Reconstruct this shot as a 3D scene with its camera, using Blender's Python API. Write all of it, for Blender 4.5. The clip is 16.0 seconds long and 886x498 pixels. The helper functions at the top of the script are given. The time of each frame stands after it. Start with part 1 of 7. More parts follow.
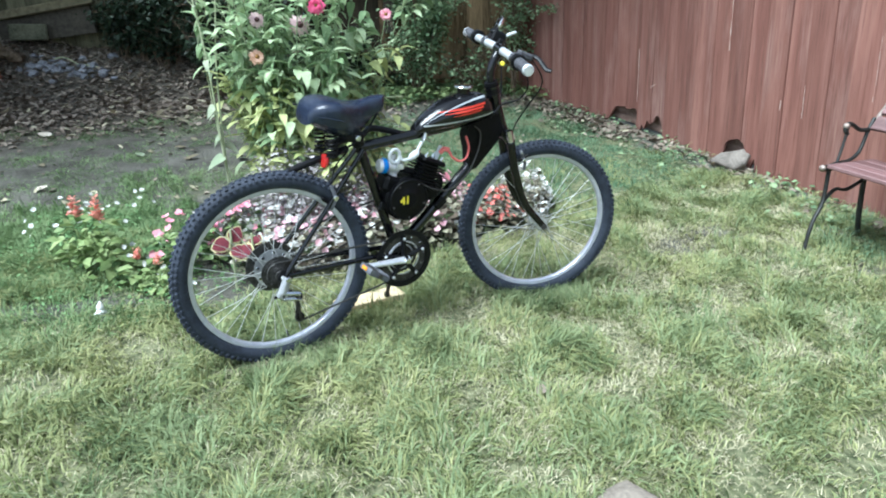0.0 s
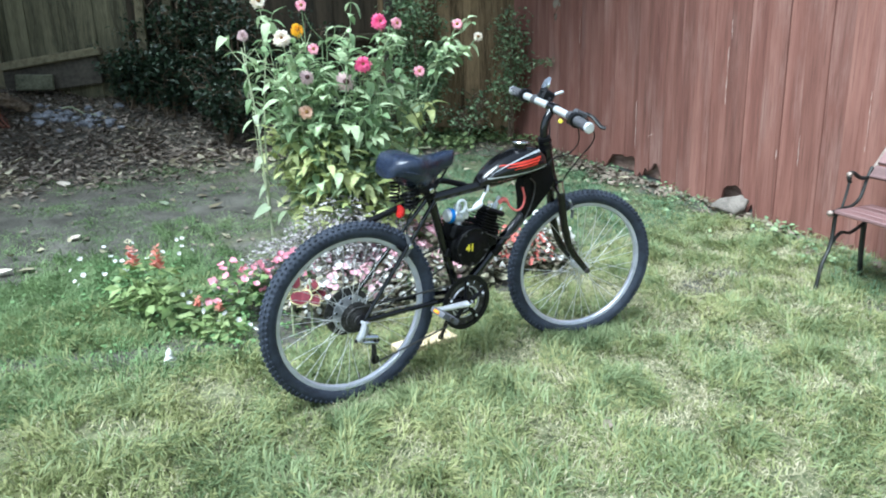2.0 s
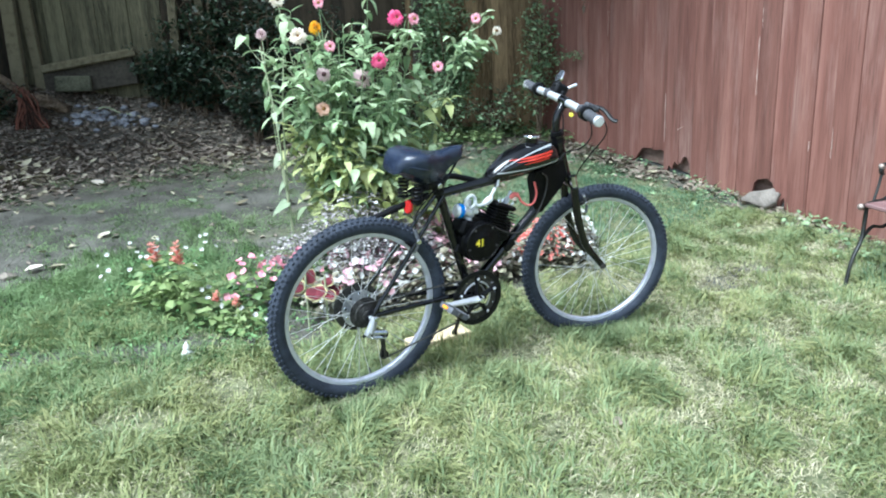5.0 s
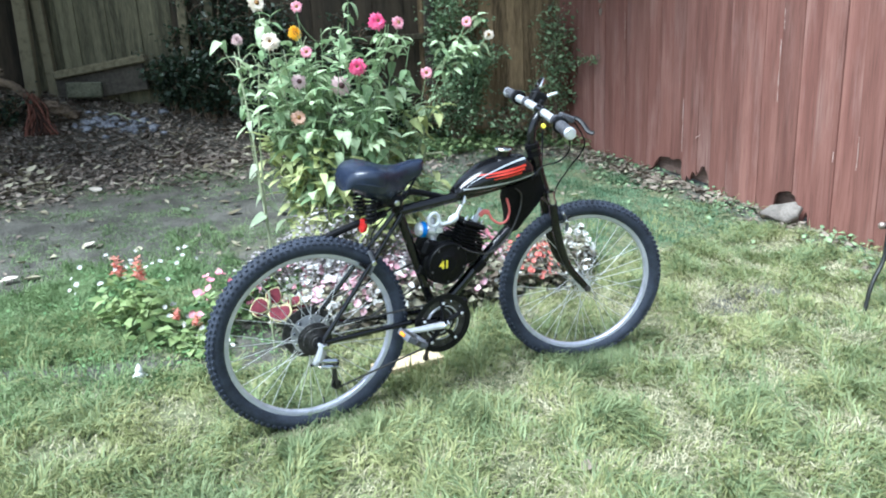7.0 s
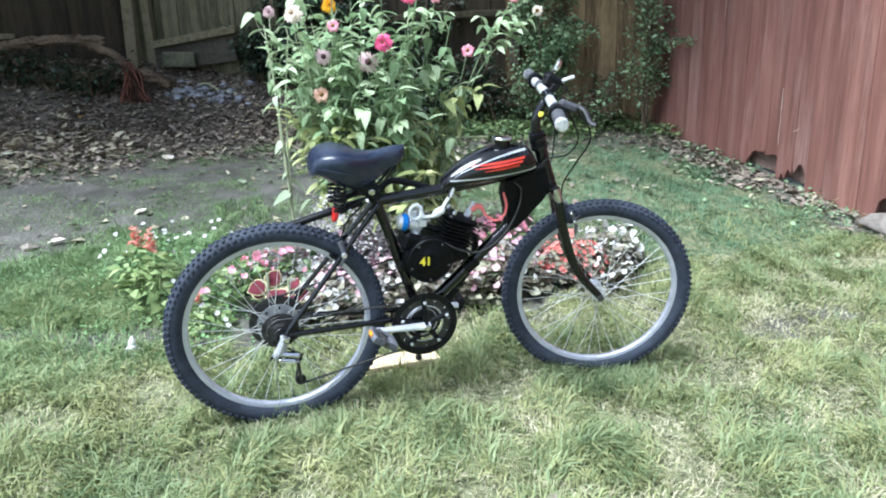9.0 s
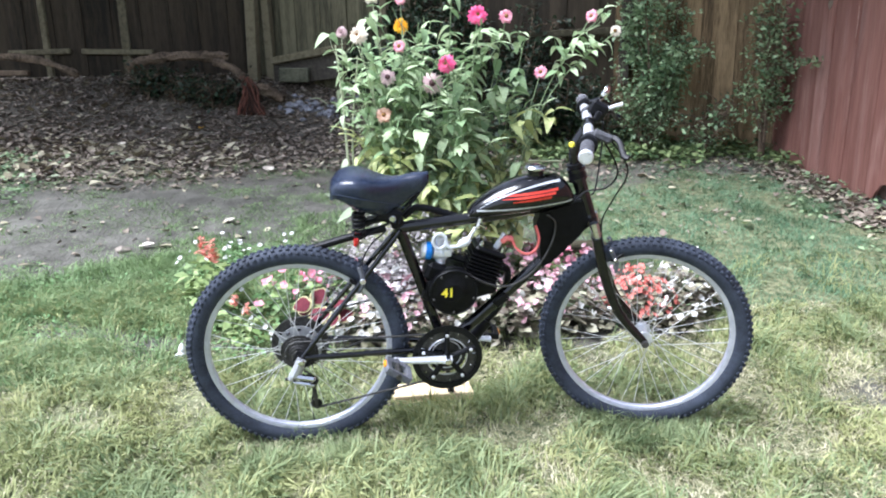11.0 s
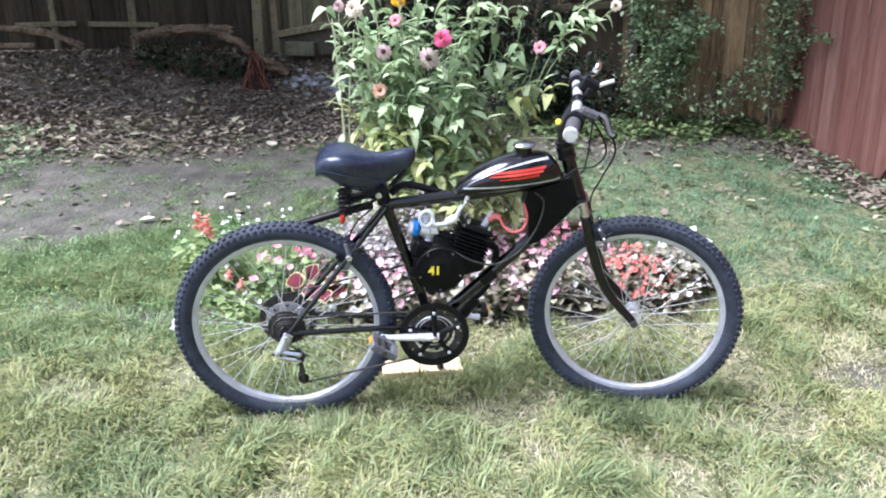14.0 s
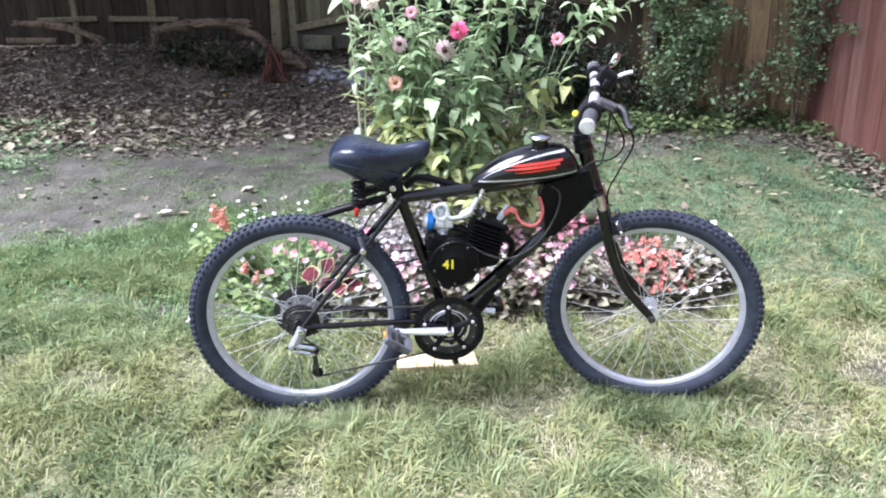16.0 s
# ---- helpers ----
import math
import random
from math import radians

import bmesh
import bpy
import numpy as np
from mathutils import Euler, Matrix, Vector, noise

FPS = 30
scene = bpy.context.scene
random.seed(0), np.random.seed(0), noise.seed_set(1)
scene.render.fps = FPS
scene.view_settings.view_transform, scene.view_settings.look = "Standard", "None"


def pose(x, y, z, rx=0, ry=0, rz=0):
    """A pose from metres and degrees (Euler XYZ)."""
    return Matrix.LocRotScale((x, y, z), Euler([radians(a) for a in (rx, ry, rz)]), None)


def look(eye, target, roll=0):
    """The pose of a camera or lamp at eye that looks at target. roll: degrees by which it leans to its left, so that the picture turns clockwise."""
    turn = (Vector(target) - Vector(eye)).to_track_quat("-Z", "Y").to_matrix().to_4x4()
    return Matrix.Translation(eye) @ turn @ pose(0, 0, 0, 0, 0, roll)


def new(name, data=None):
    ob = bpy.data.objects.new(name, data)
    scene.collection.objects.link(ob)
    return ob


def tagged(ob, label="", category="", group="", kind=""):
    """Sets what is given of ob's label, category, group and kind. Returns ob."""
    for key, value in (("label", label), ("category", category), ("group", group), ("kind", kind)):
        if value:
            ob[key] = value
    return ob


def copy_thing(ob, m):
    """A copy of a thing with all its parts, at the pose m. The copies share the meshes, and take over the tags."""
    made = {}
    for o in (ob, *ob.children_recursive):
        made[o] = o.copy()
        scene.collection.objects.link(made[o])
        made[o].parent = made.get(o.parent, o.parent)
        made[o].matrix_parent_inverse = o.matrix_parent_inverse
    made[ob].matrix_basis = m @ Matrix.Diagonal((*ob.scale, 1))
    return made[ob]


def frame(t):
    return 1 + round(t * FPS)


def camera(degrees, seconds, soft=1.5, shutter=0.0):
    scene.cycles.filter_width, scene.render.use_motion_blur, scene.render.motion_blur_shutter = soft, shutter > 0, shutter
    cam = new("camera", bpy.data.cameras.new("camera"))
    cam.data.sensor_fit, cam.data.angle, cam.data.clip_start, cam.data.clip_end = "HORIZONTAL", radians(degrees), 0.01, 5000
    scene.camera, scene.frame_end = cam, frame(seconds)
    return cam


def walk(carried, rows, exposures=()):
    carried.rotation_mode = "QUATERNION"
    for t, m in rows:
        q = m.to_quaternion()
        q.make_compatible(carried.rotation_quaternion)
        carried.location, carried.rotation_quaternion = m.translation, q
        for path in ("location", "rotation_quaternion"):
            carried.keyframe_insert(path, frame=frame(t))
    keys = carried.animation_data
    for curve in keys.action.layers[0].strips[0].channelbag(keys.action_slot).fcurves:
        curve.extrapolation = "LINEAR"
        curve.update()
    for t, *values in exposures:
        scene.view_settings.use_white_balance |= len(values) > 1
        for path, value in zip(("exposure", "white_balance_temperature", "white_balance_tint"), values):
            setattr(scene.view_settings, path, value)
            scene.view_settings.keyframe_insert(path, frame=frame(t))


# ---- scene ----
cam = camera(64.6, 16.0, soft=2.0)
# seconds, place in metres, turn in degrees
PATH = [
    (0.0, -0.6443, -2.1829, 1.1155, 71.619, 1.852, -31.330),
    (0.5, -0.8273, -2.1471, 1.1173, 71.301, 3.997, -37.654),
    (1.0, -0.9803, -2.1121, 1.1405, 72.835, 3.883, -37.246),
    (1.5, -1.0100, -2.1110, 1.1617, 72.143, 1.612, -34.267),
    (2.0, -1.0276, -2.1075, 1.1815, 75.001, 1.590, -34.386),
    (2.5, -1.0447, -2.1042, 1.1852, 74.929, 1.294, -34.087),
    (3.0, -1.0499, -2.1204, 1.1798, 74.786, 1.248, -32.900),
    (3.5, -1.0329, -2.1352, 1.1794, 74.530, 1.903, -33.657),
    (4.0, -1.0303, -2.1415, 1.1860, 75.757, 2.233, -33.274),
    (4.2, -1.0265, -2.1411, 1.1773, 75.536, 2.244, -33.044),
    (6.3, -0.6934, -2.2134, 1.1739, 74.163, 2.991, -29.150),
    (6.5, -0.6647, -2.1869, 1.1719, 74.176, 2.549, -30.175),
    (7.0, -0.5991, -2.1208, 1.1709, 75.234, 2.727, -28.068),
    (7.5, -0.5227, -2.0751, 1.1749, 74.044, 2.811, -26.146),
    (8.0, -0.3767, -2.0950, 1.1704, 73.994, 1.105, -19.942),
    (8.5, -0.2297, -2.1374, 1.1751, 73.838, 1.734, -16.833),
    (9.0, -0.1125, -2.1005, 1.1570, 73.858, 1.500, -17.709),
    (9.5, -0.0221, -2.0432, 1.1695, 74.263, 0.789, -16.419),
    (9.7, -0.0015, -2.0328, 1.1738, 74.193, 0.982, -14.001),
    (11.8, 0.2917, -2.0890, 1.1763, 75.584, 0.984, -6.319),
    (12.0, 0.2867, -2.0877, 1.1784, 75.024, 0.715, -6.449),
    (12.5, 0.2952, -2.0749, 1.1772, 74.356, 0.353, -6.539),
    (13.0, 0.2907, -2.0735, 1.1805, 73.932, 0.607, -6.829),
    (13.5, 0.2881, -2.0733, 1.1733, 73.385, 0.652, -5.557),
    (14.0, 0.2947, -2.0699, 1.1754, 73.326, 0.737, -5.628),
    (14.5, 0.3003, -2.0679, 1.1715, 73.089, 0.945, -4.868),
    (15.0, 0.3030, -2.0688, 1.1714, 72.483, 0.949, -4.621),
    (15.5, 0.3027, -2.0626, 1.1765, 72.649, 1.413, -4.138),
    (16.0, 0.3070, -2.0514, 1.1675, 72.878, 1.024, -4.154),
]
EXPOSURES = [(0.0, 1.02, 5500, 1), (2.0, 1.06, 5450, 0), (3.0, 1.1, 5450, -1), (4.2, 1.1, 5450, 0), (6.3, 1.2, 5400, 2), (8.0, 1.23, 5450, 5), (9.7, 1.28, 5550, 8), (11.8, 1.42, 5750, 16), (14.0, 1.38, 5750, 18), (16.0, 1.37, 5750, 18)]
walk(cam, [(t, pose(x, y, z, a, b, c)) for t, x, y, z, a, b, c in PATH], EXPOSURES)

# ---- world and light: overcast evening sky ----
world = bpy.data.worlds.new("sky")
scene.world = world
world.use_nodes = True
wn, wl = world.node_tree.nodes, world.node_tree.links
sky = wn.new("ShaderNodeTexSky")
sky.sky_type, sky.sun_disc = "NISHITA", False
SUN_ELEVATION, SUN_ROTATION = radians(60), radians(258)
sky.sun_elevation, sky.sun_rotation = SUN_ELEVATION, SUN_ROTATION
sky.dust_density, sky.air_density = 1.5, 1.0
haze = wn.new("ShaderNodeHueSaturation")  # thin cloud over the whole sky
haze.inputs["Saturation"].default_value = 0.4
wl.new(sky.outputs[0], haze.inputs["Color"])
wl.new(haze.outputs[0], wn["Background"].inputs[0])
wn["Background"].inputs[1].default_value = 0.125
sun = new("sun", bpy.data.lights.new("sun", "SUN"))
sun.data.energy, sun.data.angle, sun.data.color = 4.0, radians(35), (1.0, 0.98, 0.95)
sun.matrix_world = look((0, 0, 0), (-math.sin(SUN_ROTATION) * math.cos(SUN_ELEVATION), -math.cos(SUN_ROTATION) * math.cos(SUN_ELEVATION), -math.sin(SUN_ELEVATION)))

# ---- materials ----
MATS = {}


def mat(name, low, high, rough=0.6, metal=0.0, scale=30.0, fine=None, bump=0.15, stretch=(1, 1, 1), random_amount=0.0, island=0.0,
        translucent=0.0, coat=0.0, spec=0.5, lo=0.35, hi=0.65, rough_vary=0.15, coords="Object", depth=0.01):
    """A procedural surface: two colours mixed by noise at two scales, uneven gloss, fine relief."""
    m = bpy.data.materials.new(name)
    m.use_nodes = True
    nt = m.node_tree
    n, l = nt.nodes, nt.links
    b = n["Principled BSDF"]
    tc = n.new("ShaderNodeTexCoord")
    mp = n.new("ShaderNodeMapping")
    mp.inputs["Scale"].default_value = stretch
    l.new(tc.outputs[coords], mp.inputs[0])
    if random_amount:
        own = n.new("ShaderNodeObjectInfo")
        shift = n.new("ShaderNodeMath")
        shift.operation = "MULTIPLY"
        shift.inputs[1].default_value = 53.0
        l.new(own.outputs["Random"], shift.inputs[0])
        l.new(shift.outputs[0], mp.inputs["Location"])
    n1 = n.new("ShaderNodeTexNoise")
    n1.inputs["Scale"].default_value, n1.inputs["Detail"].default_value = scale, 5
    n2 = n.new("ShaderNodeTexNoise")
    n2.inputs["Scale"].default_value, n2.inputs["Detail"].default_value = fine or scale * 7, 4
    for k in (n1, n2):
        l.new(mp.outputs[0], k.inputs["Vector"])
    add = n.new("ShaderNodeMath")
    add.operation = "MULTIPLY_ADD"
    add.inputs[1].default_value = 0.45
    l.new(n2.outputs[0], add.inputs[0])
    sc = n.new("ShaderNodeMath")
    sc.operation = "MULTIPLY"
    sc.inputs[1].default_value = 0.55
    l.new(n1.outputs[0], sc.inputs[0])
    l.new(sc.outputs[0], add.inputs[2])
    last = add.outputs[0]
    for amount, node, socket in ((random_amount, "ShaderNodeObjectInfo", "Random"), (island, "ShaderNodeNewGeometry", "Random Per Island")):
        if amount:
            r = n.new(node)
            ma = n.new("ShaderNodeMath")
            ma.operation = "MULTIPLY_ADD"
            ma.inputs[1].default_value = amount
            l.new(r.outputs[socket], ma.inputs[0])
            su = n.new("ShaderNodeMath")
            su.operation = "SUBTRACT"
            su.inputs[1].default_value = amount / 2
            l.new(last, su.inputs[0])
            l.new(su.outputs[0], ma.inputs[2])
            last = ma.outputs[0]
    ramp = n.new("ShaderNodeValToRGB")
    e = ramp.color_ramp.elements
    e[0].position, e[0].color = lo, (*low, 1)
    e[1].position, e[1].color = hi, (*high, 1)
    l.new(last, ramp.inputs[0])
    l.new(ramp.outputs[0], b.inputs["Base Color"])
    b.inputs["Metallic"].default_value = metal
    b.inputs["Coat Weight"].default_value = coat
    b.inputs["Coat Roughness"].default_value = 0.08
    b.inputs["Specular IOR Level"].default_value = spec
    rr = n.new("ShaderNodeMapRange")
    rr.inputs["To Min"].default_value, rr.inputs["To Max"].default_value = max(0.02, rough - rough_vary), min(1.0, rough + rough_vary)
    l.new(n2.outputs[0], rr.inputs["Value"])
    l.new(rr.outputs[0], b.inputs["Roughness"])
    if bump:
        bp = n.new("ShaderNodeBump")
        bp.inputs["Strength"].default_value, bp.inputs["Distance"].default_value = bump, depth
        l.new(add.outputs[0], bp.inputs["Height"])
        l.new(bp.outputs[0], b.inputs["Normal"])
    if translucent:
        tr = n.new("ShaderNodeBsdfTranslucent")
        l.new(ramp.outputs[0], tr.inputs[0])
        mx = n.new("ShaderNodeMixShader")
        mx.inputs[0].default_value = translucent
        l.new(b.outputs[0], mx.inputs[1])
        l.new(tr.outputs[0], mx.inputs[2])
        l.new(mx.outputs[0], n["Material Output"].inputs[0])
    MATS[name] = m
    return m


# wood
# pale tone that imitates daylight in the red fence's slits
PALE_SLIVER = mat("pale sliver", (0.36, 0.26, 0.22), (0.62, 0.50, 0.44), 0.85, scale=30, bump=0.3, spec=0.2)
# near-black: the rear fence's deep shade is put into this wood colour
SHADED_BROWN_WOOD = mat("weathered brown fence wood darkened for shade", (0.010, 0.0082, 0.0055), (0.046, 0.035, 0.022), 0.85, scale=3.0, fine=24, stretch=(7, 7, 0.5), random_amount=0.16, bump=0.5, spec=0.2)
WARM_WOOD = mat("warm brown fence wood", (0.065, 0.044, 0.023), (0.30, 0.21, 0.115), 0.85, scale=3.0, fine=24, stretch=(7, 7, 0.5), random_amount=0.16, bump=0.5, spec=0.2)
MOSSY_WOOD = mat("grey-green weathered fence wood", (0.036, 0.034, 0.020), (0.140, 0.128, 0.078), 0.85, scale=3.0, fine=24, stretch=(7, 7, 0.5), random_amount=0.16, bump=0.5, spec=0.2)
KICK_WOOD = mat("faded rotted board", (0.12, 0.075, 0.06), (0.30, 0.21, 0.17), 0.9, scale=5, fine=40, stretch=(1, 6, 6), bump=0.5, spec=0.2)
GREY_WOOD = mat("grey weathered timber", (0.036, 0.032, 0.019), (0.145, 0.126, 0.078), 0.9, scale=4, fine=30, stretch=(5, 5, 5), random_amount=0.3, bump=0.5, spec=0.2)
DARK_WOOD = mat("dark timber", (0.028, 0.025, 0.020), (0.085, 0.074, 0.058), 0.9, scale=5, bump=0.4, spec=0.2)
PINE = mat("pale pine offcut", (0.58, 0.43, 0.25), (0.82, 0.68, 0.45), 0.7, scale=6, fine=60, stretch=(1, 9, 9), bump=0.2)
BENCH_WOOD = mat("red-brown painted bench slat", (0.098, 0.050, 0.048), (0.205, 0.118, 0.115), 0.55, scale=5, fine=50, stretch=(7, 1, 7), random_amount=0.25, bump=0.25)
BARK = mat("rotting log bark", (0.035, 0.026, 0.018), (0.20, 0.150, 0.105), 0.95, scale=9, fine=50, bump=0.9, spec=0.1)
RED_ROOT = mat("reddish torn root wood", (0.028, 0.016, 0.012), (0.14, 0.060, 0.043), 0.9, random_amount=0.0, island=0.7, scale=14, bump=0.8, spec=0.1)
# bicycle
BLACK = mat("gloss black paint", (0.003, 0.003, 0.004), (0.006, 0.006, 0.007), 0.14, scale=20, bump=0.0, rough_vary=0.06, coat=0.35, spec=0.36)
SATIN = mat("satin black metal", (0.003, 0.003, 0.004), (0.008, 0.008, 0.010), 0.38, scale=40, bump=0.1, spec=0.2)
ENGINE = mat("black engine casting", (0.002, 0.002, 0.0025), (0.006, 0.006, 0.007), 0.4, scale=60, bump=0.25, spec=0.13)
RUBBER = mat("worn tyre rubber", (0.017, 0.021, 0.031), (0.046, 0.055, 0.078), 0.72, scale=22, bump=0.2, spec=0.3)
VINYL = mat("black saddle vinyl", (0.011, 0.016, 0.031), (0.022, 0.030, 0.055), 0.25, scale=60, fine=500, bump=0.12, spec=0.5)
GRIP = mat("dark grey rubber grip", (0.03, 0.03, 0.036), (0.09, 0.09, 0.10), 0.7, scale=80, bump=0.5)
ALLOY = mat("brushed aluminium", (0.62, 0.63, 0.67), (0.82, 0.83, 0.86), 0.36, metal=0.55, scale=12, bump=0.05)
RIM_ALLOY = mat("dull rim alloy", (0.50, 0.51, 0.60), (0.68, 0.69, 0.79), 0.36, metal=0.55, scale=10, bump=0.05)
SPOKE_WIRE = mat("dull steel spoke wire", (0.55, 0.55, 0.55), (0.78, 0.78, 0.76), 0.5, metal=0.45, scale=10, bump=0.0)
DULL_ALLOY = mat("dull cast alloy", (0.34, 0.35, 0.36), (0.52, 0.53, 0.54), 0.45, metal=0.5, scale=14, bump=0.1)
CHROME = mat("chrome", (0.62, 0.63, 0.65), (0.75, 0.75, 0.77), 0.16, metal=1.0, scale=10, bump=0.0, rough_vary=0.08)
STEEL = mat("oily chain steel", (0.03, 0.03, 0.03), (0.10, 0.095, 0.09), 0.5, metal=0.7, scale=60, bump=0.2)
RED_DECAL = mat("red tank decal", (0.55, 0.03, 0.015), (0.7, 0.06, 0.03), 0.35, scale=20, bump=0.0)
SILVER_DECAL = mat("silver tank stripe", (0.4, 0.42, 0.44), (0.6, 0.62, 0.64), 0.3, metal=0.4, scale=20, bump=0.0)
YELLOW = mat("yellow painted figure", (0.75, 0.62, 0.02), (0.85, 0.75, 0.06), 0.5, scale=30, bump=0.0)
BLUE = mat("blue anodised filter", (0.005, 0.10, 0.42), (0.02, 0.22, 0.65), 0.35, scale=30, bump=0.0)
WHITE_HOSE = mat("cloudy white plastic", (0.52, 0.55, 0.57), (0.74, 0.76, 0.78), 0.4, scale=30, bump=0.05)
RED_WIRE = mat("red ignition lead", (0.66, 0.11, 0.10), (0.82, 0.22, 0.20), 0.4, scale=30, bump=0.0)
REFLECT = mat("red reflector", (0.38, 0.012, 0.012), (0.54, 0.025, 0.02), 0.25, scale=60, bump=0.3)
AMBER = mat("amber reflector", (0.65, 0.22, 0.01), (0.8, 0.32, 0.03), 0.25, scale=60, bump=0.3)
# ground
STONE = mat("grey field stone", (0.13, 0.112, 0.092), (0.29, 0.25, 0.205), 0.9, scale=9, fine=90, bump=0.7, spec=0.3)
TAN_STONE = mat("tan stone slab", (0.105, 0.092, 0.08), (0.25, 0.22, 0.19), 0.9, scale=7, fine=70, bump=0.6, spec=0.3)
CONCRETE = mat("mossy concrete block", (0.036, 0.037, 0.024), (0.13, 0.13, 0.088), 0.95, scale=7, fine=80, bump=0.6, spec=0.2)
ASH = mat("blue-grey ash and rubble", (0.085, 0.088, 0.098), (0.32, 0.325, 0.355), 0.95, scale=14, bump=0.8, spec=0.2)
IRON = mat("black cast iron", (0.008, 0.010, 0.009), (0.035, 0.036, 0.034), 0.55, metal=0.3, scale=30, bump=0.3)
RUST = mat("worn bright iron edge", (0.2, 0.15, 0.12), (0.42, 0.36, 0.32), 0.5, metal=0.5, scale=40, bump=0.2)
CERAMIC = mat("white glazed ceramic", (0.62, 0.62, 0.6), (0.8, 0.8, 0.78), 0.4, scale=30, bump=0.05)
# plants
LAWN = mat("lawn grass blades", (0.125, 0.165, 0.055), (0.455, 0.462, 0.220), 0.65, scale=1.7, fine=7, island=0.28, translucent=0.3, bump=0, spec=0.3, lo=0.28, hi=0.74)
COOL = mat("cool green grass blades", (0.105, 0.158, 0.068), (0.365, 0.425, 0.22), 0.65, scale=2.2, fine=9, island=0.28, translucent=0.3, bump=0, spec=0.3, lo=0.28, hi=0.74)
WEED = mat("bright green weeds", (0.08, 0.17, 0.062), (0.265, 0.42, 0.18), 0.6, scale=3, island=0.35, translucent=0.3, bump=0, spec=0.25, lo=0.2, hi=0.8)
MEADOW = mat("grey-green grass beside the bed", (0.094, 0.162, 0.063), (0.31, 0.405, 0.195), 0.65, scale=2.4, fine=9, island=0.4, translucent=0.3, bump=0, spec=0.25, lo=0.26, hi=0.76)
ROUGH = mat("pale rough grass", (0.07, 0.15, 0.08), (0.25, 0.36, 0.21), 0.6, scale=2, fine=9, island=0.5, translucent=0.3, bump=0, spec=0.3, lo=0.28, hi=0.75)
PLASTIC = mat("grey worn plastic", (0.05, 0.053, 0.063), (0.14, 0.145, 0.165), 0.5, scale=30, bump=0.2)
STRAW = mat("dry straw thatch", (0.27, 0.25, 0.145), (0.52, 0.485, 0.33), 0.8, scale=4, island=0.8, bump=0, spec=0.2, lo=0.2, hi=0.8)
ZLEAF = mat("zinnia leaf", (0.225, 0.325, 0.165), (0.49, 0.585, 0.36), 0.75, scale=9, random_amount=0.5, translucent=0.3, bump=0.2, spec=0.2)
YLEAF = mat("yellowing zinnia leaf", (0.32, 0.365, 0.135), (0.57, 0.60, 0.28), 0.6, scale=9, random_amount=0.5, translucent=0.25, bump=0.2)
PALE_LEAF = mat("mildewed pale leaf", (0.25, 0.31, 0.19), (0.47, 0.51, 0.37), 0.7, scale=12, random_amount=0.4, translucent=0.2, bump=0.2)
ZSTEM = mat("green flower stem", (0.10, 0.16, 0.07), (0.24, 0.31, 0.16), 0.6, scale=20, bump=0.2)
PALE_STEM = mat("pale dry stem", (0.23, 0.27, 0.15), (0.42, 0.44, 0.28), 0.7, scale=20, bump=0.2)
# leaf colour lowered to near black to carry the shade below the fence
SHADED_LEAF = mat("shrub leaf darkened for shade", (0.008, 0.017, 0.009), (0.036, 0.062, 0.031), 0.5, scale=4, island=0.6, translucent=0.2, bump=0, spec=0.4, lo=0.25, hi=0.75)
BUSH = mat("mid green bush leaf", (0.07, 0.13, 0.058), (0.33, 0.445, 0.24), 0.55, scale=4, island=0.6, translucent=0.2, bump=0, lo=0.25, hi=0.75)
IVY = mat("low ivy leaf", (0.06, 0.11, 0.042), (0.235, 0.30, 0.12), 0.55, scale=5, island=0.6, translucent=0.2, bump=0, lo=0.25, hi=0.75)
SILVER_LEAF = mat("silvery lilac foliage", (0.13, 0.115, 0.12), (0.50, 0.465, 0.46), 0.75, scale=6, island=0.7, translucent=0.15, bump=0, lo=0.2, hi=0.8)
BRONZE = mat("bronze begonia leaf", (0.10, 0.08, 0.06), (0.33, 0.32, 0.22), 0.4, scale=10, island=0.7, bump=0, spec=0.5, lo=0.2, hi=0.8)
BEGONIA = mat("green begonia leaf", (0.06, 0.12, 0.04), (0.25, 0.33, 0.13), 0.4, scale=10, island=0.7, translucent=0.15, bump=0, spec=0.5, lo=0.2, hi=0.8)
SALVIA = mat("yellow-green salvia leaf", (0.15, 0.23, 0.07), (0.36, 0.43, 0.19), 0.55, scale=10, island=0.6, translucent=0.25, bump=0, lo=0.2, hi=0.8)
COLEUS_RED = mat("wine red coleus leaf", (0.075, 0.014, 0.022), (0.16, 0.035, 0.045), 0.8, spec=0.15, scale=20, bump=0.2)
COLEUS_EDGE = mat("yellow coleus leaf edge", (0.36, 0.34, 0.16), (0.52, 0.48, 0.28), 0.8, spec=0.15, scale=20, bump=0.2)
LITTER = mat("dead fallen leaf", (0.165, 0.133, 0.105), (0.345, 0.290, 0.232), 0.85, scale=5, island=0.9, bump=0, spec=0.2, lo=0.2, hi=0.95)
TAN_LITTER = mat("bleached fallen leaf", (0.18, 0.155, 0.10), (0.48, 0.44, 0.31), 0.85, scale=5, island=0.9, bump=0, spec=0.2, lo=0.15, hi=0.9)


def petal(name, low, high, glow=0.25):
    return mat(name, low, high, 0.6, scale=25, island=0.5, translucent=glow, bump=0, spec=0.25, lo=0.25, hi=0.75)


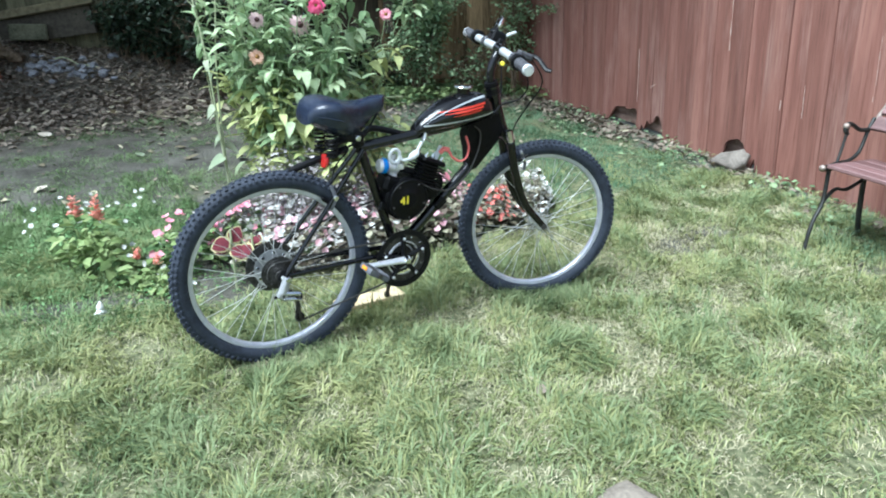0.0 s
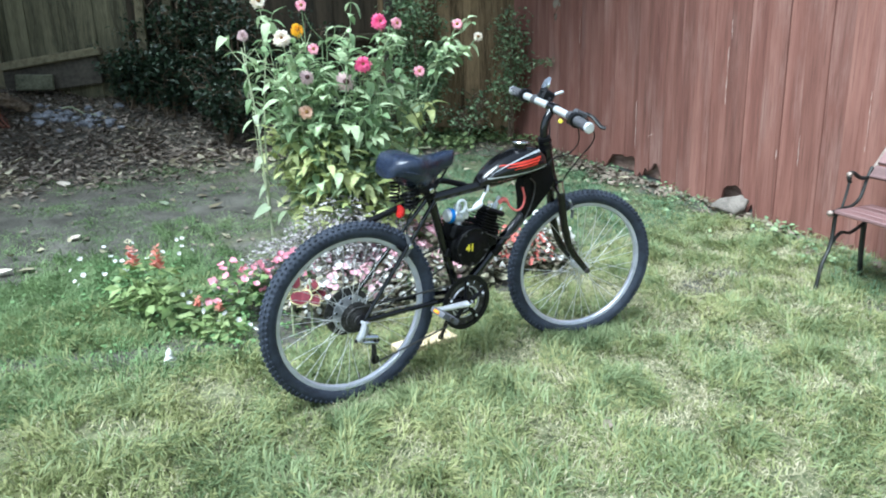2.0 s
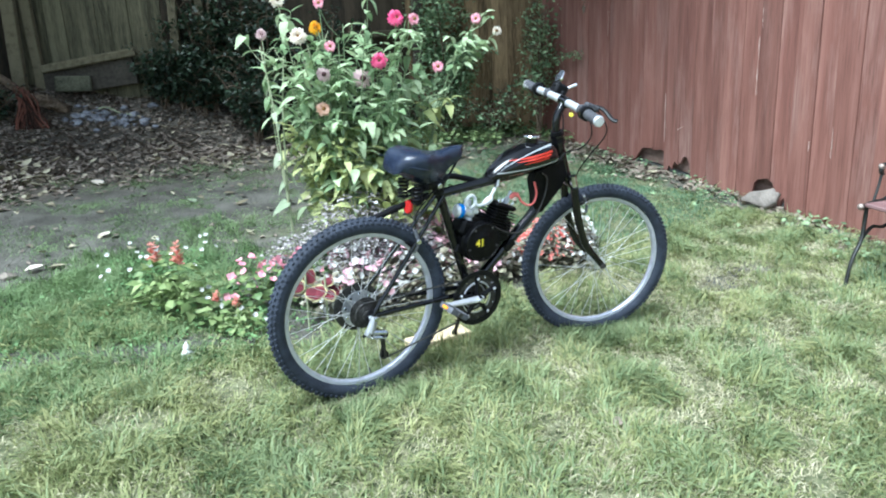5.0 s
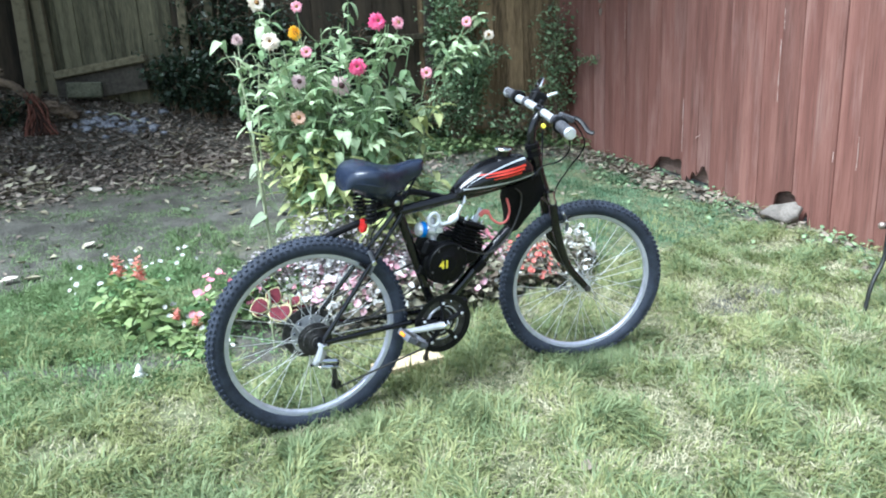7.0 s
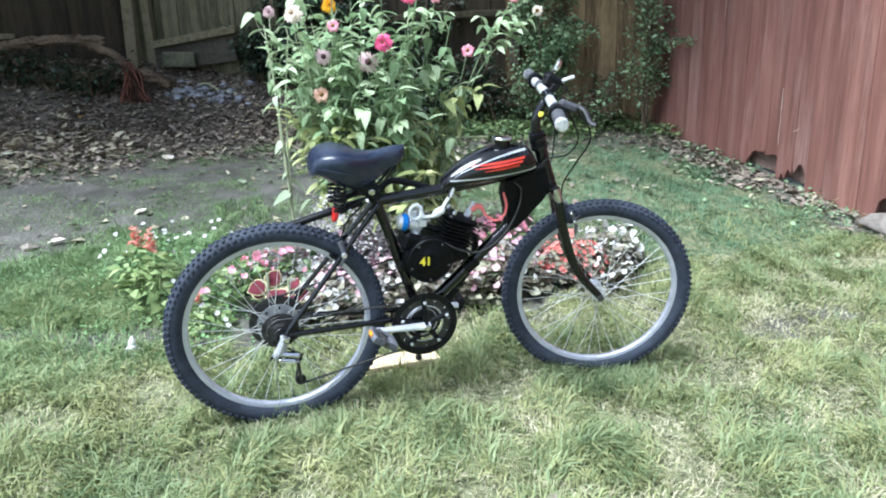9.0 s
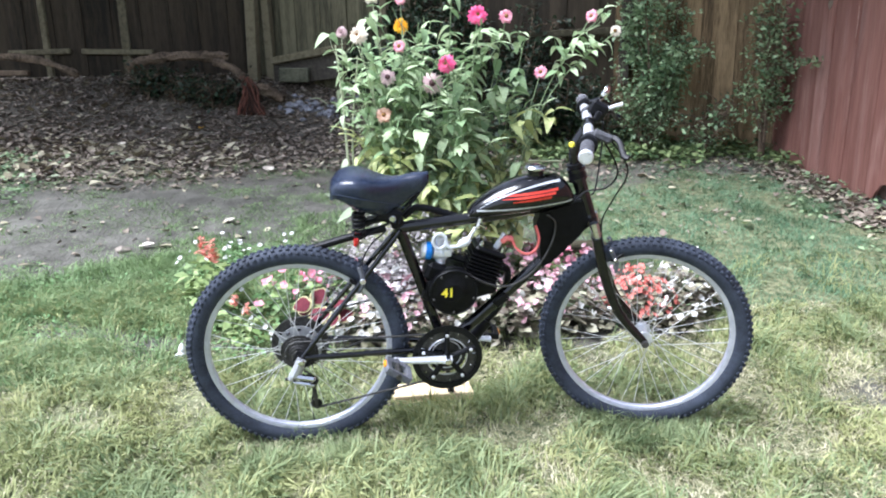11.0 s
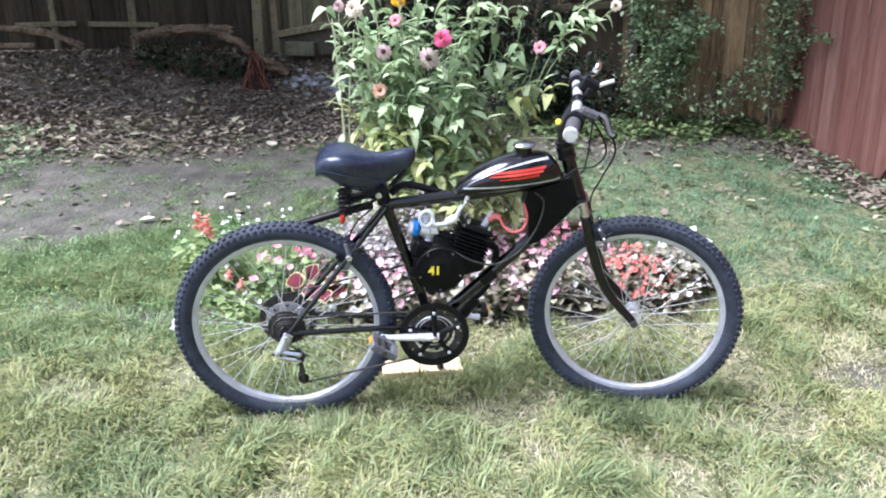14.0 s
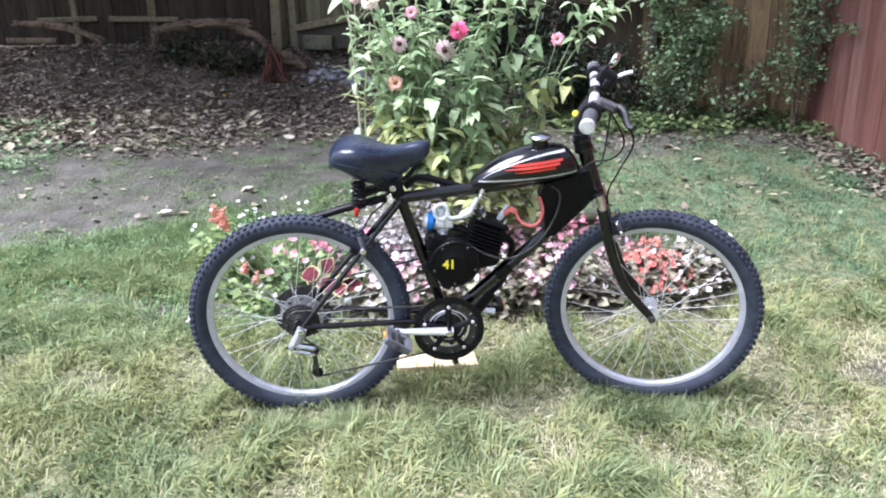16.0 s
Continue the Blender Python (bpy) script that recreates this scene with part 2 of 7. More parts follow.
PINK = petal("hot pink petal", (0.74, 0.07, 0.22), (0.95, 0.21, 0.40))
ROSE = petal("rose pink petal", (0.72, 0.24, 0.34), (0.92, 0.50, 0.56))
BLUSH = petal("blush pink petal", (0.62, 0.33, 0.40), (0.88, 0.62, 0.66))
MAUVE = petal("dusty mauve petal", (0.50, 0.33, 0.35), (0.74, 0.56, 0.54))
SALMON = petal("faded salmon petal", (0.62, 0.35, 0.24), (0.82, 0.55, 0.42))
CREAM = petal("cream petal", (0.76, 0.64, 0.50), (0.92, 0.84, 0.72))
ORANGE = petal("golden orange petal", (0.85, 0.38, 0.01), (0.95, 0.55, 0.03))
WHITE = petal("white petal", (0.58, 0.58, 0.55), (0.80, 0.79, 0.76))
SCARLET = petal("coral scarlet petal", (0.60, 0.14, 0.12), (0.78, 0.31, 0.26))
SALVIA_RED = petal("salmon scarlet salvia petal", (0.62, 0.20, 0.15), (0.84, 0.42, 0.35))
DARK_DISC = mat("dark spent flower centre", (0.035, 0.015, 0.02), (0.12, 0.05, 0.05), 0.85, scale=60, bump=0.4)
DISC = mat("flower centre", (0.10, 0.03, 0.02), (0.4, 0.22, 0.04), 0.8, scale=120, bump=0.5)


def ground_material():
    """Soil, thatch and grey trodden dirt, mixed by the cover painted into the sheet."""
    m = bpy.data.materials.new("garden soil")
    m.use_nodes = True
    nt = m.node_tree
    n, l = nt.nodes, nt.links
    b = n["Principled BSDF"]
    b.inputs["Roughness"].default_value, b.inputs["Specular IOR Level"].default_value = 0.95, 0.15
    tc = n.new("ShaderNodeTexCoord")
    ramps = []
    for scale, a, c in ((5, (0.066, 0.063, 0.053), (0.155, 0.149, 0.127)), (26, (0.05, 0.062, 0.03), (0.24, 0.245, 0.14))):
        no = n.new("ShaderNodeTexNoise")
        no.inputs["Scale"].default_value, no.inputs["Detail"].default_value, no.inputs["Roughness"].default_value = scale, 9, 0.62
        l.new(tc.outputs["Object"], no.inputs["Vector"])
        ra = n.new("ShaderNodeValToRGB")
        ra.color_ramp.elements[0].position, ra.color_ramp.elements[0].color = 0.34, (*a, 1)
        ra.color_ramp.elements[1].position, ra.color_ramp.elements[1].color = 0.68, (*c, 1)
        l.new(no.outputs[0], ra.inputs[0])
        ramps.append(ra)
    at = n.new("ShaderNodeAttribute")
    at.attribute_name = "cover"
    edge = n.new("ShaderNodeTexNoise")
    edge.inputs["Scale"].default_value, edge.inputs["Detail"].default_value = 7, 6
    l.new(tc.outputs["Object"], edge.inputs["Vector"])
    ad = n.new("ShaderNodeMath")
    ad.operation = "ADD"
    l.new(at.outputs["Fac"], ad.inputs[0])
    l.new(edge.outputs[0], ad.inputs[1])
    st = n.new("ShaderNodeMapRange")
    st.inputs["From Min"].default_value, st.inputs["From Max"].default_value = 0.8, 1.15
    l.new(ad.outputs[0], st.inputs["Value"])
    mx = n.new("ShaderNodeMixRGB")
    l.new(st.outputs[0], mx.inputs[0])
    dark = n.new("ShaderNodeMixRGB")
    dark.blend_type = "MULTIPLY"
    dark.inputs[2].default_value = (1.0, 0.92, 0.87, 1)
    damp = n.new("ShaderNodeAttribute")
    damp.attribute_name = "humus"
    l.new(damp.outputs["Fac"], dark.inputs[0])
    l.new(ramps[0].outputs[0], dark.inputs[1])
    l.new(dark.outputs[0], mx.inputs[1])
    l.new(ramps[1].outputs[0], mx.inputs[2])
    l.new(mx.outputs[0], b.inputs["Base Color"])
    bn = n.new("ShaderNodeTexNoise")
    bn.inputs["Scale"].default_value, bn.inputs["Detail"].default_value = 40, 8
    l.new(tc.outputs["Object"], bn.inputs["Vector"])
    bp = n.new("ShaderNodeBump")
    bp.inputs["Strength"].default_value, bp.inputs["Distance"].default_value = 0.7, 0.03
    l.new(bn.outputs[0], bp.inputs["Height"])
    l.new(bp.outputs[0], b.inputs["Normal"])
    return m


def stained_wood():
    """Old red stain on fence boards: long streaks, worn pale patches, dark grain, each board a little different."""
    m = bpy.data.materials.new("red stained fence wood")
    m.use_nodes = True
    nt = m.node_tree
    n, l = nt.nodes, nt.links
    b = n["Principled BSDF"]
    b.inputs["Specular IOR Level"].default_value = 0.22
    tc, own = n.new("ShaderNodeTexCoord"), n.new("ShaderNodeObjectInfo")
    far = n.new("ShaderNodeVectorMath")
    far.operation = "MULTIPLY"
    far.inputs[1].default_value = (37.0, 11.0, 23.0)
    l.new(own.outputs["Random"], far.inputs[0])
    sh = n.new("ShaderNodeVectorMath")
    l.new(tc.outputs["Object"], sh.inputs[0])
    l.new(far.outputs[0], sh.inputs[1])

    def grain(stretch, scale, detail, rough=0.6):
        mp = n.new("ShaderNodeMapping")
        mp.inputs["Scale"].default_value = stretch
        l.new(sh.outputs[0], mp.inputs[0])
        k = n.new("ShaderNodeTexNoise")
        k.inputs["Scale"].default_value, k.inputs["Detail"].default_value, k.inputs["Roughness"].default_value = scale, detail, rough
        l.new(mp.outputs[0], k.inputs["Vector"])
        return k.outputs[0]

    def ramp(fac, *stops):
        r = n.new("ShaderNodeValToRGB")
        e = r.color_ramp.elements
        while len(e) < len(stops):
            e.new(0.5)
        for q, (at, colour) in zip(e, stops):
            q.position, q.color = at, (*colour, 1)
        l.new(fac, r.inputs[0])
        return r.outputs[0]

    def mix(kind, fac, a, c):
        x = n.new("ShaderNodeMixRGB")
        x.blend_type = kind
        if isinstance(fac, float):
            x.inputs[0].default_value = fac
        else:
            l.new(fac, x.inputs[0])
        l.new(a, x.inputs[1])
        l.new(c, x.inputs[2])
        return x.outputs[0]

    wide, fine, worn = grain((7, 7, 0.5), 1.6, 3, 0.5), grain((34, 34, 1.1), 3.6, 6, 0.7), grain((5, 5, 0.9), 1.1, 6, 0.65)
    base = ramp(wide, (0.28, (0.142, 0.063, 0.050)), (0.5, (0.198, 0.093, 0.073)), (0.74, (0.268, 0.138, 0.111)))
    streak = ramp(fine, (0.32, (0.58, 0.55, 0.54)), (0.46, (0.95, 0.94, 0.94)), (0.70, (1.18, 1.18, 1.17)))
    base = mix("MULTIPLY", 0.85, base, streak)
    pale = ramp(worn, (0.50, (0, 0, 0)), (0.80, (0.62, 0.62, 0.62)))
    bare = ramp(fine, (0.35, (0.20, 0.120, 0.102)), (0.7, (0.44, 0.315, 0.275)))
    base = mix("MIX", pale, base, bare)
    each = n.new("ShaderNodeMapRange")
    each.inputs["To Min"].default_value, each.inputs["To Max"].default_value = 0.86, 1.14
    l.new(own.outputs["Random"], each.inputs["Value"])
    tone = n.new("ShaderNodeCombineColor")
    for k in range(3):
        l.new(each.outputs[0], tone.inputs[k])
    l.new(mix("MULTIPLY", 1.0, base, tone.outputs[0]), b.inputs["Base Color"])
    gloss = n.new("ShaderNodeMapRange")
    gloss.inputs["To Min"].default_value, gloss.inputs["To Max"].default_value = 0.6, 0.95
    l.new(worn, gloss.inputs["Value"])
    l.new(gloss.outputs[0], b.inputs["Roughness"])
    bp = n.new("ShaderNodeBump")
    bp.inputs["Strength"].default_value, bp.inputs["Distance"].default_value = 0.5, 0.004
    l.new(fine, bp.inputs["Height"])
    l.new(bp.outputs[0], b.inputs["Normal"])
    MATS[m.name] = m
    return m


RED_WOOD = stained_wood()
SOIL = ground_material()


# ---- mesh helpers ----
class Geo:
    """Vertices and faces of one mesh, gathered shape by shape."""

    def __init__(self):
        self.v, self.f = [], []

    def add(self, verts, faces, m=None):
        k = len(self.v)
        self.v.extend(tuple(m @ Vector(p)) for p in verts) if m is not None else self.v.extend(tuple(p) for p in verts)
        self.f.extend(tuple(i + k for i in f) for f in faces)
        return self

    def box(self, size, at=(0, 0, 0), turn=(0, 0, 0), c=0.003):
        """A box with chamfered edges."""
        hx, hy, hz = (s / 2 for s in size)
        c = min(c, hx * 0.8, hy * 0.8, hz * 0.8)
        v, idx = [], {}
        for sx in (-1, 1):
            for sy in (-1, 1):
                for sz in (-1, 1):
                    for a in range(3):
                        p = [sx * (hx - c), sy * (hy - c), sz * (hz - c)]
                        p[a] = (sx * hx, sy * hy, sz * hz)[a]
                        idx[sx, sy, sz, a] = len(v)
                        v.append(p)
        f = []
        for a in range(3):
            b, d = (a + 1) % 3, (a + 2) % 3
            for s in (-1, 1):
                q = []
                for sb, sd in ((-1, -1), (1, -1), (1, 1), (-1, 1)):
                    k = [0, 0, 0]
                    k[a], k[b], k[d] = s, sb, sd
                    q.append(idx[k[0], k[1], k[2], a])
                f.append(tuple(q if s > 0 else q[::-1]))
            for sb in (-1, 1):
                for sd in (-1, 1):
                    k0, k1 = [0, 0, 0], [0, 0, 0]
                    k0[a], k0[b], k0[d] = -1, sb, sd
                    k1[a], k1[b], k1[d] = 1, sb, sd
                    q = [idx[k0[0], k0[1], k0[2], b], idx[k1[0], k1[1], k1[2], b], idx[k1[0], k1[1], k1[2], d], idx[k0[0], k0[1], k0[2], d]]
                    f.append(tuple(q if sb * sd < 0 else q[::-1]))
        for sx in (-1, 1):
            for sy in (-1, 1):
                for sz in (-1, 1):
                    q = [idx[sx, sy, sz, a] for a in range(3)]
                    f.append(tuple(q if sx * sy * sz > 0 else q[::-1]))
        return self.add(v, f, pose(*at, *turn))

    def tube(self, pts, r, n=10, closed=False, flat=1.0, cap=True):
        """A round bar along points; r is one radius or one for each point; flat squeezes it sideways."""
        pts = [Vector(p) for p in pts]
        rs = r if isinstance(r, (list, tuple)) else [r] * len(pts)
        v, f, up = [], [], None
        for i, p in enumerate(pts):
            a = pts[i - 1] if i or closed else p
            b = pts[(i + 1) % len(pts)] if i + 1 < len(pts) or closed else p
            d = (b - a).normalized()
            if up is None:
                up = d.orthogonal().normalized()
            up = (up - d * up.dot(d)).normalized()
            side = d.cross(up)
            for k in range(n):
                w = 2 * math.pi * k / n
                v.append(p + rs[i] * (math.cos(w) * up + math.sin(w) * flat * side))
        m = len(pts)
        for i in range(m if closed else m - 1):
            j = (i + 1) % m
            for k in range(n):
                q = (k + 1) % n
                f.append((i * n + k, i * n + q, j * n + q, j * n + k))
        if cap and not closed:
            f.append(tuple(range(n))[::-1])
            f.append(tuple((m - 1) * n + k for k in range(n)))
        return self.add(v, f)

    def lathe(self, profile, n=24, m=None):
        """Turns (radius, height) pairs round the z axis."""
        v, f = [], []
        for r, h in profile:
            for k in range(n):
                w = 2 * math.pi * k / n
                v.append((r * math.cos(w), r * math.sin(w), h))
        for i in range(len(profile) - 1):
            for k in range(n):
                q = (k + 1) % n
                f.append((i * n + k, i * n + q, (i + 1) * n + q, (i + 1) * n + k))
        if profile[0][0] > 1e-5:
            f.append(tuple(range(n))[::-1])
        if profile[-1][0] > 1e-5:
            f.append(tuple((len(profile) - 1) * n + k for k in range(n)))
        return self.add(v, f, m)

    def disc(self, r, h, at, axis=(0, 1, 0), n=24, c=0.002):
        """A short cylinder round an axis through a point."""
        m = Matrix.Translation(at) @ Vector(axis).to_track_quat("Z", "Y").to_matrix().to_4x4()
        return self.lathe([(r - c, -h / 2), (r, -h / 2 + c), (r, h / 2 - c), (r - c, h / 2)], n, m)

    def rings(self, loops, cap=True):
        """A skin over closed loops of equal length."""
        n = len(loops[0])
        v = [p for lp in loops for p in lp]
        f = [(i * n + k, i * n + (k + 1) % n, (i + 1) * n + (k + 1) % n, (i + 1) * n + k) for i in range(len(loops) - 1) for k in range(n)]
        if cap:
            f += [tuple(range(n))[::-1], tuple((len(loops) - 1) * n + k for k in range(n))]
        return self.add(v, f)

    def mesh(self, name, sharp=35):
        me = bpy.data.meshes.new(name)
        me.from_pydata([tuple(p) for p in self.v], [], self.f)
        if sharp:
            me.shade_smooth()
            me.set_sharp_from_angle(angle=radians(sharp))
        return me


def curve(pts, steps=6):
    """A smooth line through points."""
    p = [Vector(q) for q in pts]
    p = [2 * p[0] - p[1]] + p + [2 * p[-1] - p[-2]]
    out = []
    for i in range(1, len(p) - 2):
        a, b, c, d = p[i - 1:i + 3]
        for s in range(steps):
            t = s / steps
            out.append(0.5 * (2 * b + (c - a) * t + (2 * a - 5 * b + 4 * c - d) * t * t + (3 * b - a - 3 * c + d) * t ** 3))
    return out + [p[-2]]


def root(name, m, label, category, group="", kind=""):
    ob = new(name)
    ob.matrix_world = m
    ob.empty_display_size = 0.1
    return tagged(ob, label, category, group, kind)


def part(name, geo, material, parent=None, label="", m=None, sharp=35):
    me = geo.mesh(name, sharp) if isinstance(geo, Geo) else geo
    if not me.materials:
        me.materials.append(material)
    ob = new(name, me)
    if parent is not None:
        ob.parent = parent
    if m is not None:
        ob.matrix_basis = m
    return tagged(ob, label)


def thing(name, geo, material, m, label, category, group="", kind="", sharp=35):
    ob = part(name, geo, material, None, label, m, sharp)
    return tagged(ob, "", category, group, kind)


def smooth(a, b, x):
    t = min(1.0, max(0.0, (x - a) / (b - a)))
    return t * t * (3 - 2 * t)


def leaf_shape(length, width, bend=0.3, fold=0.25, n=5, tip=1.4, base=0.5):
    """One folded, drooping leaf along +x from the origin."""
    v, f = [], []
    for i in range(n + 1):
        s = i / n
        w = width * 0.5 * (math.sin(math.pi * s ** base) ** 0.8 if 0 < s < 1 else 0.02)
        z = -bend * length * s * s
        x = length * s * (1 - 0.15 * bend * s)
        v += [(x, w, z + fold * w), (x, 0, z), (x, -w, z + fold * w)]
    for i in range(n):
        a = 3 * i
        f += [(a, a + 1, a + 4, a + 3), (a + 1, a + 2, a + 5, a + 4)]
    return v, f


# ---- ground ----
def gz(x, y):
    """The height of the yard: a gentle slope up to a bank below the rear fence."""
    back = y + 0.5 * max(0.0, x) * smooth(2.5, 5.0, y)
    z = 0.012 + 0.115 * max(-6.0, min(y, 7.0))
    z += (0.26 + 0.18 * (1 - smooth(0.3, 1.3, x))) * smooth(4.4, 5.7, back)
    z -= 0.035 * math.exp(-((x - 1.15) / 0.7) ** 2 - (y / 0.5) ** 2)
    z += 0.012 * noise.noise((x * 1.3, y * 1.3, 0)) + 0.006 * noise.noise((x * 5, y * 5, 3))
    return z


def cover(x, y):
    """How much of the ground is grass: 1 lawn, 0 bare."""
    wob = 0.25 * noise.noise((x * 1.7, y * 1.7, 7)) + 0.12 * noise.noise((x * 6, y * 6, 9))
    if y < (0.52 if x > 0.0 else 0.42) + 0.1 * wob:
        c = 1.0 - 0.6 * smooth(0.18, 0.42, wob + 0.1 * x)
    elif x < -0.15:
        c = 0.9 - smooth(1.25, 1.85, y + wob + 0.12 - 0.4 * smooth(-1.4, -0.5, x))
    elif x > 1.55 + wob:
        c = 0.85 - 0.75 * smooth(2.4, 3.3, y + wob)
    else:
        c = 0.35 - 0.35 * smooth(1.9, 3.0, y + wob) if y > 1.25 else 0.05
    if abs(x - 0.43) < 0.165 and abs(y - 0.205) < 0.08:
        c = 0.0
    if -1.2 < x < 0.1:
        c *= 1 - 0.85 * math.exp(-((y - 0.565 + 0.369 * (x + 0.22) - 0.05 * noise.noise((x * 5, 0, 4))) / 0.11) ** 2)
    c *= 1 - 0.9 * math.exp(-((x + 1.17) / 0.15) ** 2 - ((y - 0.82) / 0.07) ** 2)
    c *= 1 - 0.75 * math.exp(-((x - 2.1) / 0.35) ** 2 - ((y - 0.02) / 0.2) ** 2)
    c *= 1 - 0.5 * math.exp(-((x - 1.15) / 0.3) ** 2 - ((y - 0.42) / 0.12) ** 2)
    c *= 1 - 0.85 * smooth(2.98, 3.24, x - 0.0821 * y + 0.16 * noise.noise((x * 2.5, y * 2.5, 41))) * (1 - smooth(4.0, 4.6, x))
    return max(0.0, min(1.0, c))


def sheet():
    fine = [i * 0.06 for i in range(-90, 78)]
    xs = [-80, -40, -20, -12, -8, -6.5] + [x for x in fine if -5.4 <= x <= 4.6] + [5, 6, 8, 12, 20, 40, 80]
    ys = [-80, -40, -20, -12, -8, -6] + [i * 0.06 for i in range(-85, 112)] + [7, 8, 10, 14, 22, 40, 80]
    v = [(x, y, gz(x, y)) for y in ys for x in xs]
    n = len(xs)
    f = [(j * n + i, j * n + i + 1, (j + 1) * n + i + 1, (j + 1) * n + i) for j in range(len(ys) - 1) for i in range(n - 1)]
    me = bpy.data.meshes.new("ground")
    me.from_pydata(v, [], f)
    me.shade_smooth()
    at = me.attributes.new("cover", "FLOAT", "POINT")
    at.data.foreach_set("value", [cover(p[0], p[1]) for p in v])
    rot = me.attributes.new("humus", "FLOAT", "POINT")
    rot.data.foreach_set("value", [smooth(2.7, 3.7, p[1] + 0.5 * noise.noise((p[0] * 1.5, p[1] * 1.5, 3))) for p in v])
    me.materials.append(SOIL)
    return tagged(new("ground", me), "sloping garden soil with patchy lawn and bare dirt", "ground", kind="structure")


sheet()


# ---- fences ----
def board_mesh(width, height, thick, ragged):
    """A vertical fence board, worn at its foot."""
    g = Geo()
    n = 5
    foot = [ragged * random.random()]
    for _ in range(n):
        foot.append(max(0.0, foot[-1] + random.uniform(-0.35, 0.35) * ragged))
    v, f = [], []
    for s in (-1, 1):
        for i in range(n + 1):
            x = -width / 2 + width * i / n
            v += [(x, s * thick / 2 * (0.75 if i in (0, n) else 1), foot[i]), (x, s * thick / 2 * (0.75 if i in (0, n) else 1), height)]
    k = 2 * (n + 1)
    for i in range(n):
        a = 2 * i
        f.append((a, a + 2, a + 3, a + 1))
        f.append((k + a, k + a + 1, k + a + 3, k + a + 2))
        f.append((a, k + a, k + a + 2, a + 2))
        f.append((a + 1, a + 3, k + a + 3, k + a + 1))
    f += [(0, 1, k + 1, k), (2 * n, k + 2 * n, k + 2 * n + 1, 2 * n + 1)]
    return g.add(v, f).mesh("board", 30)


def fence(name, label, a, b, height, width, material, z_of, ragged=0.05, lean=1.2, thick=0.018, front=-1, fill=(1.02, 1.06), step=0.009):
    """Boards side by side from a to b, on posts and rails at their back."""
    a, b = Vector((*a, 0)), Vector((*b, 0))
    d = (b - a).normalized()
    turn = math.degrees(math.atan2(d.y, d.x))
    top = root(name, Matrix.Identity(4), label, "fence", kind="structure")
    count = round((b - a).length / width)
    width = (b - a).length / count
    shapes = [board_mesh(width * random.uniform(*fill), height * random.uniform(0.98, 1.02), thick, ragged) for _ in range(7)]
    back = Vector((-d.y, d.x, 0)) * -front
    for i in range(count):
        p = a + d * (width * (i + 0.5)) + back * (random.uniform(-0.004, 0.004) + (step if i % 2 else 0.0))
        part("board", shapes[i % 7], material, top, m=pose(p.x, p.y, z_of(p.x, p.y) - 0.02, random.uniform(-0.6, 0.6), random.uniform(-lean, lean), turn + random.uniform(-0.8, 0.8)))
    for h in (0.45, 1.5):
        g = Geo()
        mid = (a + b) / 2 + back * 0.045
        za, zb = z_of(a.x, a.y), z_of(b.x, b.y)
        slope = math.degrees(math.atan2(zb - za, (b - a).length))
        g.box(((b - a).length, 0.05, 0.09), (0, 0, 0), c=0.006)
        part("rail", g, GREY_WOOD, top, m=pose(mid.x, mid.y, (za + zb) / 2 + h, 0, -slope, turn))
    return top


# the red fence runs almost straight back; boards are counted from a seam with a wedge-shaped split
RED_TURN = math.degrees(math.atan2(6.82, 0.56))
BOARD = 0.1415
# foot of a board above the soil, from its near edge to its far edge
RAGGED_FEET = {-4: (0.02, 0.01, 0.0, 0.01, 0.02, 0.04), -3: (0.035, 0.10, 0.03, 0.05, 0.19, 0.20), -2: (0.195, 0.20, 0.19, 0.185, 0.16, 0.02), 0: (0.0, 0.0, 0.01, 0.0, 0.01, 0.03),
               3: (0.05, 0.15, 0.19, 0.185, 0.13, 0.15), 4: (0.10, 0.13, 0.06, 0.09, 0.02, 0.05), 5: (0.17, 0.185, 0.19, 0.18, 0.175, 0.18), 6: (0.18, 0.175, 0.17, 0.175, 0.165, 0.15),
               7: (0.13, 0.10, 0.05, 0.03, 0.02, 0.02), 10: (0.03, 0.05, 0.04, 0.02, 0.03, 0.02)}


def red_x(y):
    return 3.08 + (y + 3.2) * 0.0821


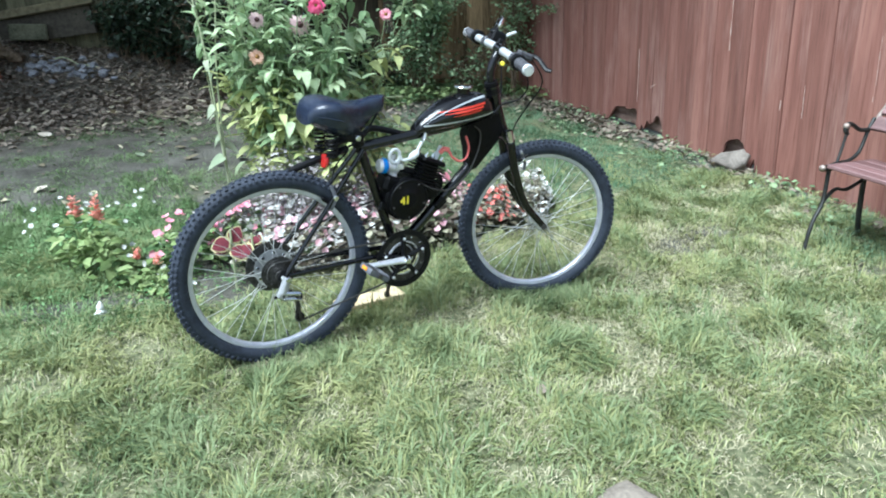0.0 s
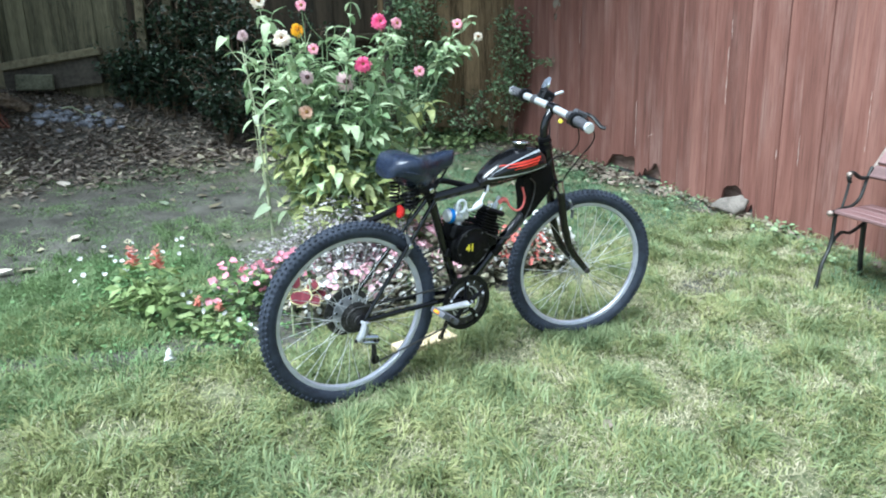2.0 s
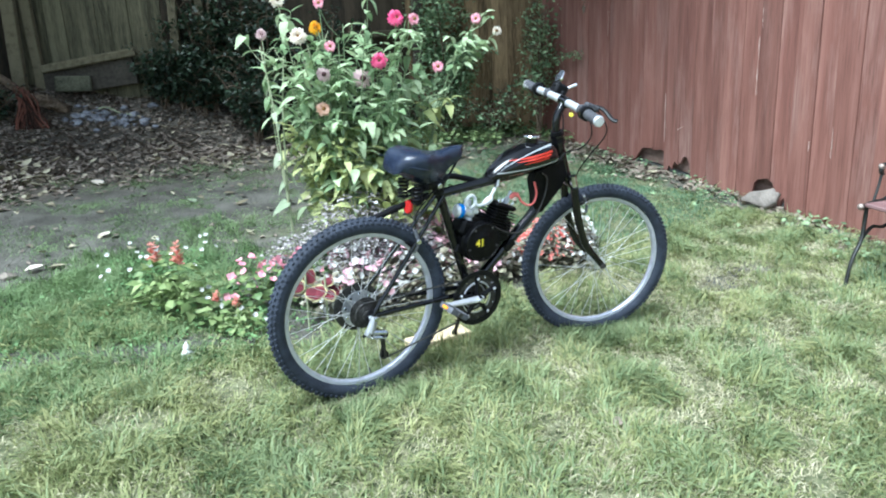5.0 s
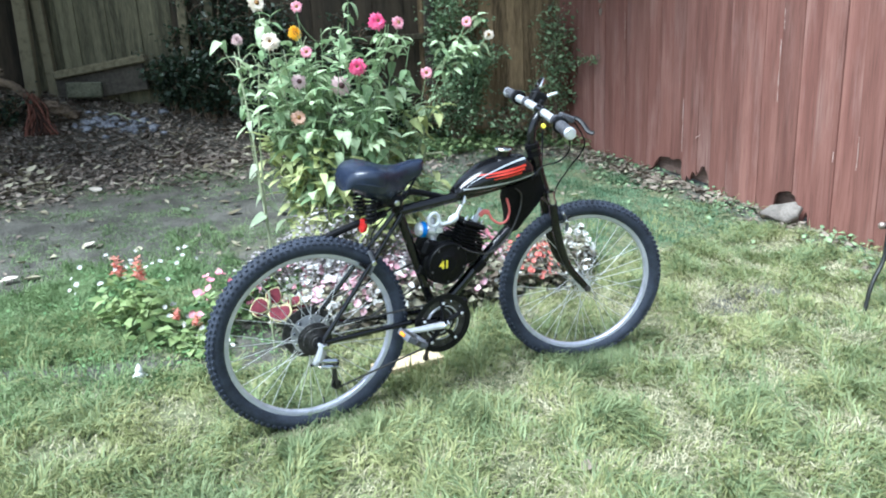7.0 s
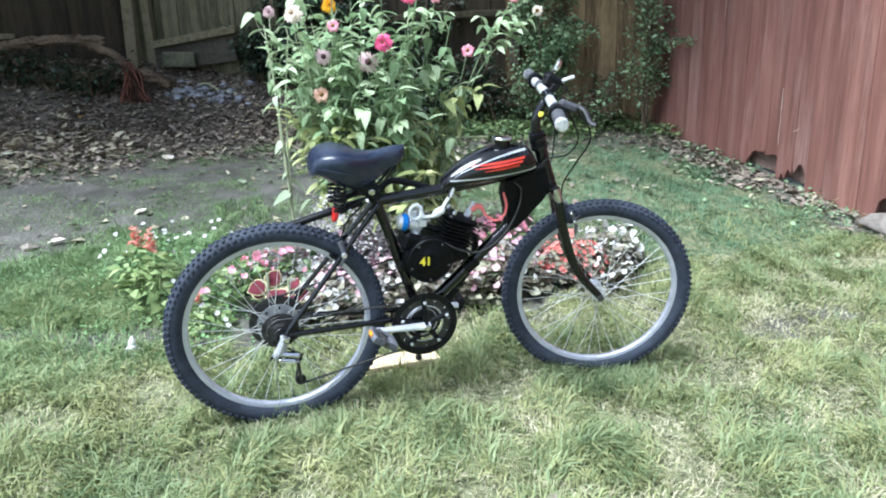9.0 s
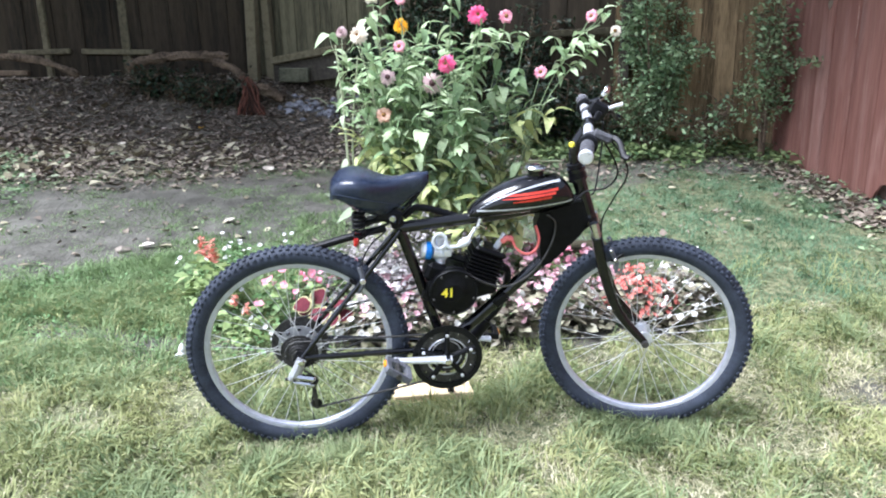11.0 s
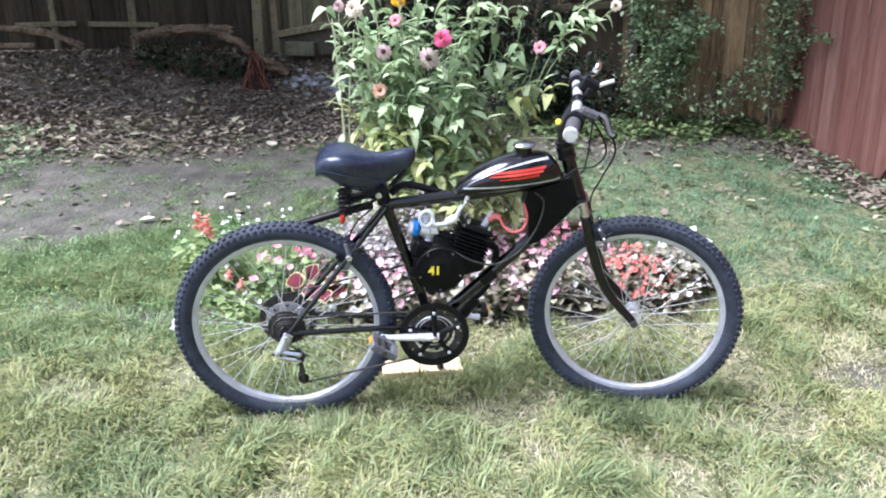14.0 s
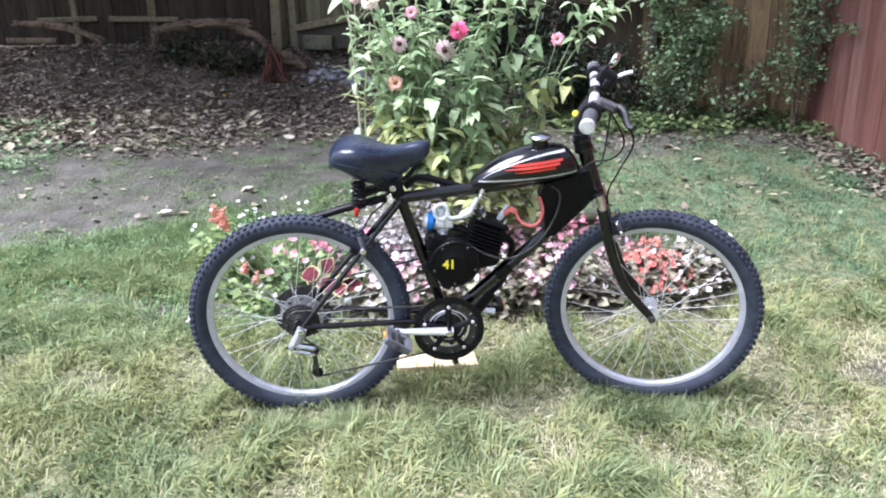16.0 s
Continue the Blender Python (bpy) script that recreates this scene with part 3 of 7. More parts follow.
def red_board(k, rnd):
    """One board: a worn foot, a top, slightly bowed edges, and at some seams a split that leaves a gap."""
    n, rows = 5, 9
    feet = RAGGED_FEET.get(k) or tuple(max(0.0, rnd.gauss(0.012, 0.012)) for _ in range(n + 1))
    half, height = BOARD * rnd.uniform(0.525, 0.545), 2.3 * rnd.uniform(0.985, 1.015)
    ph = rnd.uniform(0, 50)
    v, f = [], []
    for side in (-1, 1):
        for i in range(n + 1):
            u = -1 + 2 * i / n
            for r in range(rows + 1):
                z = feet[i] + (height - feet[i]) * (r / rows) ** 1.4
                edge = 1 + (0.02 * noise.noise((ph + u, z * 2.5, 3)) if abs(u) == 1 else 0)
                cut = 0.0
                if k == -1 and i == n:
                    cut = 0.022 * smooth(0.24, 0.0, z)
                x = u * half * edge - cut
                v.append((x, side * 0.009 * (0.72 if abs(u) == 1 else 1) + 0.0025 * noise.noise((ph, z * 1.2, u)), z))
    m, w = rows + 1, (n + 1) * (rows + 1)
    for i in range(n):
        for r in range(rows):
            p = i * m + r
            f.append((p, p + m, p + m + 1, p + 1))
            f.append((w + p, w + p + 1, w + p + m + 1, w + p + m))
        f.append((i * m, w + i * m, w + (i + 1) * m, (i + 1) * m))
        f.append((i * m + rows, (i + 1) * m + rows, w + (i + 1) * m + rows, w + i * m + rows))
    for r in range(rows):
        f.append((r, r + 1, w + r + 1, w + r))
        p = n * m + r
        f.append((p, w + p, w + p + 1, p + 1))
    return Geo().add(v, f).mesh("board", 30)


def red_fence():
    rnd = random.Random(5)
    top = root("wall_east", Matrix.Identity(4), "red-stained vertical board fence with rotted lower ends", "fence", kind="structure")
    for k in range(-30, 17):
        y = 1.03 + BOARD * (k + 0.5)
        x = red_x(y) + rnd.uniform(-0.003, 0.003) + (0.007 if k % 2 else 0.0)
        part("board", red_board(k, rnd), RED_WOOD, top, m=pose(x, y, 0.002 + 0.115 * y - 0.012, rnd.uniform(-0.3, 0.3), rnd.uniform(-0.12, 0.12), RED_TURN + rnd.uniform(-0.7, 0.7)))
    for h in (0.62, 1.5):
        part("rail", Geo().box((6.66, 0.05, 0.09), c=0.006), GREY_WOOD, top, m=pose(red_x(0.11) + 0.05, 0.11, 0.012 + 0.115 * 0.11 + h, 0, -6.56, RED_TURN))
    # pale strips in place of light showing through some seams, and a nail
    for y, z0, z1, w in ((1.742, 0.45, 0.83, 0.006), (0.900, 0.84, 1.22, 0.006), (0.885, 1.28, 1.40, 0.004), (0.315, 0.47, 0.66, 0.005), (0.47, 0.50, 0.56, 0.007), (2.45, 1.3, 1.5, 0.004), (-0.1, 0.6, 0.95, 0.004)):
        pts = [(red_x(y) - 0.0125, y + 0.004 * noise.noise((z * 9, y, 1)), z) for z in [z0 + (z1 - z0) * i / 9 for i in range(10)]]
        part("split", Geo().tube(pts, [w * 0.5 * max(0.12, 0.55 + noise.noise((i * 0.9, y * 7, 2))) for i in range(10)], 5), PALE_SLIVER, top, "pale strip standing for light through a seam")
    part("nail", Geo().tube([(red_x(1.58) - 0.012, 1.60, 0.56), (red_x(1.55) - 0.02, 1.55, 0.585)], 0.0025, 5), PALE_SLIVER, top, "pale splinter")
    return top


red_fence()
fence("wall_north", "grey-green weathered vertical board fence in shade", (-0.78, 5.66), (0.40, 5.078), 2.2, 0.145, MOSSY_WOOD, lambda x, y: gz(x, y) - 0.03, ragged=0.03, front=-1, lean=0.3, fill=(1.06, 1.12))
# this stretch is coloured darker to stand for the shade behind the shrubs
fence("wall_north_middle", "vertical board fence behind the shrubs, coloured dark for deep shade", (0.41, 5.073), (2.45, 4.067), 2.2, 0.145, SHADED_BROWN_WOOD, lambda x, y: gz(x, y) - 0.03, ragged=0.03, front=-1, lean=0.3, fill=(1.06, 1.12))
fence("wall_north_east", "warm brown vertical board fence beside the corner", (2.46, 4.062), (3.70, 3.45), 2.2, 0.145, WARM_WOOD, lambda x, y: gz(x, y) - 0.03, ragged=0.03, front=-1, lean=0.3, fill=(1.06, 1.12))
fence("wall_north_west", "weathered brown vertical board fence with deep shade in its colour", (-6.5, 6.1), (-0.80, 5.70), 2.3, 0.145, SHADED_BROWN_WOOD, lambda x, y: gz(x, y) - 0.03, ragged=0.03, front=-1, lean=0.3, fill=(1.06, 1.12))


# rotted kick boards seen through the gaps at the foot of the red fence
def kick(y0, y1, h):
    x0, x1 = 3.08 + (y0 + 3.2) * 0.0821 + 0.075, 3.08 + (y1 + 3.2) * 0.0821 + 0.075
    ym = (y0 + y1) / 2
    g = Geo()
    g.box((math.hypot(x1 - x0, y1 - y0), 0.02, h), c=0.004)
    ob = part("kick_board", g, KICK_WOOD, None, "faded rotted kick board behind the red fence", pose((x0 + x1) / 2, ym, 0.04 + 0.115 * ym + h / 2, 0, -math.degrees(math.atan2(0.115 * (y1 - y0), y1 - y0)), 85.3))
    tagged(ob, "", "board", kind="structure")


kick(1.38, 2.12, 0.20)
kick(0.6, 0.95, 0.20)


# ---- motorised bicycle ----
# its own axes: x forward from the rear hub, y to its left, z up
BIKE = pose(0, 0, 0.33, math.degrees(0.1), 0, 0) @ pose(0, 0, 0, 0, math.degrees(0.0243), 0)
bike = root("bicycle", BIKE, "black motorised mountain bicycle parked on the lawn beside the flowerbed", "bicycle")
bike.empty_display_size = 0.3


def tyre_geo():
    g = Geo()
    n, k = 96, 14
    loops = []
    for i in range(n):
        a = 2 * math.pi * i / n
        lp = []
        for j in range(k):
            w = 2 * math.pi * j / k
            r = 0.3100 + 0.0275 * math.cos(w)
            lp.append((r * math.cos(a), 0.0275 * math.sin(w), r * math.sin(a)))
        loops.append(lp)
    loops.append(loops[0])
    g.rings(loops, cap=False)
    for i in range(96):
        a = 360 * i / 96
        for off, tilt, rad, size in ((0.0, 0, 0.3375, (0.009, 0.010, 0.008)), (0.0135, 32, 0.3340, (0.010, 0.009, 0.009)), (-0.0135, -32, 0.3340, (0.010, 0.009, 0.009)),
                                     (0.0238, 62, 0.3245, (0.011, 0.009, 0.009)), (-0.0238, -62, 0.3245, (0.011, 0.009, 0.009))):
            b = a + (2.5 if off else 0) + (1.2 if abs(off) > 0.015 else 0)
            q = Geo().box((size[0], size[1], size[2]), (0, 0, 0), (0, 0, 0), c=0.0015)
            m = pose(0, 0, 0, 0, b, 0) @ pose(rad, off, 0, 0, 90, 0) @ pose(0, 0, 0, -tilt if off else 0, 0, 0)
            g.add(q.v, q.f, m)
    return g


def rim_geo():
    prof = [(0.273, -0.0095), (0.270, -0.006), (0.269, 0.0), (0.270, 0.006), (0.273, 0.0095), (0.2765, 0.0098), (0.277, 0.0112), (0.287, 0.0125), (0.289, 0.0105), (0.284, 0.0), (0.289, -0.0105), (0.287, -0.0125), (0.277, -0.0112), (0.2765, -0.0098), (0.273, -0.0095)]
    n = 72
    loops = [[(r * math.cos(a), h, r * math.sin(a)) for r, h in prof[:-1]] for a in [2 * math.pi * i / n for i in range(n)]]
    return Geo().rings(loops + loops[:1], cap=False)


TYRE, RIM = tyre_geo().mesh("tyre", 40), rim_geo().mesh("rim", 40)
SPOKE = Geo().tube([(0, 0, 0), (0, 0, 1)], 0.00112, 5).mesh("spoke")


def wheel(name, m, flange, rear):
    rim = part(name, RIM, RIM_ALLOY, bike, "silver alloy rim", m)
    part("tyre", TYRE, RUBBER, rim, "knobbly black tyre")
    hub = Geo().disc(0.017, 2 * flange, (0, 0, 0)).disc(0.026, 0.005, (0, flange, 0)).disc(0.026, 0.005, (0, -flange, 0)).disc(0.006, 0.15 if rear else 0.12, (0, 0, 0))
    part("hub", hub, ALLOY, rim, "alloy hub")
    for i in range(36):
        side = 1 if i % 2 else -1
        a = 2 * math.pi * i / 36
        lead = (1 if (i // 2) % 2 else -1) * radians(62)
        p = Vector((0.025 * math.cos(a + lead), side * flange, 0.025 * math.sin(a + lead)))
        q = Vector((0.273 * math.cos(a), side * 0.004, 0.273 * math.sin(a)))
        d = q - p
        mm = Matrix.Translation(p) @ d.to_track_quat("Z", "Y").to_matrix().to_4x4() @ Matrix.Diagonal((1, 1, d.length, 1))
        part("spoke", SPOKE, SPOKE_WIRE, rim, m=mm)
    valve = Geo().tube([(0.266, 0, 0), (0.238, 0, 0)], 0.0024, 6)
    part("valve", valve, STEEL, rim, m=pose(0, 0, 0, 0, 70, 0))
    return rim


rear = wheel("rear_wheel", pose(0, 0, 0, 0, 13, 0), 0.03, True)
STEER = -16.5
FRONT = Matrix.Translation((1.113, 0, 0)) @ pose(0, 0, 0, 0.8, 0, STEER)
front = wheel("front_wheel", FRONT @ pose(0, 0, 0, 0, 40, 0), 0.034, False)
LEFT = (FRONT.to_3x3() @ Vector((0, 1, 0))).normalized()
AHEAD = (FRONT.to_3x3() @ Vector((1, 0, 0))).normalized()
HUB = Vector((1.113, 0, 0))

# frame tubes
part("seat_tube", Geo().tube([(0.30, 0, 0.415), (0.452, 0, -0.005)], 0.0165, 14), BLACK, bike)
part("top_tube", Geo().tube([(0.305, 0, 0.388), (0.62, 0, 0.425), (0.865, 0, 0.47)], 0.0175, 14), BLACK, bike)
part("down_tube", Geo().tube([(0.885, 0, 0.40), (0.468, 0, 0.0)], 0.019, 14), BLACK, bike)
part("head_tube", Geo().tube([(0.842, 0, 0.545), (0.893, 0, 0.40)], 0.021, 16).tube([(0.840, 0, 0.552), (0.8435, 0, 0.54)], 0.025, 16).tube([(0.891, 0, 0.405), (0.8945, 0, 0.393)], 0.025, 16), BLACK, bike)
part("bottom_bracket", Geo().disc(0.021, 0.075, (0.455, 0, -0.012), n=16).disc(0.008, 0.17, (0.455, 0, -0.012), n=12), BLACK, bike)
for s in (1, -1):
    part("chainstay", Geo().tube(curve([(0.44, s * 0.03, -0.008), (0.3, s * 0.04, -0.004), (0.02, s * 0.066, 0.0)]), 0.0095, 10), BLACK, bike)
    part("seatstay", Geo().tube(curve([(0.312, s * 0.022, 0.385), (0.19, s * 0.042, 0.23), (0.012, s * 0.066, 0.004)]), 0.008, 10), BLACK, bike)
    part("dropout", Geo().box((0.05, 0.006, 0.04), (0.012, s * 0.067, 0.0), (0, 25, 0), 0.002), SATIN, bike)
# black sheet gusset between tank and down tube
gus = Geo()
loop = [(0.720, 0.395), (0.730, 0.43), (0.86, 0.468), (0.885, 0.405), (0.862, 0.36), (0.775, 0.27), (0.745, 0.262), (0.737, 0.33)]
gus.rings([[(x, s, z) for x, z in loop] for s in (-0.022, 0.022)])
part("gusset_panel", gus, ENGINE, bike, "flat black sheet panel behind the head tube")

# fork, steered with the wheel
CROWN = Vector((0.918, 0, 0.362))
part("steerer", Geo().tube([CROWN + Vector((-0.085, 0, 0.215)), CROWN], 0.015, 14), BLACK, bike)
part("fork_crown", Geo().tube([CROWN - LEFT * 0.055, CROWN + Vector((0, 0, 0.01)), CROWN + LEFT * 0.055], 0.017, 12), BLACK, bike)
for s in (1, -1):
    top = CROWN + LEFT * (0.052 * s)
    low = HUB + LEFT * (0.056 * s)
    leg = curve([top, top + (low - top) * 0.33 - AHEAD * 0.028, top + (low - top) * 0.7 - AHEAD * 0.040, low + Vector((-0.012, 0, 0.012)), low])
    n = len(leg)
    part("fork_leg", Geo().tube(leg, [0.0165 - 0.008 * max(0, i / n - 0.3) for i in range(n)], 12), BLACK, bike)
    part("axle_nut", Geo().disc(0.013, 0.016, low + LEFT * (0.012 * s), LEFT, 6), STEEL, bike)
    part("fork_sleeve", Geo().tube([top + Vector((-0.014, 0, 0.045)), top - (top - low) * 0.02], 0.0135, 12), CHROME, bike, "bright fork stanchion")
    # cantilever brake arms
    bp = top + (low - top) * 0.28 + AHEAD * 0.012
    up = (top - low).normalized()
    arm = part("brake_arm", Geo().tube(curve([bp - up * 0.012, bp + AHEAD * 0.014 + up * 0.025, bp + AHEAD * 0.014 + up * 0.075]), [0.008] * 13, 8, flat=0.75), PLASTIC, bike, "worn grey brake arm")
    part("anchor_bolt", Geo().disc(0.0065, 0.022, bp + AHEAD * 0.014 + up * 0.034, LEFT, 8), CHROME, arm)
    part("anchor_bolt", Geo().disc(0.005, 0.02, bp + AHEAD * 0.014 + up * 0.068, LEFT, 8), CHROME, arm)
    part("brake_pad", Geo().box((0.045, 0.012, 0.011), bp + AHEAD * 0.020 - LEFT * (0.028 * s) + up * 0.03, (0, -35, STEER), 0.003), SATIN, arm)

# tank
def tank():
    g, loops = Geo(), []
    n = 20
    for i in range(n + 1):
        s = i / n
        x = 0.515 + 0.318 * s
        top = 0.44 + 0.108 * math.sin(math.pi * min(1, s * 1.06) ** 0.8 * 0.62) ** 1.0
        if s > 0.82:
            top -= 0.055 * ((s - 0.82) / 0.18) ** 2.2
        bot = 0.418 + 0.042 * s + 0.012 * smooth(0.85, 1, s)
        half = 0.008 + 0.062 * math.sin(math.pi * min(1.0, 0.06 + s * 0.80)) ** 0.75
        if s > 0.9:
            half *= 1 - 0.45 * ((s - 0.9) / 0.1) ** 2
        mid, hh = (top + bot) / 2, (top - bot) / 2
        lp = []
        for k in range(20):
            w = 2 * math.pi * k / 20
            c, sn = math.cos(w), math.sin(w)
            e = 0.62
            yy = half * math.copysign(abs(c) ** e, c)
            zz = hh * math.copysign(abs(sn) ** (0.8 if sn > 0 else 0.55), sn)
            lp.append((x, yy * (1 - 0.22 * max(0, sn)), mid + zz))
        loops.append(lp)
    return g.rings(loops)


TANK = tank()
tank_ob = part("fuel_tank", TANK, BLACK, bike, "teardrop gloss black fuel tank", sharp=50)
SIDES = sorted({round(p[0], 5) for p in TANK.v})


def tank_side(x, z, side, proud=0.0025):
    """A point on the flank of the tank at that length and height."""
    i = min(len(SIDES) - 2, max(0, sum(s <= x for s in SIDES) - 1))
    out = []
    for xs in (SIDES[i], SIDES[i + 1]):
        ring = sorted(((p[2], abs(p[1])) for p in TANK.v if abs(p[0] - xs) < 1e-4))
        y = ring[0][1]
        for (z0, y0), (z1, y1) in zip(ring, ring[1:]):
            if z0 <= z <= z1:
                y = y0 + (y1 - y0) * ((z - z0) / (z1 - z0) if z1 > z0 else 0)
                break
        else:
            y = ring[-1][1] if z > ring[-1][0] else ring[0][1]
        out.append(y)
    t = (x - SIDES[i]) / (SIDES[i + 1] - SIDES[i])
    return Vector((x, side * (out[0] + (out[1] - out[0]) * t + proud), z))


for s in (-1, 1):
    # three red flashes, swept like a wing, one under another
    for row, (x0, x1, z0, z1) in enumerate(((0.584, 0.770, 0.492, 0.517), (0.606, 0.762, 0.4855, 0.506), (0.634, 0.750, 0.4785, 0.4945))):
        v, f = [], []
        for i in range(11):
            t = i / 10
            for h in (-1, 1):
                wd = 0.0036 * min(1.0, 0.2 + t * 1.8)
                v.append(tank_side(x0 + (x1 - x0) * t, z0 + (z1 - z0) * t + h * wd, s))
        f = [(2 * i, 2 * i + 2, 2 * i + 3, 2 * i + 1) for i in range(10)]
        part("flash", Geo().add(v, f if s < 0 else [q[::-1] for q in f]), RED_DECAL, tank_ob, "red flash decal")
    v = []
    for i in range(17):
        t = i / 16
        for h in (-1, 1):
            v.append(tank_side(0.535 + 0.285 * t, 0.447 + 0.032 * t + h * 0.0024, s))
    f = [(2 * i, 2 * i + 2, 2 * i + 3, 2 * i + 1) for i in range(16)]
    part("stripe", Geo().add(v, f if s < 0 else [q[::-1] for q in f]), SILVER_DECAL, tank_ob, "silver pinstripe")
    v = []
    for i in range(17):
        t = i / 16
        for h in (-1, 1):
            v.append(tank_side(0.545 + 0.235 * t, 0.455 + 0.083 * math.sin(t * 1.45) ** 0.8 + h * (0.0006 + 0.0026 * t), s))
    part("stripe", Geo().add(v, f if s < 0 else [q[::-1] for q in f]), SILVER_DECAL, tank_ob, "silver pinstripe")
part("filler_neck", Geo().lathe([(0.024, -0.012), (0.024, 0.013), (0.020, 0.018), (0.019, 0.022)], 20, pose(0.714, 0, 0.546, 0, -2, 0)), BLACK, tank_ob, "black filler neck")
part("filler_cap", Geo().lathe([(0.029, 0.0155), (0.033, 0.018), (0.033, 0.023), (0.030, 0.026), (0.008, 0.0275)], 24, pose(0.714, 0, 0.546, 0, -2, 0)), CHROME, tank_ob, "flat chrome filler cap")

# saddle
def saddle():
    g, loops = Geo(), []
    n = 18
    for i in range(n + 1):
        s = i / n
        x = 0.112 + 0.283 * s
        half = 0.106 * (math.sin(math.pi * min(0.5, 0.16 + s * 1.0)) ** 0.6) * (1 - smooth(0.26, 0.80, s)) + 0.029 * smooth(0.26, 0.80, s)
        if s < 0.08:
            half *= 0.80 + 0.2 * s / 0.08
        top = 0.548 + 0.016 * math.exp(-((s - 0.24) / 0.2) ** 2) - 0.006 * math.exp(-((s - 0.58) / 0.15) ** 2) + 0.010 * smooth(0.65, 0.95, s)
        top -= 0.022 * max(0, 1 - s / 0.1) ** 2
        deep = 0.120 - 0.062 * smooth(0.45, 1.0, s) - 0.072 * max(0, 1 - s / 0.32) ** 1.5
        if s > 0.92:
            half *= 1 - 0.6 * ((s - 0.92) / 0.08) ** 2
            deep *= 1 - 0.45 * ((s - 0.92) / 0.08) ** 2
        lp = []
        for k in range(20):
            w = 2 * math.pi * k / 20
            c, sn = math.cos(w), math.sin(w)
            if sn >= 0:
                lp.append((x, half * math.copysign(abs(c) ** 0.65, c), top - 0.030 + 0.030 * abs(sn) ** 0.6))
            else:
                lp.append((x, half * c * (1 - 0.45 * abs(sn) ** 3), top - 0.030 - (deep - 0.03) * abs(sn) ** 0.6))
        loops.append(lp)
    return g.rings(loops)


sad = part("saddle", saddle(), VINYL, bike, "wide padded black vinyl saddle", sharp=60)
for s in (1, -1):
    seam = [(0.122 + 0.20 * t, s * (0.109 - 0.066 * smooth(0.25, 1.0, t)), 0.524 - 0.062 * t ** 1.3) for t in [i / 12 for i in range(13)]]
    part("piping", Geo().tube(seam, 0.0022, 6), VINYL, sad)
    spring = [(0.19 + 0.017 * math.cos(a), s * 0.05 + 0.017 * math.sin(a), 0.375 + 0.0095 * a / 1.0 * 0.22) for a in [i * 0.5 for i in range(76)]]
    part("spring", Geo().tube(spring, 0.0035, 6), SATIN, sad, "black coil saddle spring")
    part("saddle_rail", Geo().tube(curve([(0.19, s * 0.05, 0.372), (0.25, s * 0.032, 0.40), (0.31, s * 0.022, 0.43), (0.37, s * 0.010, 0.50)]), 0.004, 8), SATIN, sad)
part("seat_post", Geo().tube([(0.302, 0, 0.408), (0.288, 0, 0.452)], 0.0135, 12), SATIN, bike)
part("saddle_clamp", Geo().box((0.075, 0.06, 0.042), (0.279, 0, 0.432), (0, 15, 0), 0.008).box((0.11, 0.045, 0.016), (0.245, 0, 0.418), (0, -14, 0), 0.005), SATIN, bike)
part("clamp_bolt", Geo().disc(0.010, 0.084, (0.288, 0, 0.428), n=10), CHROME, bike)
part("seat_collar", Geo().tube([(0.297, 0, 0.424), (0.307, 0, 0.394)], 0.021, 14).disc(0.007, 0.05, (0.30, -0.006, 0.408), n=8), SATIN, bike)
part("rear_bracket", Geo().tube(curve([(0.038, 0.02, 0.318), (0.15, 0.018, 0.352), (0.27, 0.012, 0.385)]), [0.012] * 13, 10), SATIN, bike, "black tubular rear bracket")
part("spring_frame", Geo().tube(curve([(0.325, 0.03, 0.412), (0.365, 0.032, 0.44), (0.44, 0.03, 0.425), (0.52, 0.026, 0.40)]), 0.011, 10), SATIN, bike, "black curved hose beside the top tube")
part("reflector", Geo().lathe([(0.022, -0.005), (0.0245, 0.0), (0.022, 0.006), (0.005, 0.008)], 18, Matrix.Translation((0.183, 0.0, 0.355)) @ pose(0, 0, 0, 0, -82, 6)), REFLECT, bike, "red round rear reflector")

# drivetrain
ring = Geo()
def ring_disc(g, r_out, r_in, y, teeth, cx=0.455, cz=-0.022, thick=0.004, tooth=0.004):
    n = teeth * 2
    lo, li = [], []
    for k in range(n):
        a = 2 * math.pi * k / n
        r = r_out + (tooth if k % 2 else -0.25 * tooth)
        lo.append((cx + r * math.cos(a), cz + r * math.sin(a)))
        li.append((cx + r_in * math.cos(a), cz + r_in * math.sin(a)))
    g.rings([[(x, y - thick / 2, z) for x, z in li], [(x, y - thick / 2, z) for x, z in lo], [(x, y + thick / 2, z) for x, z in lo], [(x, y + thick / 2, z) for x, z in li], [(x, y - thick / 2, z) for x, z in li]], cap=False)


for name, r, ri, y, t in (("chainring", 0.097, 0.066, -0.052, 46), ("chainring", 0.075, 0.064, -0.048, 36), ("chainring", 0.060, 0.014, -0.036, 28)):
    g = Geo()
    ring_disc(g, r, ri, y, t)
    part(name, g, STEEL if r > 0.08 else ALLOY if r > 0.062 else STEEL, bike, "black toothed chainring" if r > 0.08 else "silver toothed chainring" if r > 0.062 else "dark oily toothed chainring")
for r, y in ((0.0625, -0.0545), (0.047, -0.0395)):
    part("worn_ring", Geo().tube([(0.455 + r * math.cos(radians(10 * k)), y, -0.022 + r * math.sin(radians(10 * k))) for k in range(36)], 0.0022, 6, closed=True), ALLOY, bike, "bright worn chainring edge")
guard = Geo()
ring_disc(guard, 0.110, 0.091, -0.060, 42, thick=0.004, tooth=0.0)
part("chain_guard", guard, SATIN, bike, "round black chain guard")
spider = Geo()
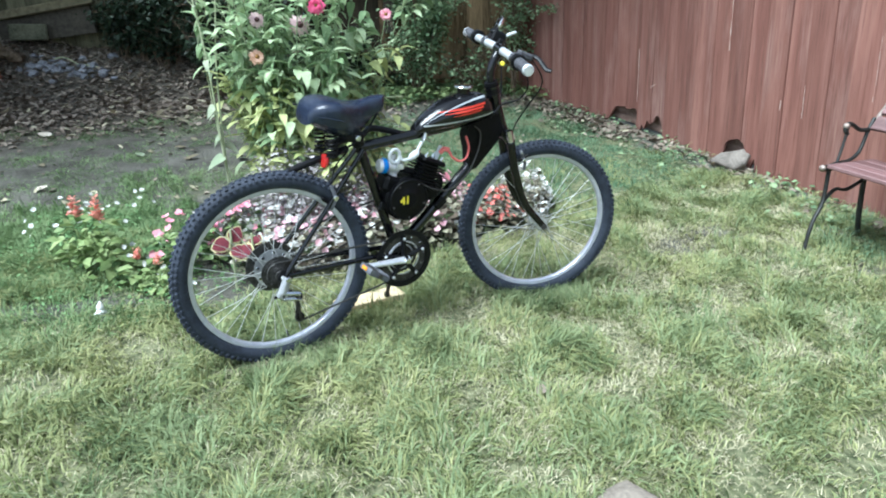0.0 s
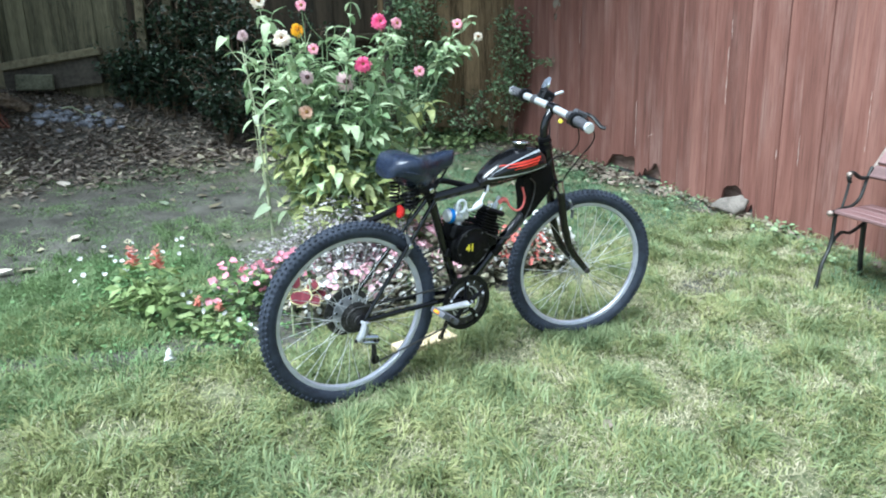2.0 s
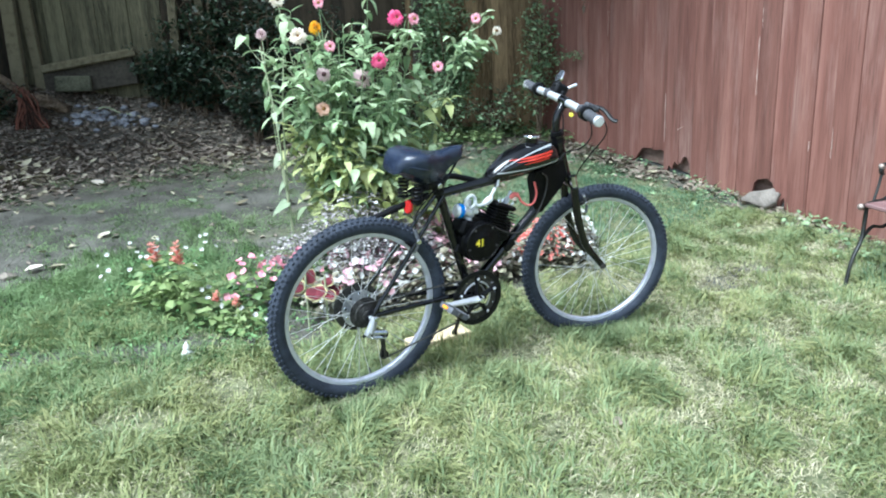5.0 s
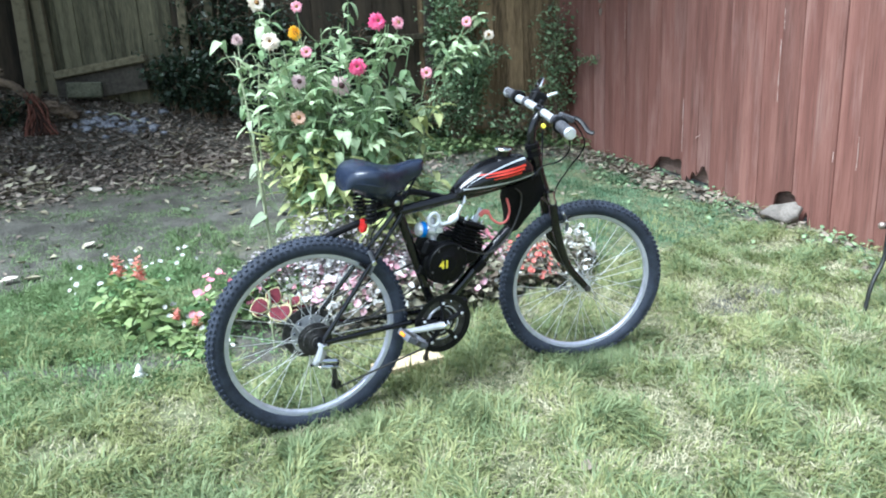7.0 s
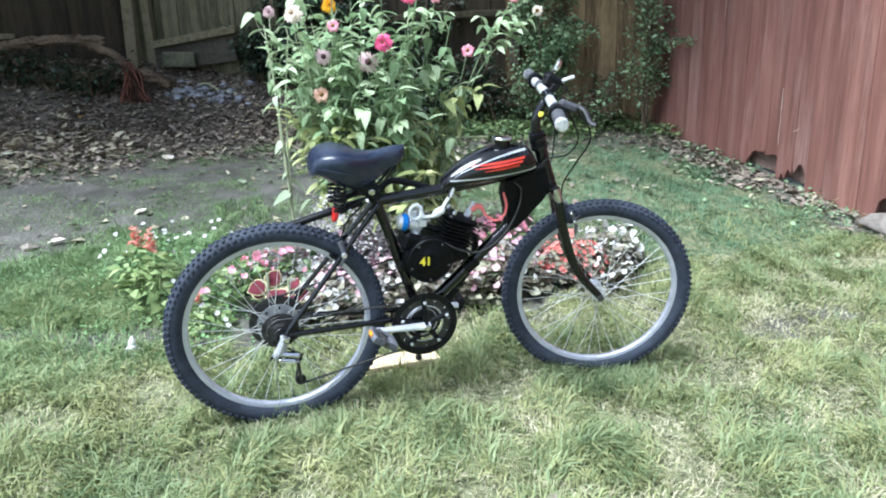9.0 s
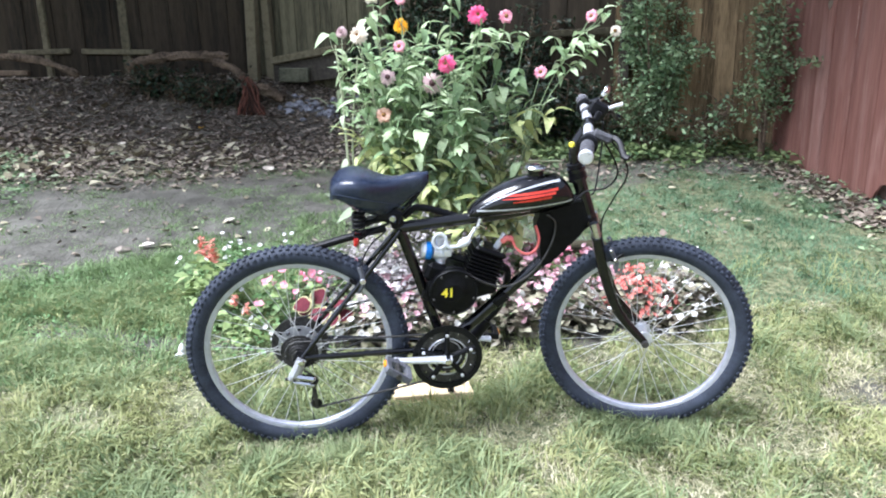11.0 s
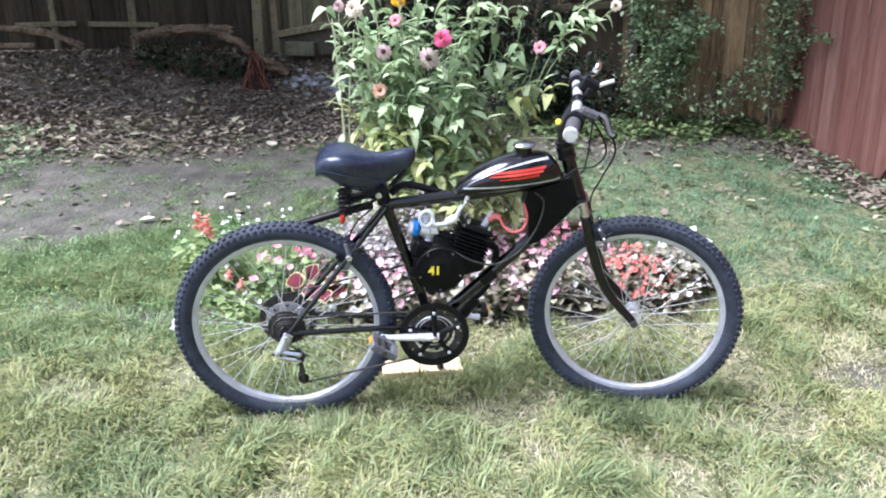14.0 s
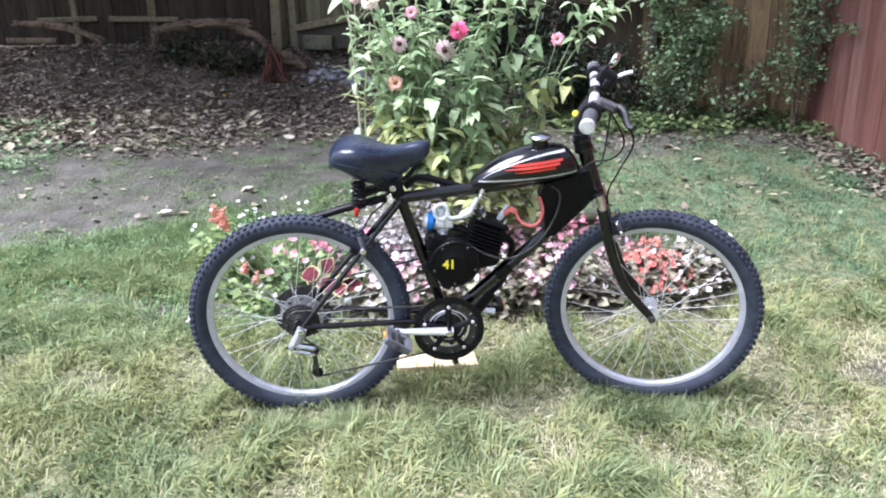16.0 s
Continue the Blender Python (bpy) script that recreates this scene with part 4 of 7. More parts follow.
for i in range(5):
    a = radians(72 * i + 20)
    spider.tube([(0.455, -0.060, -0.022), (0.455 + 0.094 * math.cos(a), -0.056, -0.022 + 0.094 * math.sin(a))], 0.009, 8)
part("chainring_spider", spider, SATIN, bike)
for i in range(5):
    a = radians(72 * i + 20)
    part("chainring_bolt", Geo().disc(0.006, 0.006, (0.455 + 0.078 * math.cos(a), -0.066, -0.022 + 0.078 * math.sin(a)), n=8), ALLOY, bike)
# tiny chrome pins added to give the chainring its glints
for i in range(12):
    a = radians(30 * i + 7)
    part("shift_pin", Geo().box((0.003, 0.003, 0.008), (0.455 + 0.0835 * math.cos(a), -0.0565, -0.022 + 0.0835 * math.sin(a)), (0, 90 - math.degrees(a), 0), 0.001), CHROME, bike)
BBC = Vector((0.455, 0, -0.020))
for s, a in ((-1, 176), (1, -8)):
    d = Vector((math.cos(radians(a)), 0, math.sin(radians(a))))
    p = BBC + Vector((0, s * 0.078, 0))
    q = p + d * 0.159 + Vector((0, s * 0.012, 0))
    part("crank_arm", Geo().tube([p - d * 0.012, p + d * 0.02, q - d * 0.02, q + d * 0.008], [0.014, 0.013, 0.0095, 0.011], 12, flat=0.75), ALLOY, bike, "silver crank arm")
    part("crank_bolt", Geo().disc(0.011, 0.012, p + Vector((0, s * 0.012, 0)), n=12), CHROME, bike)
    c = q + Vector((0, s * 0.055, 0))
    tilt = 32 if s < 0 else 4
    at_pedal = Matrix.Translation(c) @ pose(0, 0, 0, 0, tilt, 0) @ Matrix.Scale(0.86, 4)
    outer = [(-0.046, -0.045), (0.046, -0.045), (0.05, -0.03), (0.05, 0.03), (0.046, 0.045), (-0.046, 0.045), (-0.05, 0.03), (-0.05, -0.03)]
    ped = Geo()
    loops = [[tuple(at_pedal @ Vector((x * k, y * k, z))) for x, y in outer] for k, z in ((0.62, -0.009), (0.97, -0.012), (1.0, -0.009), (1.0, 0.009), (0.97, 0.012), (0.62, 0.009), (0.62, -0.009))]
    ped.rings(loops, cap=False)
    pd = part("pedal", ped, PLASTIC if s < 0 else SATIN, bike, "grey plastic platform pedal" if s < 0 else "black plastic platform pedal")
    part("pedal_axle", Geo().tube([q, c + Vector((0, s * 0.045, 0))], 0.009, 10), STEEL, pd)
    for dx in (-0.052, 0.052):
        b = Geo().box((0.005, 0.030, 0.011), (dx * 0.86, 0, 0), c=0.001)
        part("reflector", Geo().add(b.v, b.f, Matrix.Translation(c) @ pose(0, 0, 0, 0, tilt, 0)), AMBER, pd, "amber pedal reflector")
cas = part("cassette", Geo().disc(0.058, 0.003, (0, -0.026, 0), n=44).disc(0.051, 0.003, (0, -0.031, 0), n=40).disc(0.045, 0.003, (0, -0.036, 0), n=36).disc(0.039, 0.003, (0, -0.041, 0), n=34)
           .disc(0.034, 0.003, (0, -0.046, 0), n=30).disc(0.029, 0.003, (0, -0.051, 0), n=26).disc(0.02, 0.03, (0, -0.043, 0), n=20), STEEL, bike, "dark oily sprocket cassette")
sp = Geo()
ring_disc(sp, 0.086, 0.055, 0.036, 44, 0.0, 0.0)
sp.disc(0.060, 0.006, (0, 0.034, 0), n=32)
part("drive_sprocket", sp, STEEL, bike, "large black engine drive sprocket")
plate = Geo()
ring_disc(plate, 0.068, 0.030, 0.016, 36, 0.0, 0.0, thick=0.003, tooth=0.0)
part("clamp_plate", plate, DULL_ALLOY, bike, "dull grey sprocket clamp plate")
for i in range(9):
    a = radians(40 * i + 10)
    part("sprocket_bolt", Geo().disc(0.0075, 0.022, (0.0565 * math.cos(a), 0.024, 0.0565 * math.sin(a)), n=6), CHROME, bike)
der = part("derailleur", Geo().tube(curve([(0.010, -0.084, 0.004), (-0.002, -0.090, -0.024), (-0.012, -0.094, -0.046)]), [0.016 + 0.0003 * k for k in range(13)], 10, flat=0.8)
           .box((0.038, 0.024, 0.030), (-0.012, -0.094, -0.048), (0, 20, 0), 0.007), DULL_ALLOY, bike, "silver rear derailleur")
part("parallelogram", Geo().box((0.070, 0.022, 0.017), (0.016, -0.098, -0.049), (0, 12, 0), 0.006).box((0.066, 0.020, 0.012), (0.016, -0.098, -0.068), (0, 12, 0), 0.004), CHROME, der, "bright derailleur link")
for x in (-0.012, 0.040):
    part("link_pin", Geo().disc(0.005, 0.026, (x, -0.098, -0.056 - 0.2 * (x - 0.014)), n=8), STEEL, der)
part("pivot_bolt", Geo().disc(0.010, 0.012, (0.010, -0.098, 0.002), n=12), CHROME, der)
part("knuckle", Geo().box((0.018, 0.020, 0.020), (0.046, -0.092, -0.064), (0, 10, 0), 0.005).disc(0.007, 0.026, (0.046, -0.094, -0.064), n=10), SATIN, der, "black lower knuckle")
part("adjuster", Geo().tube([(-0.02, -0.094, -0.05), (-0.040, -0.093, -0.056)], 0.005, 8), SATIN, der)
for y in (-0.089, -0.071):
    part("cage", Geo().box((0.010, 0.002, 0.095), (0.045, y, -0.112), (0, -6, 0), 0.0008), STEEL, der)
part("jockey_wheel", Geo().disc(0.012, 0.007, (0.040, -0.080, -0.075), n=14), SATIN, der)
part("jockey_wheel", Geo().disc(0.0155, 0.008, (0.050, -0.080, -0.150), n=14), SATIN, der)


def chain(points, closed_label, pitch=0.0127, y_thick=0.007):
    """Links one behind another along a line."""
    g = Geo()
    pts = [Vector(p) for p in points]
    k = 0
    for a, b in zip(pts, pts[1:]):
        d = b - a
        n = max(1, round(d.length / pitch))
        ang = -math.degrees(math.atan2(d.z, d.x))
        for i in range(n):
            c = a + d * ((i + 0.5) / n)
            g.box((pitch * 1.15, y_thick if k % 2 else y_thick * 0.6, 0.0068), c, (0, ang, 0), 0.002)
            k += 1
    return part("chain", g, STEEL, bike, closed_label)


arc = lambda cx, cz, r, a0, a1, y, n: [(cx + r * math.cos(radians(a0 + (a1 - a0) * i / n)), y, cz + r * math.sin(radians(a0 + (a1 - a0) * i / n))) for i in range(n + 1)]
chain(arc(0.455, -0.022, 0.077, 95, -100, -0.046, 12) + [(0.050, -0.08, -0.166)] + arc(0.050, -0.15, 0.016, -90, -180, -0.08, 3) + [(0.042, -0.08, -0.1)] + arc(0.040, -0.075, 0.014, 0, 60, -0.075, 2)
      + arc(0, 0, 0.041, -100, -270, -0.04, 9) + [(0.449, -0.046, 0.055)], "black oily drive chain")
chain([(0.45, 0.05, 0.19), (0.01, 0.036, 0.088)] + arc(0, 0, 0.088, 90, 270, 0.036, 12) + [(0.44, 0.05, 0.10)], "engine drive chain")
# kickstand
part("kickstand", Geo().tube(curve([(0.43, 0.04, -0.02), (0.47, 0.07, -0.12), (0.50, 0.155, -0.27)]), 0.008, 8).disc(0.012, 0.014, (0.50, 0.157, -0.272), (0.1, 0.4, -0.8)), SATIN, bike, "black kickstand propped on a wood block")

# engine
eng = part("engine_case", Geo().disc(0.078, 0.10, (0.468, 0.01, 0.195), n=36, c=0.01).box((0.12, 0.09, 0.075), (0.545, 0.005, 0.205), (0, -12, 0), 0.012)
           .box((0.07, 0.08, 0.06), (0.42, 0.0, 0.25), (0, 20, 0), 0.012), ENGINE, bike, "black two-stroke bicycle engine")
part("clutch_cover", Geo().lathe([(0.0735, 0), (0.0735, 0.016), (0.069, 0.022), (0.03, 0.024), (0.028, 0.0255), (0.0, 0.0258)], 40, Matrix.Translation((0.470, -0.040, 0.198)) @ pose(0, 0, 0, 90, 0, 0)), ENGINE, eng, "round black clutch cover")
part("clutch_rim", Geo().tube([(0.470 + 0.0715 * math.cos(a), -0.062, 0.198 + 0.0715 * math.sin(a)) for a in [2 * math.pi * i / 40 for i in range(40)]], 0.0022, 6, closed=True), SATIN, eng)
for i in range(5):
    a = radians(72 * i + 55)
    part("cover_screw", Geo().disc(0.0045, 0.005, (0.470 + 0.064 * math.cos(a), -0.0635, 0.198 + 0.064 * math.sin(a)), n=8), STEEL, eng)
CYL = pose(0.566, 0.0, 0.272, 0, 20, 0) @ Matrix.Scale(1.1, 4)
g = Geo().box((0.058, 0.058, 0.10), (0, 0, -0.01), c=0.006)
cyl = part("cylinder", g, ENGINE, eng, "finned black cylinder", m=CYL)
for i in range(8):
    part("fin", Geo().box((0.100 if i < 7 else 0.094, 0.088, 0.0032), (0, 0, -0.047 + 0.0105 * i), c=0.001), ENGINE, cyl)
for dx in (-0.03, 0.03):
    for dy in (-0.028, 0.028):
        part("head_nut", Geo().tube([(dx, dy, 0.050), (dx, dy, 0.060)], 0.0062, 6).tube([(dx, dy, 0.060), (dx, dy, 0.066)], 0.0032, 6), CHROME, cyl, "bright head nut")
part("cylinder_head", Geo().box((0.092, 0.085, 0.018), (0, 0, 0.042), c=0.008), ENGINE, cyl)
part("spark_plug", Geo().tube([(0.02, 0, 0.048), (0.022, 0, 0.072)], 0.009, 8).tube([(0.022, 0, 0.072), (0.025, 0, 0.098)], 0.006, 8), WHITE_HOSE, cyl, "white spark plug")
part("plug_cap", Geo().tube(curve([(0.622, -0.005, 0.338), (0.637, -0.012, 0.352), (0.652, -0.018, 0.348)]), [0.009] * 13, 10), RED_WIRE, bike, "red spark plug cap")
part("ignition_lead", Geo().tube(curve([(0.650, -0.018, 0.350), (0.662, -0.028, 0.325), (0.69, -0.035, 0.308), (0.718, -0.034, 0.318), (0.730, -0.03, 0.352), (0.718, -0.026, 0.395)], 8), 0.0042, 8), RED_WIRE, bike, "looped red ignition lead")
part("intake", Geo().tube(curve([(0.525, 0, 0.275), (0.475, 0, 0.292), (0.435, 0, 0.305)]), 0.010, 10), SATIN, bike, "black intake pipe")
part("carburettor", Geo().disc(0.021, 0.045, (0.432, 0, 0.305), (1, 0, -0.3), 16).tube([(0.432, 0, 0.265), (0.432, 0, 0.352)], 0.015, 12).disc(0.019, 0.02, (0.432, 0, 0.27), (0, 0, 1), 16)
     .box((0.028, 0.03, 0.024), (0.452, -0.014, 0.312), c=0.004), ALLOY, bike, "silver carburettor")
part("air_filter", Geo().disc(0.027, 0.022, (0.397, -0.004, 0.315), (1, 0, -0.12), 24, 0.005), BLUE, bike, "blue-rimmed round air filter")
part("filter_face", Geo().disc(0.024, 0.026, (0.390, -0.004, 0.316), (1, 0, -0.12), 24, 0.004), ALLOY, bike)
loop3 = [(0.428 + 0.019 * math.cos(a), -0.028, 0.352 + 0.023 * math.sin(a)) for a in [0.3 + i * 0.4 for i in range(16)]]
part("fuel_hose", Geo().tube(curve([(0.446, -0.02, 0.318)] + loop3 + [(0.455, -0.03, 0.335), (0.49, -0.03, 0.338), (0.51, -0.028, 0.352), (0.535, -0.026, 0.392)], 3), 0.0058, 8), WHITE_HOSE, bike, "looped clear fuel hose")
part("fuel_filter", Geo().tube([(0.482, -0.03, 0.334), (0.494, -0.03, 0.343), (0.512, -0.03, 0.354), (0.52, -0.03, 0.36)], [0.006, 0.013, 0.013, 0.006], 10), WHITE_HOSE, bike, "white inline fuel filter")
part("petcock", Geo().tube([(0.54, -0.024, 0.392), (0.55, -0.022, 0.42)], 0.008, 8).box((0.03, 0.012, 0.010), (0.555, -0.03, 0.398), (0, 30, 0), 0.003), CHROME, bike, "chrome petcock")
part("exhaust", Geo().tube(curve([(0.60, 0.02, 0.255), (0.655, 0.04, 0.22), (0.64, 0.06, 0.10), (0.60, 0.07, 0.04)]), 0.012, 10).tube(curve([(0.60, 0.07, 0.04), (0.55, 0.07, -0.03)]), 0.022, 12), SATIN, bike, "black exhaust")
part("engine_mount", Geo().box((0.05, 0.05, 0.03), (0.40, 0, 0.17), (0, 20, 0), 0.004), SATIN, bike)
part("engine_mount", Geo().box((0.05, 0.05, 0.03), (0.625, 0, 0.15), (0, -40, 0), 0.004), SATIN, bike)
part("clutch_cable", Geo().tube(curve([(0.50, -0.05, 0.262), (0.57, -0.06, 0.225), (0.64, -0.058, 0.215), (0.715, -0.045, 0.255), (0.765, -0.035, 0.33), (0.778, -0.03, 0.40), (0.75, -0.03, 0.43)], 8), 0.0032, 6), STEEL, bike, "grey control cable")
# painted racing figure on the clutch cover
def figure(text, size, m, parent, material):
    cu = bpy.data.curves.new("figure", "FONT")
    cu.body, cu.size, cu.extrude, cu.offset = text, size, 0.0004, 0.0012
    cu.align_x, cu.align_y = "CENTER", "CENTER"
    tmp = bpy.data.objects.new("figure_outline", cu)
    scene.collection.objects.link(tmp)
    me = bpy.data.meshes.new_from_object(tmp.evaluated_get(bpy.context.evaluated_depsgraph_get()))
    bpy.data.objects.remove(tmp)
    bpy.data.curves.remove(cu)
    me.materials.clear()
    return part("figure", me, material, parent, "yellow figure 41", m)


figure("41", 0.038, Matrix.Translation((0.452, -0.0668, 0.199)) @ pose(0, 0, 0, 90, 0, 0), eng, YELLOW)

# handlebar, stem, controls
BAR = Vector((0.862, 0.0, 0.690))
SWEEP = Vector((0.086, 0.293, 0.022)).normalized()
UPV = Vector((-0.33, 0, 0.94)).normalized()
FWD = SWEEP.cross(UPV).normalized()
END = 0.305
ENDS = {1: 0.36, -1: 0.305}
ha = [BAR + SWEEP * s - FWD * 0.012 * (abs(s) / END) ** 2 for s in [-END + (END + ENDS[1]) * i / 16 for i in range(17)]]
part("handlebar", Geo().tube(ha, 0.0145, 14), ALLOY, bike, "polished straight handlebar")
part("stem", Geo().tube(curve([(0.838, 0, 0.552), (0.826, 0, 0.60), (0.833, 0, 0.645), tuple(BAR - Vector((0.004, 0, 0.004)))]), [0.016] * 19, 12).tube([BAR - SWEEP * 0.028, BAR + SWEEP * 0.028], 0.02, 14), BLACK, bike)
for k in range(4):
    q = Vector((0.838, 0, 0.553)) + Vector((-0.0105, 0, 0.033)) * (k * 0.42 - 0.75)
    part("spacer", Geo().tube([q, q + Vector((-0.003, 0, 0.0095))], 0.0245 if k % 2 else 0.0275, 16), SATIN if k % 2 else BLACK, bike)
part("headset", Geo().tube([(0.844, 0, 0.535), (0.836, 0, 0.56)], 0.026, 16).tube([(0.836, 0, 0.56), (0.832, 0, 0.572)], 0.021, 16), SATIN, bike)
for s in (1, -1):
    off = ENDS[s] - END
    a, b = BAR + SWEEP * (s * ENDS[s]) - FWD * 0.012, BAR + SWEEP * (s * (0.205 + off)) - FWD * 0.006
    ribs = [b + (a - b) * (i / 44) for i in range(45)]
    grip = Geo().tube(ribs, [0.0192 if i % 4 < 2 else 0.0178 for i in range(45)], 14)
    gp = part("grip", grip, GRIP, bike, "ribbed black rubber grip")
    e = (a - b).normalized()
    part("bar_plug", Geo().tube([a, a + e * 0.006, a + e * 0.011, a + e * 0.0112, a + e * 0.008, a + e * 0.0082, a + e * 0.0115], [0.0198, 0.0198, 0.0165, 0.0115, 0.0105, 0.007, 0.006], 16), ALLOY, gp, "bright bar end plug")
    c = BAR + SWEEP * (s * (0.19 + off)) - FWD * 0.005
    part("grip_collar", Geo().tube([c - e * 0.006, c - e * 0.004, c + e * 0.018, c + e * 0.020], [0.022, 0.027, 0.027, 0.022], 18), SATIN, bike)
    lv = BAR + SWEEP * (s * 0.155)
    lever_pts = [lv, lv + FWD * 0.055 - UPV * 0.008, lv + FWD * 0.074 + SWEEP * (s * 0.02) - UPV * 0.022, lv + FWD * 0.078 + SWEEP * (s * 0.065) - UPV * 0.048, lv + FWD * 0.09 + SWEEP * (s * 0.08) - UPV * 0.055]
    br = part("brake_lever", Geo().tube(curve(lever_pts), 0.0085, 8, flat=0.7), SATIN, bike, "dark grey brake lever")
    part("lever_clamp", Geo().tube([lv - e * 0.015, lv + e * 0.015], 0.019, 12).box((0.055, 0.03, 0.024), lv + FWD * 0.035, (0, 20, STEER), 0.006), GRIP, br)
# shifter block, bell mirror and lever on the left side
lc = BAR + SWEEP * 0.13
part("switch_block", Geo().box((0.056, 0.052, 0.046), lc + FWD * 0.035 + UPV * 0.010, (0, 25, STEER), 0.007).disc(0.017, 0.012, lc + FWD * 0.03 + UPV * 0.036, UPV, 16).box((0.02, 0.03, 0.03), lc - SWEEP * 0.03 + FWD * 0.03 - UPV * 0.004, (0, 25, STEER), 0.004), SATIN, bike, "black control switch block")
part("clutch_lever", Geo().tube(curve([lc + FWD * 0.05, lc + FWD * 0.085 + UPV * 0.004, lc + FWD * 0.11 + UPV * 0.004]), 0.0062, 8), ALLOY, bike, "silver lever stub")
part("bell", Geo().lathe([(0.027, 0), (0.029, 0.004), (0.024, 0.013), (0.013, 0.019), (0.004, 0.020)], 22, Matrix.Translation(lc + SWEEP * 0.04 + FWD * 0.06 + UPV * 0.05) @ Vector((0.8, -0.3, -0.5)).to_track_quat("Z", "Y").to_matrix().to_4x4()).tube([lc + FWD * 0.02, lc + SWEEP * 0.04 + FWD * 0.06 + UPV * 0.048], 0.004, 6), CHROME, bike, "small chrome bell")
kill = part("kill_switch", Geo().box((0.026, 0.024, 0.022), BAR + SWEEP * -0.142 - UPV * 0.020, (0, 10, STEER), 0.004), SATIN, bike, "black kill switch under the handlebar")
part("kill_button", Geo().disc(0.008, 0.012, (0.773, -0.140, 0.664), (-0.6, -1, 0.1), 12), YELLOW, kill, "yellow button")
for pts in ([BAR + SWEEP * -0.16 + FWD * 0.05, (0.928, -0.17, 0.60), (0.925, -0.10, 0.50), (0.915, -0.05, 0.42), (0.93, -0.02, 0.34)],
            [BAR + SWEEP * 0.15 + FWD * 0.05, (0.945, 0.10, 0.62), (0.925, 0.06, 0.50), (0.90, 0.03, 0.47), (0.84, 0.028, 0.46)],
            [BAR + SWEEP * -0.12 + FWD * 0.03, (0.93, -0.09, 0.58), (0.915, -0.06, 0.52), (0.86, -0.035, 0.50), (0.82, -0.03, 0.455)]):
    part("cable", Geo().tube(curve(pts, 8), 0.0026, 6), SATIN, bike, "thin black control cable")
for s in (1, -1):
    arm = part("brake_arm", Geo().tube(curve([(0.185, s * 0.04, 0.20), (0.20, s * 0.045, 0.235), (0.19, s * 0.038, 0.28)]), 0.0075, 8), PLASTIC, bike, "worn grey cantilever brake arm")
    part("brake_pad", Geo().box((0.05, 0.012, 0.012), (0.178, s * 0.027, 0.222), (0, 40, 0), 0.003), SATIN, arm)
    part("anchor_bolt", Geo().disc(0.010, 0.024, (0.199, s * 0.046, 0.24), n=8), CHROME, arm)
part("brake_cable", Geo().tube(curve([(0.19, -0.038, 0.28), (0.22, 0, 0.33), (0.27, 0.01, 0.375)]), 0.0024, 6), SATIN, bike)


